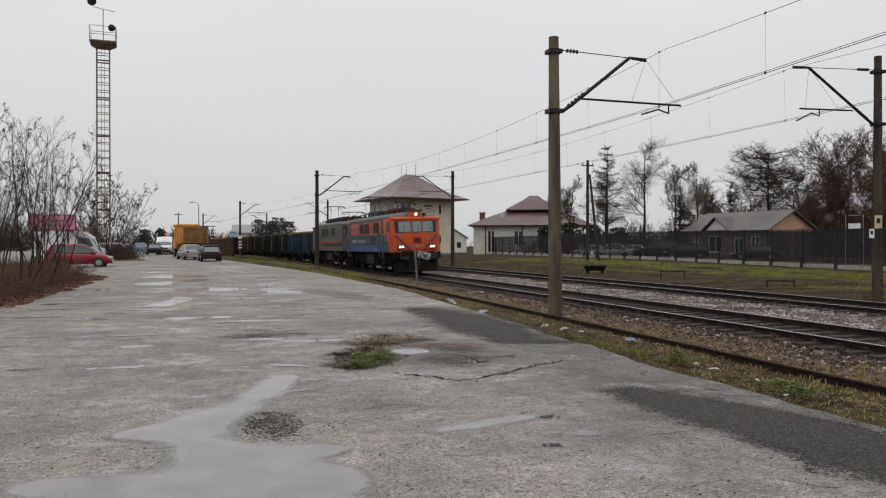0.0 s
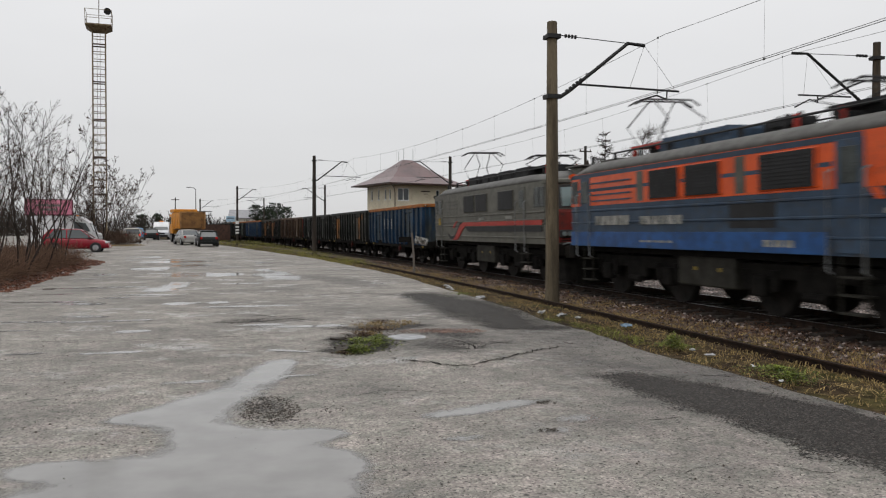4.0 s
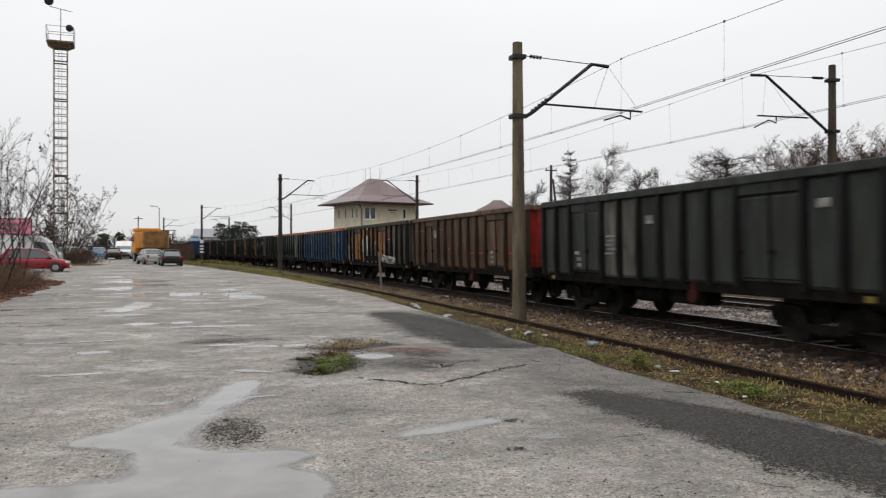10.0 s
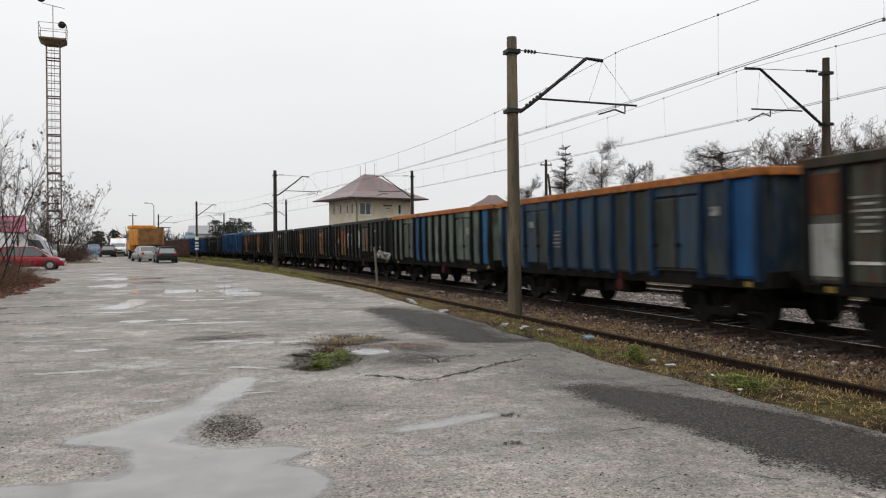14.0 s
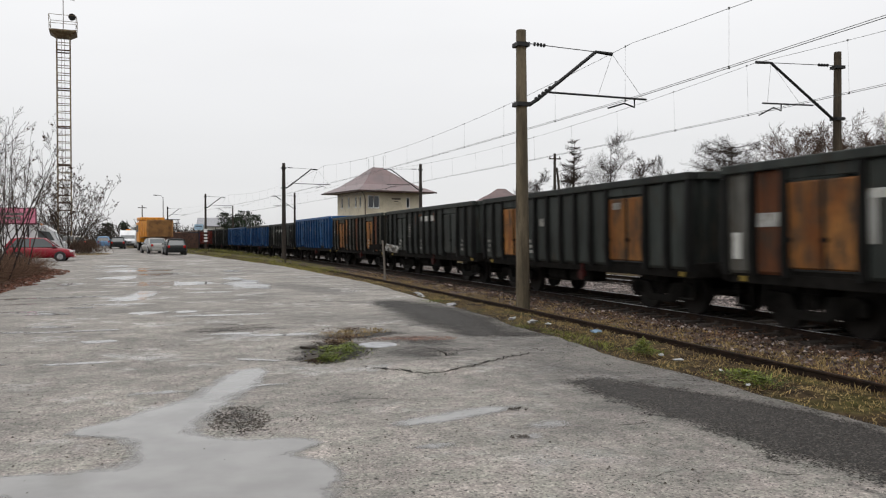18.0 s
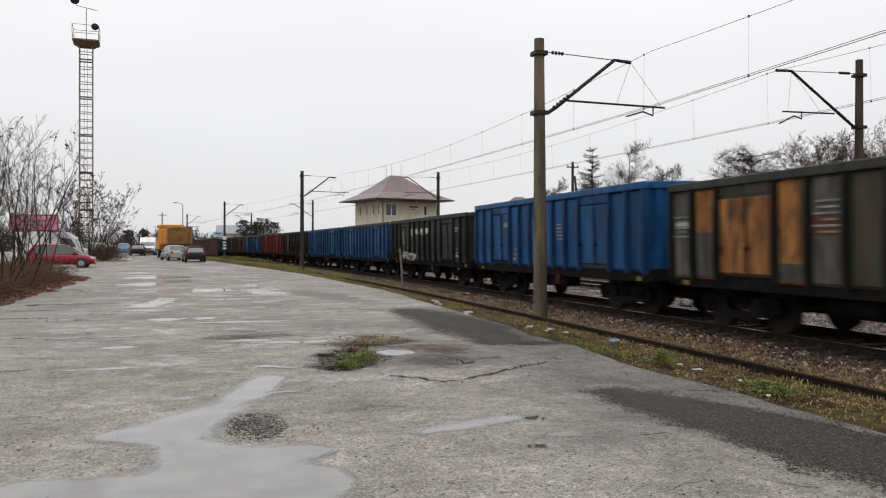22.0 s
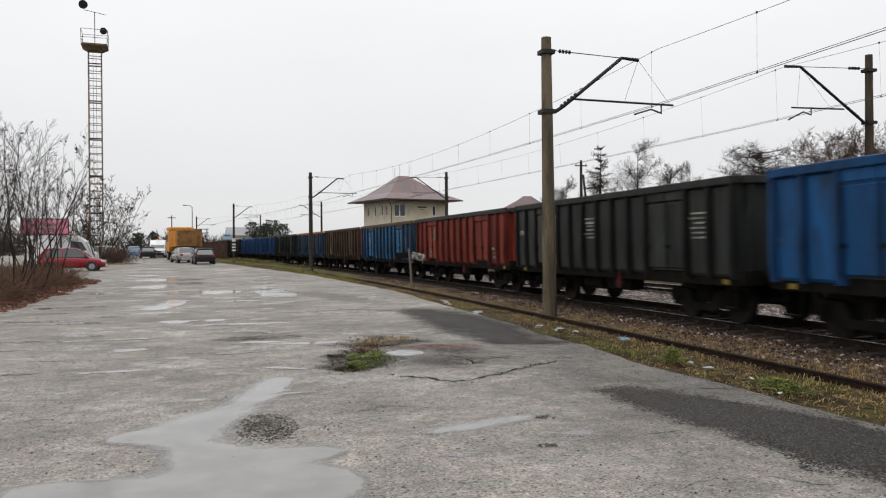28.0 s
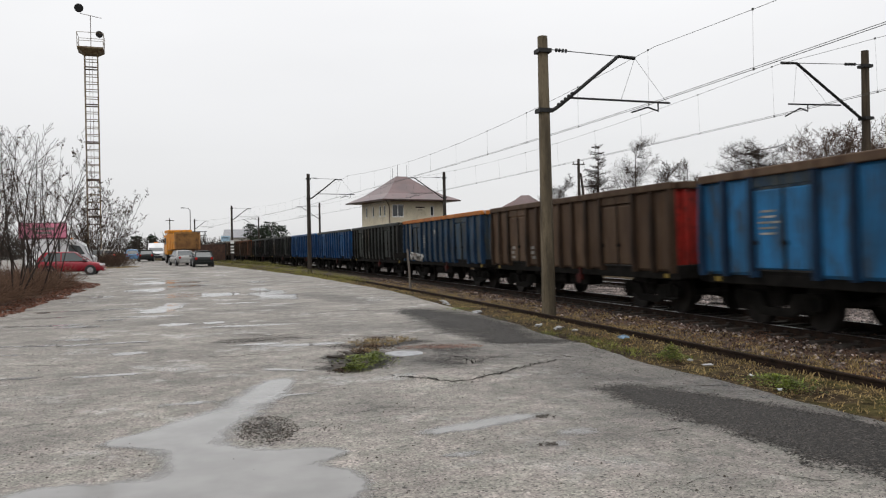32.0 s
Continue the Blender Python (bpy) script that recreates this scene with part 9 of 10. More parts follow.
def lattice_tower():
    b = rise(0, 120)
    t = thing("floodlight_tower", "tall slender lattice floodlight tower with a railed platform", "tower", (-20.2, 123.3, b), 6)
    w, top = 0.86, 30.2
    for sx in (-1, 1):
        for sy in (-1, 1):
            bm = bmesh.new()
            box(bm, sx * w - 0.05, sx * w + 0.05, sy * w - 0.05, sy * w + 0.05, -0.2, top)
            part("leg", bm, M_TOWERPALE, t)
    n = 27
    for k in range(n):
        z = 0.9 + k * (top - 1.2) / n
        dark = k % 5 == 0 or k < 7
        bm = bmesh.new()
        e = 0.09 if k % 5 == 0 else 0.045
        for s in (-1, 1):
            box(bm, -w + 0.05, w - 0.05, s * w - 0.04, s * w + 0.04, z - e, z + e)
            box(bm, s * w - 0.04, s * w + 0.04, -w + 0.05, w - 0.05, z - e, z + e)
        part("rung_frame", bm, M_TOWERRUST if dark else M_TOWERPALE, t)
    bm = bmesh.new()
    for x in (-0.2, 0.2):
        rod(bm, (x, -w - 0.06, 0), (x, -w - 0.06, top), 0.025, seg=5)
    part("ladder", bm, M_TOWERRUST, t)
    bm = bmesh.new()
    loft(bm, [[(sx * a, sy * a, z) for sx, sy in ((-1, -1), (1, -1), (1, 1), (-1, 1))] for a, z in ((0.95, top - 0.5), (1.75, top + 0.1), (1.75, top + 0.25))])
    p = part("platform", bm, M_TOWERPALE, t)
    for k, (sx, sy) in enumerate(((-1, -1), (1, -1), (1, 1), (-1, 1))):
        bm = bmesh.new()
        rod(bm, (sx * 1.7, sy * 1.7, top + 0.2), (sx * 1.75, sy * 1.75, top + 2.3), 0.04, seg=6)
        part("railing_post", bm, M_TOWERPALE, p)
        nx, ny = ((-1, -1), (1, -1), (1, 1), (-1, 1))[(k + 1) % 4]
        for z in (1.1, 2.3):
            bm = bmesh.new()
            rod(bm, (sx * 1.74, sy * 1.74, top + z), (nx * 1.74, ny * 1.74, top + z), 0.035, seg=6)
            part("railing", bm, M_TOWERPALE, p)
    bm = bmesh.new()
    rod(bm, (0, 0, top), (0, 0, top + 5.2), 0.05, seg=6)
    rod(bm, (-1.4, 0, top + 5.4), (1.5, 0, top + 4.9), 0.04, seg=6)
    part("lamp_bracket", bm, M_TOWERRUST, t)
    for x, z, rr in ((-1.5, top + 6.1, 0.62), (1.15, top + 2.5, 0.5)):
        bm = bmesh.new()
        rod(bm, (x, 0.25, z + 0.15), (x, -0.2, z), rr * 0.55, rr, 16)
        rod(bm, (x, -0.2, z), (x, -0.28, z - 0.02), rr, rr * 0.95, 16)
        part("floodlight", bm, M_IRON, t, "black round floodlight")


lattice_tower()


def pole_with_lamp():
    t = thing("utility_pole", "dark twin wooden utility pole with a lamp", "utility pole", (30.83, 68.37, 0.2), 0)
    bm = bmesh.new()
    rod(bm, (0, 0, -0.2), (0, 0, 9.5), 0.17, 0.12, 10)
    part("pole", bm, M_MASTDARK, t)
    bm = bmesh.new()
    rod(bm, (1.3, 0.3, -0.2), (0.25, 0.1, 8.2), 0.14, 0.1, 8)
    part("brace_pole", bm, M_MASTDARK, t)
    bm = bmesh.new()
    box(bm, -0.6, 0.6, -0.05, 0.05, 8.95, 9.06)
    for x in (-0.5, 0.5):
        rod(bm, (x, 0, 9.05), (x, 0, 9.25), 0.05, 0.03, 8)
    part("crossarm", bm, M_MASTDARK, t)
    bm = bmesh.new()
    tube(bm, [(0.1, 0, 7.7), (0.9, 0, 8.0), (1.3, 0, 8.3)], 0.035, 6)
    box(bm, 1.1, 1.9, -0.14, 0.14, 8.25, 8.45, 0.05, m=None)
    part("street_light", bm, M_ZINC, t)


pole_with_lamp()
bm = bmesh.new()
rod(bm, (0, 0, 0), (0, 0, 8.0), 0.1, 0.06, 8)
tube(bm, [(0, 0, 7.9), (-0.3, 0, 8.25), (-1.0, 0, 8.35)], 0.05, 6)
box(bm, -1.5, -0.9, -0.12, 0.12, 8.26, 8.4, 0.03)
sl = solo("street_lamp", bm, M_ZINC, "grey street lamp at the far end of the yard", "street lamp")
sl.matrix_basis = pose(-7.9, 139.8, rise(0, 139))
bm = bmesh.new()
rod(bm, (0, 0, 0), (0, 0, 7.0), 0.12, 0.08, 8)
box(bm, -0.7, 0.7, -0.05, 0.05, 6.5, 6.62)
up_ = solo("power_pole", bm, M_MASTDARK, "dark power pole beyond the lorry", "utility pole")
up_.matrix_basis = pose(-12.0, 150, rise(0, 150))


def billboard():
    t = thing("billboard", "pink billboard on steel legs behind the shrubs", "billboard", (-16.05, 73.3, rise(0, 73)), 8)
    bm = bmesh.new()
    box(bm, -1.75, 1.75, -0.05, 0.05, 2.75, 3.95)
    part("panel", bm, M_PINK, t)
    bm = bmesh.new()
    for a in ((-1.85, 1.85, 2.67, 2.75), (-1.85, 1.85, 3.95, 4.03)):
        box(bm, a[0], a[1], -0.07, 0.07, a[2], a[3])
    for x in (-1.85, 1.75):
        box(bm, x, x + 0.1, -0.07, 0.07, 2.75, 3.95)
    part("frame", bm, mat("dark_pink_frame", (0.12, 0.02, 0.04), None, 0.6), t)
    for x in (-1.2, 1.2):
        bm = bmesh.new()
        rod(bm, (x, 0.1, -0.1), (x, 0.1, 3.0), 0.07, seg=8)
        part("leg", bm, M_IRON, t)
    for z, w in ((3.5, 1.9), (3.15, 1.3)):
        bm = bmesh.new()
        box(bm, -w / 2, w / 2, -0.062, -0.052, z - 0.1, z + 0.1)
        part("lettering_bar", bm, M_WHITEMARK, t)


billboard()


def crooked_sign():
    t = thing("trackside_sign", "old leaning trackside sign post with peeling boards", "sign", (6.75, 31.8, 0.0), -4)
    bm = bmesh.new()
    tube(bm, [(0.03, 0, -0.1), (0.0, 0, 0.8), (-0.08, 0, 1.66)], 0.045, 8)
    part("post", bm, M_WOODGREY, t)
    m = Matrix.Translation((0.28, -0.06, 1.32)) @ Matrix.Rotation(radians(12), 4, "Y")
    bm = bmesh.new()
    box(bm, -0.25, 0.3, -0.015, 0.015, -0.13, 0.16, m=m)
    part("board", bm, mat("peeling_white_board", (0.6, 0.6, 0.57), (0.15, 0.13, 0.11), 0.7, scale=5, dirt=(0.05, 0.045, 0.04), dirt_amount=0.8), t, "peeling white board")
    bm = bmesh.new()
    box(bm, -0.62, -0.1, -0.05, -0.02, 1.28, 1.5)
    part("board", bm, M_UNDER, t, "blackened board")


crooked_sign()

# plates on the masts
for (x, y, z, w, h, mm, lab) in ((20.07, 21.72, 2.5, 0.22, 0.42, mat("yellowed_plate", (0.6, 0.5, 0.3), None, 0.6, bump=0), "small yellowed plate fixed to the mast"), (19.85, 21.76, 2.12, 0.15, 0.3, M_PLATE, "small white plate fixed to the mast")):
    bm = bmesh.new()
    box(bm, -w / 2, w / 2, -0.01, 0.01, -h / 2, h / 2)
    ob = solo("mast_plate", bm, mm, lab, "sign")
    ob.matrix_basis = pose(x, y, z, 0, 0, -38)
    bm = bmesh.new()
    box(bm, -w * 0.25, w * 0.25, -0.016, -0.012, -h * 0.1, h * 0.28)
    part("lettering_bar", bm, M_IRON, ob)
bm = bmesh.new()
box(bm, -0.55, 0.55, -0.02, 0.02, -0.35, 0.35)
ob = solo("station_sign", bm, M_SIGNBLUE, "pale blue sign on a distant mast", "sign")
ob.matrix_basis = pose(-1.7, 106.0, 3.3, 0, 0, 5)
bm = bmesh.new()
box(bm, -0.4, 0.4, -0.03, -0.022, 0.05, 0.15)
part("lettering_bar", bm, M_IRON, ob)
bm = bmesh.new()
rod(bm, (0, 0.06, -2.9), (0, 0.06, 0.3), 0.05, seg=8)
part("post", bm, M_IRON, ob)
# painted bands on the far mast
for k, z in enumerate((1.5, 1.9, 2.3, 2.9)):
    bm = bmesh.new()
    h = 0.1 if k < 3 else 0.22
    rod(bm, (0, 0, z - h), (0, 0, z + h), 0.235, 0.235, 12)
    ob = solo("painted_band", bm, M_WHITEFRAME, "white painted band round the far mast", "marking")
    ob.matrix_basis = pose(track_x(110.4) - 3.5, 110.4, 0)


def low_stand(at, turn, w=1.3, h=0.42):
    t = thing("low_stand", "low rusty steel stand beside the track", "stand", at, turn, "low stands in the grass")
    bm = bmesh.new()
    box(bm, -w / 2, w / 2, -0.18, 0.18, h - 0.06, h, 0.01)
    part("top", bm, M_STEEL, t)
    for sx in (-1, 1):
        for sy in (-0.14, 0.14):
            bm = bmesh.new()
            box(bm, sx * (w / 2 - 0.05) - 0.03, sx * (w / 2 - 0.05) + 0.03, sy - 0.03, sy + 0.03, -0.1, h - 0.06)
            part("leg", bm, M_STEEL, t)


low_stand((21.8, 37.6, 0.0), -30)
low_stand((21.9, 29.05, -0.03), -36, 1.15, 0.3)
bm = bmesh.new()
loft(bm, [[(-0.55, -0.3, 0.1), (0.55, -0.3, 0.1), (0.55, 0.3, 0.1), (-0.55, 0.3, 0.1)], [(-0.72, -0.36, 0.42), (0.72, -0.36, 0.42), (0.72, 0.36, 0.42), (-0.72, 0.36, 0.42)]])
for x in (-0.45, 0.45):
    box(bm, x - 0.08, x + 0.08, -0.25, 0.25, -0.05, 0.1)
bx = solo("cable_box", bm, M_UNDER, "black trackside cable box on short feet", "box")
bx.matrix_basis = pose(21.1, 45.7, 0.06, 0, 0, -24)
# notice board beyond the fence
nb = thing("notice_board", "small white board on two posts beyond the fence", "board", (47.5, 53.9, 0.1), -40)
bm = bmesh.new()
box(bm, -0.44, 0.44, -0.03, 0.03, 3.0, 3.42)
part("panel", bm, M_WHITEFRAME, nb)
for x in (-0.62, 0.62):
    bm = bmesh.new()
    rod(bm, (x, 0, -0.1), (x, 0, 4.1), 0.035, seg=6)
    part("post", bm, M_ZINC, nb)
bm = bmesh.new()
rod(bm, (-0.46, 0, 4.08), (0.46, 0, 4.08), 0.03, seg=6)
part("crossbar", bm, M_ZINC, nb)


# manhole in the broken asphalt
mh = thing("manhole_cover", "round pale concrete manhole cover in a raised ring", "manhole cover", (2.46, 12.1, yard_z(2.46, 12.1) - 0.03))
bm = bmesh.new()
rod(bm, (0, 0, -0.05), (0, 0, 0.035), 0.36, 0.35, 36)
part("ring", bm, M_CONCRETE, mh)
bm = bmesh.new()
rod(bm, (0, 0, 0.03), (0, 0, 0.045), 0.3, 0.295, 32)
part("lid", bm, mat("pale_wet_lid", (0.36, 0.37, 0.385), (0.2, 0.205, 0.21), 0.4, scale=7, fine=60, bump=0.4, dirt=(0.07, 0.06, 0.05), dirt_amount=0.25), mh)
# litter along the verge
rg = random.Random(3)
M_RAG = mat("white_plastic_litter", (0.42, 0.43, 0.44), (0.25, 0.25, 0.25), 0.5)
M_RAGBLUE = mat("blue_plastic_litter", (0.16, 0.24, 0.33), None, 0.5)
for x, y, r, mm in ((6.06, 23.3, 0.13, M_RAG), (5.95, 22.6, 0.09, M_RAG), (6.2, 24.2, 0.1, M_RAG), (6.26, 15.0, 0.13, M_RAG), (6.1, 15.7, 0.12, M_RAG), (6.45, 14.6, 0.08, M_RAG), (6.74, 13.16, 0.11, M_RAGBLUE), (6.27, 9.7, 0.07, M_RAG), (6.0, 7.85, 0.05, M_RAG),
                    (6.3, 8.8, 0.05, M_RAG), (5.9, 19.5, 0.14, M_RAG), (6.3, 10.2, 0.06, M_RAG)):
    bm = bmesh.new()
    r *= 0.66
    bmesh.ops.create_icosphere(bm, subdivisions=2, radius=r)
    for v in bm.verts:
        v.co = Vector((v.co.x * 1.4, v.co.y * 0.9, v.co.z * 0.4)) * (1 + 1.3 * noise.noise(v.co * 16 + Vector((x, y, 0))))
    ob = solo("litter", bm, mm, "crumpled plastic litter in the verge grass" if mm is M_RAG else "crumpled blue plastic litter beside the rail", "litter", group="litter along the verge")
    ob.matrix_basis = pose(x, y, 0.0 + r * 0.25, 0, 0, rg.uniform(0, 360))
# dug-out clods on the asphalt
M_CLOD = mat("dark_clod", (0.055, 0.046, 0.038), None, 0.85)
for x, y, r, n in ((0.22, 7.75, 0.3, 1150), (2.93, 7.36, 0.12, 40), (2.53, 6.33, 0.1, 46), (0.75, 7.6, 0.25, 40), (0.2, 16.3, 0.6, 60)):
    s = Soup()
    for _ in range(n):
        a, q = rg.uniform(0, 6.283), r * math.sqrt(rg.random())
        c = Vector((x + q * math.cos(a), y + q * math.sin(a) * (1.9 if n > 500 else 0.62), yard_z(x, y) + 0.006))
        if n > 500 and noise.noise((c.x * 9, c.y * 5, 3)) + 0.25 * (1 - abs(c.y - 7.45) * 2) < rg.uniform(-0.35, 0.2):
            continue
        k = rg.uniform(0.003, 0.011) * (1.2 if r < 0.2 else 1)
        v = [c + Vector((k * rg.uniform(0.6, 1.3) * dx, k * rg.uniform(0.6, 1.3) * dy, k * dz)) for dx, dy, dz in ((-1, 0, 0), (0, -1, 0), (1, 0, 0), (0, 1, 0), (0, 0, 0.9))]
        for i in range(4):
            s.tri(v[i], v[(i + 1) % 4], v[4])
    tagged(new("grit", s.mesh("grit", M_CLOD)), "dark loose grit lying on the wet asphalt", "grit", kind="stuff")

# broken slabs of asphalt lying beside the weeds
for k in range(16):
    x, y = 1.45 + rg.uniform(-0.16, 0.3), 12.1 + rg.uniform(-0.7, 1.1)
    bm = bmesh.new()
    box(bm, -rg.uniform(0.05, 0.13), rg.uniform(0.05, 0.13), -rg.uniform(0.04, 0.1), rg.uniform(0.04, 0.1), -0.012, 0.02, 0.008)
    for v in bm.verts:
        v.co += 0.03 * Vector((noise.noise(v.co * 14 + Vector((k, 0, 0))), noise.noise(v.co * 14 + Vector((0, k, 0))), 0.3 * noise.noise(v.co * 9)))
    ob = solo("asphalt_chunk", bm, M_CLOD, "dark broken slab of asphalt beside the weeds", "rubble", group="broken asphalt slabs")
    ob.matrix_basis = pose(x, y, yard_z(x, y) + 0.012, rg.uniform(-12, 12), rg.uniform(-12, 12), rg.uniform(0, 360))
# reddish gravel spilt beside the manhole
gravel = Soup()
for _ in range(900):
    a, q = rg.uniform(0, 6.283), rg.random() ** 0.7
    x, y = 3.25 + 0.75 * q * math.cos(a), 12.95 + 0.5 * q * math.sin(a)
    c, k = Vector((x, y, yard_z(x, y) + 0.002)), rg.uniform(0.006, 0.016)
    v = [c + Vector((k * rg.uniform(0.6, 1.3) * dx, k * rg.uniform(0.6, 1.3) * dy, k * dz)) for dx, dy, dz in ((-1, 0, 0), (0, -1, 0), (1, 0, 0), (0, 1, 0), (0, 0, 0.9))]
    for i in range(4):
        gravel.tri(v[i], v[(i + 1) % 4], v[4])
tagged(new("gravel", gravel.mesh("gravel", mat("reddish_gravel", (0.19, 0.12, 0.095), (0.09, 0.06, 0.05), 0.75, island=True, spread=0.5, bump=0))), "reddish gravel spilt on the asphalt beside the manhole", "gravel", kind="stuff")

# loose crumbs of stone over the open-grained asphalt
crumbs = Soup()
for _ in range(8200):
    y = 3.6 + 13 * rg.random() ** 1.7
    x = rg.uniform(-3.5, 5.4) if rg.random() < 0.6 else track_x(y) + edge_off(y) - 1.6 * rg.random() ** 2
    c = Vector((x, y, yard_z(x, y) + 0.002))
    k = rg.uniform(0.003, 0.0085) * (1 if rg.random() < 0.93 else 1.9)
    v = [c + Vector((k * rg.uniform(0.6, 1.3) * dx, k * rg.uniform(0.6, 1.3) * dy, k * dz)) for dx, dy, dz in ((-1, 0, 0), (0, -1, 0), (1, 0, 0), (0, 1, 0), (0, 0, 0.8))]
    for i in range(4):
        crumbs.tri(v[i], v[(i + 1) % 4], v[4])
tagged(new("grit", crumbs.mesh("grit", M_CLOD)), "dark loose crumbs scattered over the asphalt", "grit", kind="stuff")

# puddles
puddle([(0.48, 10.45, 0.26, 0.3, 0), (0.28, 9.8, 0.3, 0.5, -12), (0.0, 9.0, 0.32, 0.5, -18), (-0.28, 8.2, 0.34, 0.4, -10), (-0.72, 7.65, 0.3, 0.3, 5), (-1.0, 7.62, 0.24, 0.2, 0), (-0.4, 7.3, 0.36, 0.42, 0), (0.1, 6.65, 0.45, 0.3, 0), (0.55, 6.68, 0.28, 0.17, 0),
        (-0.3, 6.4, 0.4, 0.45, 0), (0.3, 6.0, 0.36, 0.4, 0), (0.62, 5.85, 0.28, 0.3, 0), (0.4, 5.3, 0.4, 0.35, 0), (0.2, 4.7, 0.4, 0.4, 0), (-0.3, 5.6, 0.5, 0.4, 0), (-1.05, 6.0, 0.42, 0.26, 0), (-1.4, 6.12, 0.26, 0.2, 0), (-0.58, 8.0, 0.22, 0.22, 0), (-1.0, 5.3, 0.6, 0.4, 0), (-0.2, 4.9, 0.5, 0.4, 0), (-1.8, 5.2, 0.5, 0.3, 0)], 0.045, 1.0)
puddle([(1.85, 7.12, 0.3, 0.13, 12), (2.3, 7.32, 0.36, 0.17, 12), (2.75, 7.46, 0.28, 0.15, 10)], 0.03, 2.0, 0.75)
puddle([(2.95, 6.68, 0.24, 0.14, 10), (2.6, 6.32, 0.2, 0.1, 5)], 0.03, 3.0, 0.7)
puddle([(0.75, 11.35, 0.5, 0.1, -30), (0.66, 9.45, 0.3, 0.07, 0)], 0.03, 21.0, 1.3)
puddle([(-0.6, 9.3, 0.3, 0.12, 0)], 0.03, 22.0, 1.0)
puddle([(1.72, 6.26, 0.27, 0.1, 0)], 0.03, 4.0, 0.9)
puddle([(0.72, 35.0, 0.42, 1.0, 0), (1.1, 32.0, 0.6, 1.8, -10), (1.55, 29.3, 0.6, 1.6, 0)], 0.09, 5.0, 3.0)
puddle([(-2.4, 24.2, 0.5, 1.1, 0), (-2.0, 26.5, 0.4, 1.2, 0)], 0.09, 7.0, 3.0)
puddle([(-1.9, 31.7, 1.0, 1.2, 0), (-0.9, 32.0, 0.9, 0.9, 0)], 0.1, 8.0, 3.0)
puddle([(-3.9, 36.9, 0.8, 1.5, 0)], 0.1, 9.0, 3.0)
puddle([(-4.2, 43.5, 1.1, 1.3, 0), (-2.8, 44.0, 1.2, 0.8, 0)], 0.12, 10.0, 3.0)
puddle([(-1.9, 14.3, 0.3, 0.2, 0)], 0.05, 11.0, 3.0)
puddle([(-1.75, 11.85, 0.55, 0.12, 0)], 0.05, 12.0, 3.0)
puddle([(-1.5, 19.5, 0.35, 0.5, 0), (-0.6, 19.6, 0.3, 0.3, 0)], 0.06, 13.0, 3.0)
puddle([(-3.6, 19.9, 0.5, 0.35, 0)], 0.06, 14.0, 3.0)
puddle([(-4.1, 14.8, 0.7, 0.13, 0)], 0.05, 15.0, 3.0)
puddle([(-2.2, 16.0, 1.1, 0.15, 4)], 0.05, 16.0, 3.0)
puddle([(-2.5, 39.5, 0.9, 1.2, 0)], 0.12, 17.0, 3.0)
puddle([(-5.2, 32.6, 0.45, 0.8, 0), (-5.5, 25.2, 0.28, 0.4, 0)], 0.09, 23.0, 3.0)
puddle([(-3.0, 12.0, 0.26, 0.08, 0), (-3.9, 16.2, 0.55, 0.12, -8)], 0.04, 24.0, 3.0)
puddle([(-5.5, 50.0, 1.2, 0.9, 0)], 0.14, 18.0, 3.0)
puddle([(0.9, 42.0, 0.5, 1.0, 0)], 0.12, 19.0, 3.0)
puddle([(-4.8, 12.2, 0.5, 0.09, 0)], 0.04, 20.0, 3.0)


# thin films of rain over the worn surface
rp = random.Random(61)
for k in range(13):
    y = 10.5 + 40 * rp.random() ** 1.3
    x = rp.uniform(-0.16, 0.06) * y + rp.uniform(-2.5, 1.5)
    w = rp.uniform(0.25, 0.75) * (1 + y / 50)
    puddle([(x, y, w, rp.uniform(0.05, 0.12) * (1 + y / 14), rp.uniform(-6, 10)), (x + w * rp.uniform(0.5, 1.1), y + rp.uniform(-0.2, 0.3), w * 0.6, 0.06 * (1 + y / 14), rp.uniform(-6, 10))], 0.04 + y * 0.0022, 70.0 + k, rp.uniform(0.6, 1.7))
# dark earth round the weeds, laid on as a patch
puddle([(1.65, 11.35, 0.42, 0.3, 0), (1.75, 12.2, 0.5, 0.5, 0), (2.4, 13.9, 0.7, 0.35, 5)], 0.06, 37.0, 1.6, True)
# dark strips of newer asphalt, then smaller dark patches
puddle([(4.45, 8.35, 0.26, 0.4, 25), (4.42, 7.75, 0.34, 0.45, 20), (4.8, 7.5, 0.3, 0.5, 0), (4.55, 7.0, 0.4, 0.45, 0), (5.0, 6.8, 0.36, 0.5, 0), (4.75, 6.2, 0.42, 0.45, 0), (5.2, 6.1, 0.36, 0.5, 0), (4.85, 5.5, 0.42, 0.45, 0), (5.3, 5.3, 0.38, 0.5, 0), (4.95, 4.8, 0.45, 0.5, 0), (5.2, 4.0, 0.55, 0.6, 0), (5.3, 3.0, 0.6, 0.7, 0)], 0.05, 31.0, 1.0, True)
puddle([(4.6, 20.6, 0.5, 1.0, 0), (4.9, 19.0, 0.7, 1.2, 0), (5.0, 17.2, 0.75, 1.2, 0), (4.9, 15.6, 0.7, 1.1, 0), (4.8, 14.2, 0.6, 0.6, 0), (4.6, 13.4, 0.4, 0.35, 0), (5.35, 13.2, 0.35, 0.3, 0)], 0.08, 32.0, 0.9, True)
puddle([(0.21, 7.8, 0.24, 0.5, 0)], 0.04, 33.0, 0.42, True)
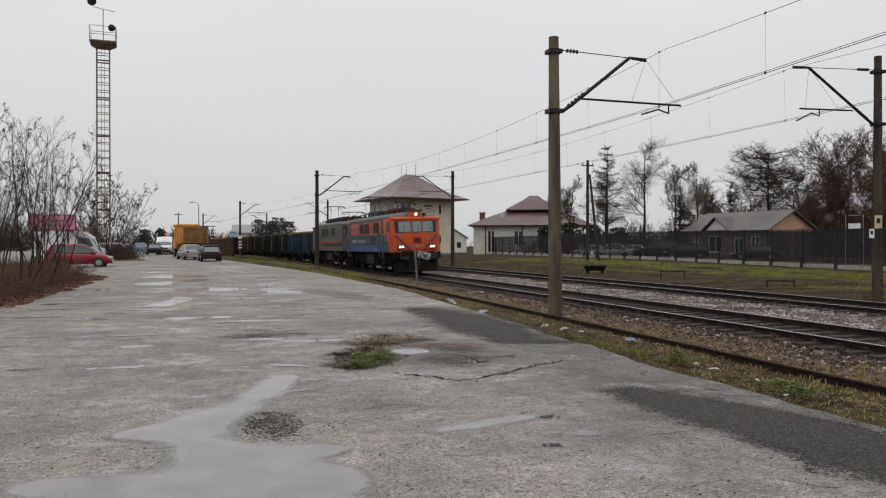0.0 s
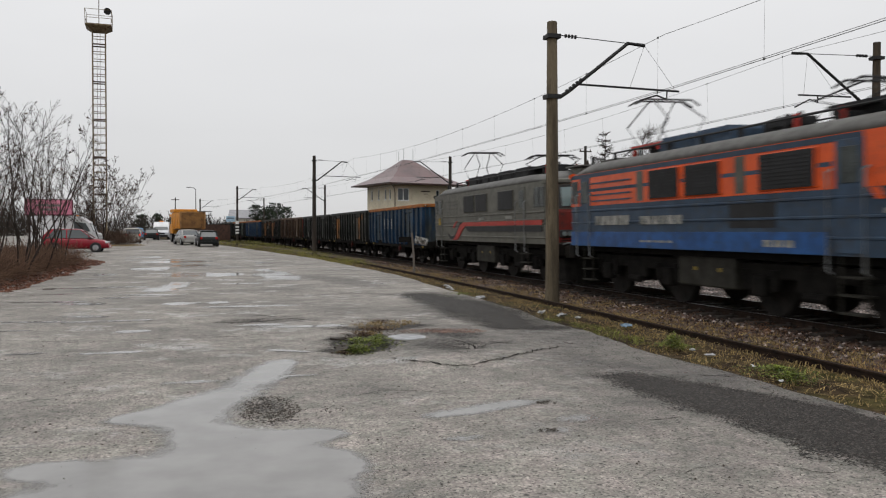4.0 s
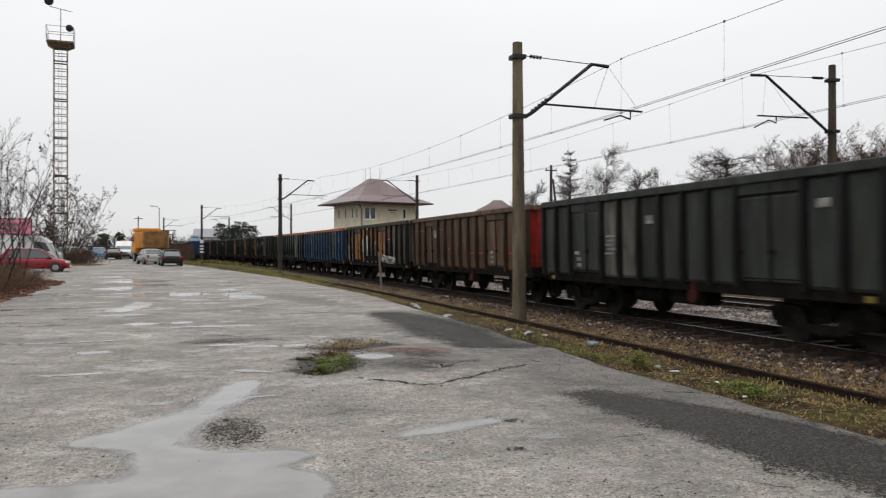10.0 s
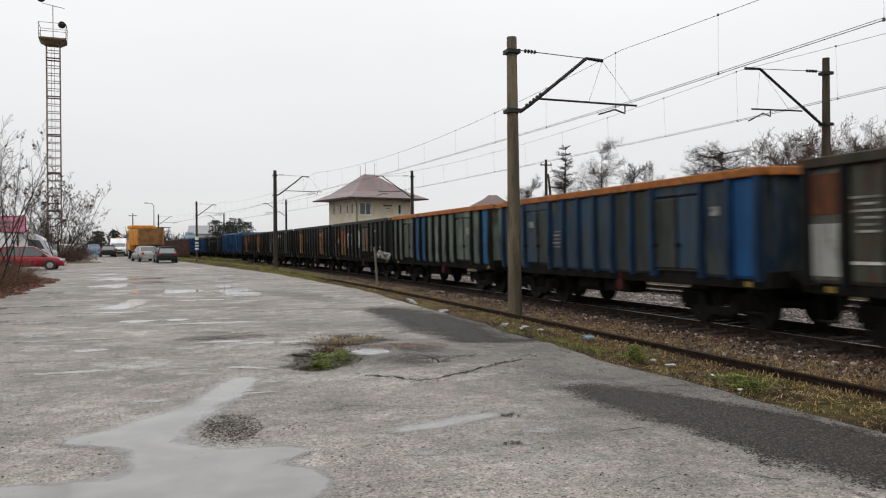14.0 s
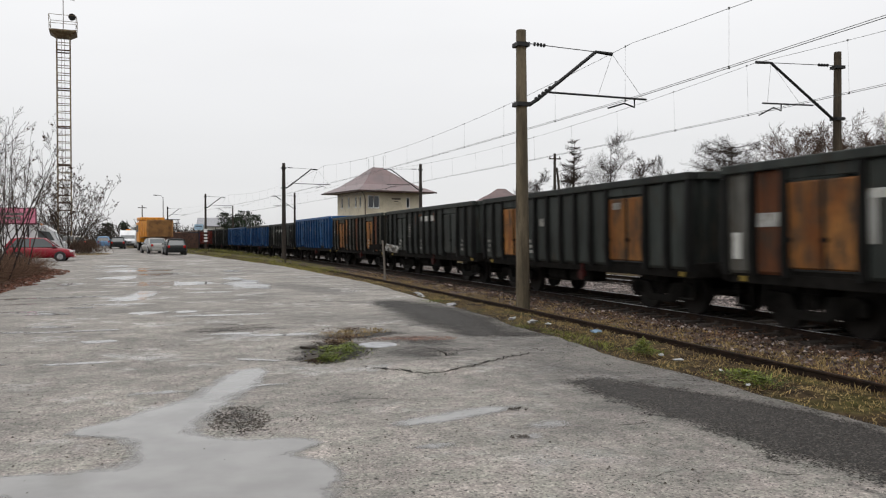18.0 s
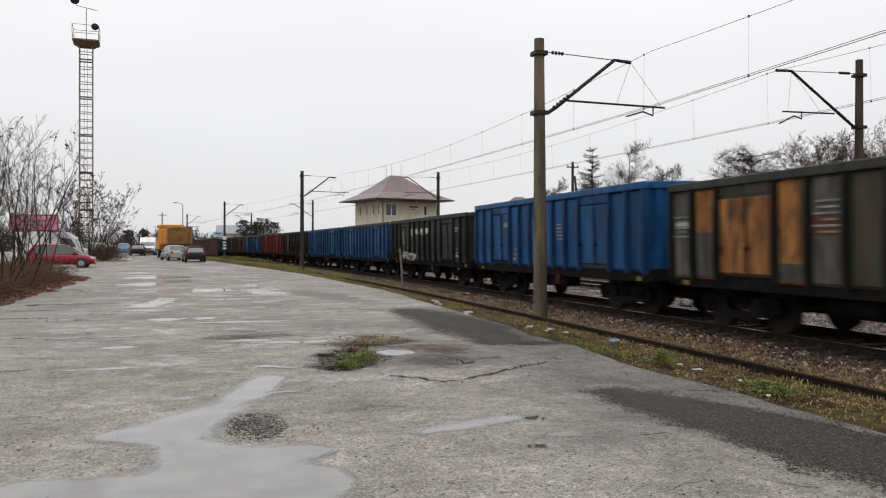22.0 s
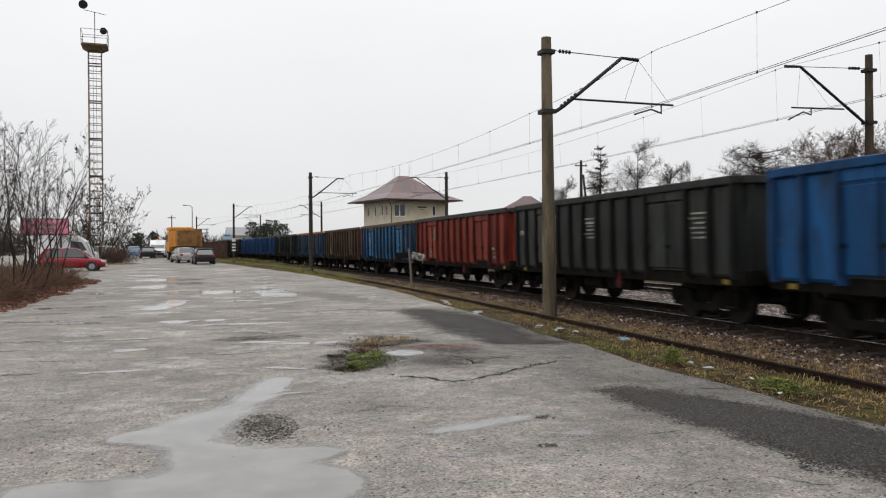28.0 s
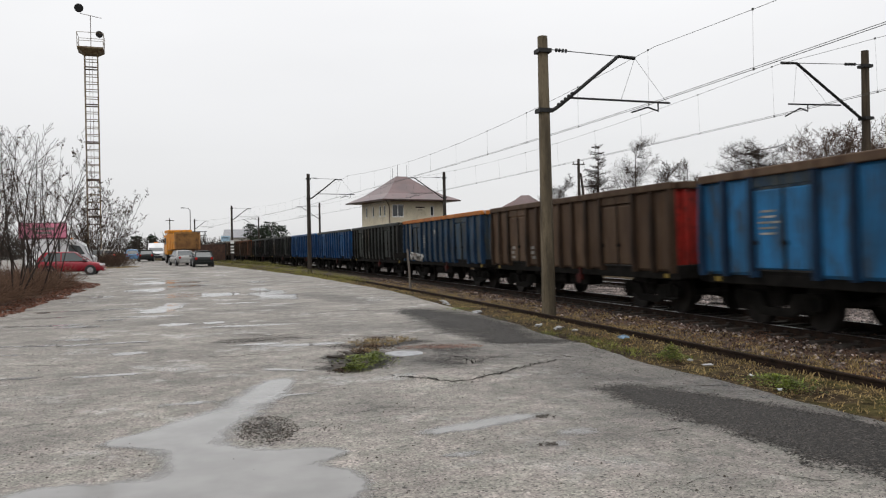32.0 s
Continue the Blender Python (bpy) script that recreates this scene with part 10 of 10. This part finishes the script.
puddle([(1.7, 12.3, 0.45, 0.6, 0), (2.2, 13.9, 0.5, 0.4, 10), (0.35, 15.6, 0.7, 0.5, 0)], 0.08, 34.0, 0.5, True)
# the hump's wet tone and its shading, painted as one dark patch
puddle([(3.0, 11.1, 0.6, 0.5, 0), (3.3, 12.3, 0.4, 0.4, 0)], 0.06, 35.0, 0.6, True)

# darkness inside the small hole, painted over its floor
puddle([(3.27, 11.08, 0.13, 0.16, 0)], 0.03, 38.0, 1.6, True)

M_CRACK = mat("crack_dirt", (0.02, 0.018, 0.015), (0.012, 0.011, 0.01), 0.9, spec=0.1)


def crack(pts, width, seed):
    """Open crack: a ragged dark groove along a broken line."""
    rg = random.Random(seed)
    bm = bmesh.new()
    line = []
    for (xa, ya), (xb, yb) in zip(pts, pts[1:]):
        n = max(3, int(math.hypot(xb - xa, yb - ya) / 0.07))
        for k in range(n):
            f = k / n
            line.append((xa + (xb - xa) * f + rg.uniform(-0.018, 0.018), ya + (yb - ya) * f + rg.uniform(-0.03, 0.03)))
    line.append(pts[-1])
    prev = None
    for k, (x, y) in enumerate(line):
        a, b = line[max(0, k - 1)], line[min(len(line) - 1, k + 1)]
        d = Vector((b[0] - a[0], b[1] - a[1])).normalized()
        w = width * rg.uniform(0.25, 1.0) * (0.15 if k in (0, len(line) - 1) else 1)
        z = yard_z(x, y) + 0.003
        row = [bm.verts.new((x - d.y * w, y + d.x * w, z)), bm.verts.new((x + d.y * w, y - d.x * w, z))]
        if prev:
            bm.faces.new((prev[0], prev[1], row[1], row[0]))
        prev = row
    bmesh.ops.recalc_face_normals(bm, faces=bm.faces)
    part("crack", bm, M_CRACK, PAVEMENT, "dark open crack")


for k, (pts, w) in enumerate([([(1.85, 10.44), (2.05, 10.1), (2.27, 9.82), (2.47, 9.62), (2.75, 9.56), (3.04, 9.69), (3.4, 9.98), (3.81, 10.3), (4.2, 10.66), (4.57, 10.94)], 0.022), ([(3.52, 6.46), (3.95, 6.51)], 0.007), ([(3.7, 5.11), (3.94, 4.81), (4.1, 4.75)], 0.006),
                              ([(5.24, 8.4), (5.59, 8.24)], 0.014), ([(1.12, 8.2), (1.46, 8.38), (1.84, 8.28), (2.12, 8.0)], 0.007), ([(3.1, 11.6), (3.35, 11.1), (3.9, 11.2)], 0.02), ([(3.3, 11.3), (3.25, 10.9)], 0.015),
                              ([(-0.6, 15.4), (0.2, 15.2), (0.9, 15.7), (1.5, 15.1)], 0.03), ([(0.1, 16.6), (0.7, 16.0), (1.3, 16.4)], 0.03), ([(-3.2, 13.4), (-2.4, 13.0), (-1.2, 13.3)], 0.014),
                              ([(-0.9, 13.6), (-0.2, 13.2), (0.5, 13.5)], 0.016), ([(2.9, 15.8), (3.8, 15.2), (4.4, 15.5)], 0.02), ([(0.4, 22.0), (1.6, 21.2), (2.9, 21.9), (4.0, 21.0)], 0.03),
                              ([(-2.0, 18.0), (-0.6, 17.4), (0.8, 18.2)], 0.02), ([(3.0, 4.95), (3.5, 5.2)], 0.004)]):
    crack(pts, w, 50 + k)
# ---- sleepers and ballast stones ----
bm = bmesh.new()
loft(bm, [[(-1.27, -0.13, -0.2), (1.27, -0.13, -0.2), (1.27, 0.13, -0.2), (-1.27, 0.13, -0.2)], [(-1.27, -0.11, -0.102), (1.27, -0.11, -0.062), (1.27, 0.11, -0.062), (-1.27, 0.11, -0.102)]])
for x in (-0.7525, 0.7525):
    for s in (-1, 1):
        box(bm, x + s * 0.1 - 0.03, x + s * 0.1 + 0.03, -0.05, 0.05, -0.1, -0.05)
SLEEPER = mesh_of("sleeper", bm, M_SLEEPER)
rest = bmesh.new()
for tr, x0 in ((TRACK1, X1), (TRACK2, X2)):
    y = -30.0
    while y < 150:
        a = math.atan2(-(track_x(y + 1) - track_x(y - 1)), 2)
        m = Matrix.Translation((track_x(y, x0), y, 0.022)) @ Matrix.Rotation(a, 4, "Z")
        if 0 < y < 66:
            share("sleeper", SLEEPER, tr, m)
        else:
            box(rest, -1.27, 1.27, -0.12, 0.12, -0.2, -0.085, m=m)
        y += 0.6
part("sleeper_row", rest, M_SLEEPER, TRACK1)["kind"] = "stuff"


def stones():
    rg = random.Random(17)
    near, far = Soup(), Soup()
    cube = [(-1, -1, -0.6), (1, -1, -0.7), (1, 1, -0.6), (-1, 1, -0.7), (-0.7, -0.6, 0.7), (0.6, -0.7, 0.8), (0.7, 0.6, 0.6), (-0.6, 0.7, 0.7)]
    faces = ((0, 1, 5, 4), (1, 2, 6, 5), (2, 3, 7, 6), (3, 0, 4, 7), (4, 5, 6, 7))
    for _ in range(56000):
        y = 4 + 46 * rg.random() ** 1.5
        o = rg.uniform(-3.0, 8.9)
        if -3.0 < o < -2.2 and rg.random() < 0.5:
            continue
        z = float(np.interp(o, [-2.9, -2.1, -1.5, 1.6, 3.0, 4.6, 7.6, 8.3, 9.2], [-0.2, -0.14, -0.14, -0.10, -0.13, -0.135, -0.10, -0.15, -0.24]))
        c = Vector((track_x(y) + o, y, z + rg.uniform(-0.005, 0.025)))
        k = rg.uniform(0.014, 0.033)
        q = Euler((rg.uniform(-0.6, 0.6), rg.uniform(-0.6, 0.6), rg.uniform(0, 6.28))).to_matrix()
        s = near if o < 0.75 and rg.random() > 0.2 else far
        n = len(s.v)
        sx, sy, sz = rg.uniform(0.7, 1.3), rg.uniform(0.7, 1.3), rg.uniform(0.55, 0.95)
        s.v += [c + q @ Vector((a * k * sx, b * k * sy, e * k * sz)) for a, b, e in cube]
        s.f += [tuple(n + i for i in f) for f in faces]
    tagged(new("ballast_stones", near.mesh("ballast_stones", M_BALLAST)), "loose brown rust-stained ballast stones", "ballast", kind="stuff")
    tagged(new("ballast_stones", far.mesh("ballast_stones", M_STONEPALE)), "loose pale grey ballast stones", "ballast", kind="stuff")


stones()

# ---- what moves ----
def train_pose(s):
    p, a = on_track(s)
    return Matrix.Translation(p) @ Matrix.Rotation(a, 4, "Z") @ Matrix.Rotation(-CANT, 4, "Y")


def motions():
    for ob, mid, axles, radius in TRAIN:
        walk(ob, [(t, train_pose(mid - travel(t))) for t in range(33)])
        # the wheels roll while their vehicle passes
        lo, hi = max(0.0, (mid - 46) / 9.25), min(32.0, (mid + 2) / 9.1)
        if hi > lo:
            n = int((hi - lo) / 0.06) + 1
            base = travel(lo)
            for ax in axles:
                rest = ax.matrix_basis.copy()
                rows = [] if lo == 0 else [(0, rest)]
                for k in range(n + 1):
                    t = lo + (hi - lo) * k / n
                    rows.append((t, rest @ Matrix.Rotation((travel(t) - base) / radius, 4, "X")))
                if hi < 32:
                    rows.append((32, rows[-1][1]))
                walk(ax, rows)

    drive = [(0, -12.3, 83.2, -88), (0.5, -11.39, 80.9, -70), (1, -10.69, 79.2, -44), (1.5, -9.96, 78.4, -24), (2, -9.79, 78.8, -6), (2.5, -9.99, 80.4, 6), (3, -10.44, 82.8, 10), (3.5, -10.93, 85.6, 12),
             (4.5, -12.25, 91.2, 15), (5.5, -13.61, 96.0, 20), (6, -14.19, 98.5, 22), (6.5, -14.79, 100.5, 26), (7, -15.3, 102.5, 32), (8, -16.4, 105.4, 40), (9, -17.0, 107.0, 44), (32, -17.0, 107.0, 44)]
    walk(MOVING_CAR, [(t, pose(x, y, rise(x, y) + 0.005, 0, 0, a)) for t, x, y, a in drive])


motions()
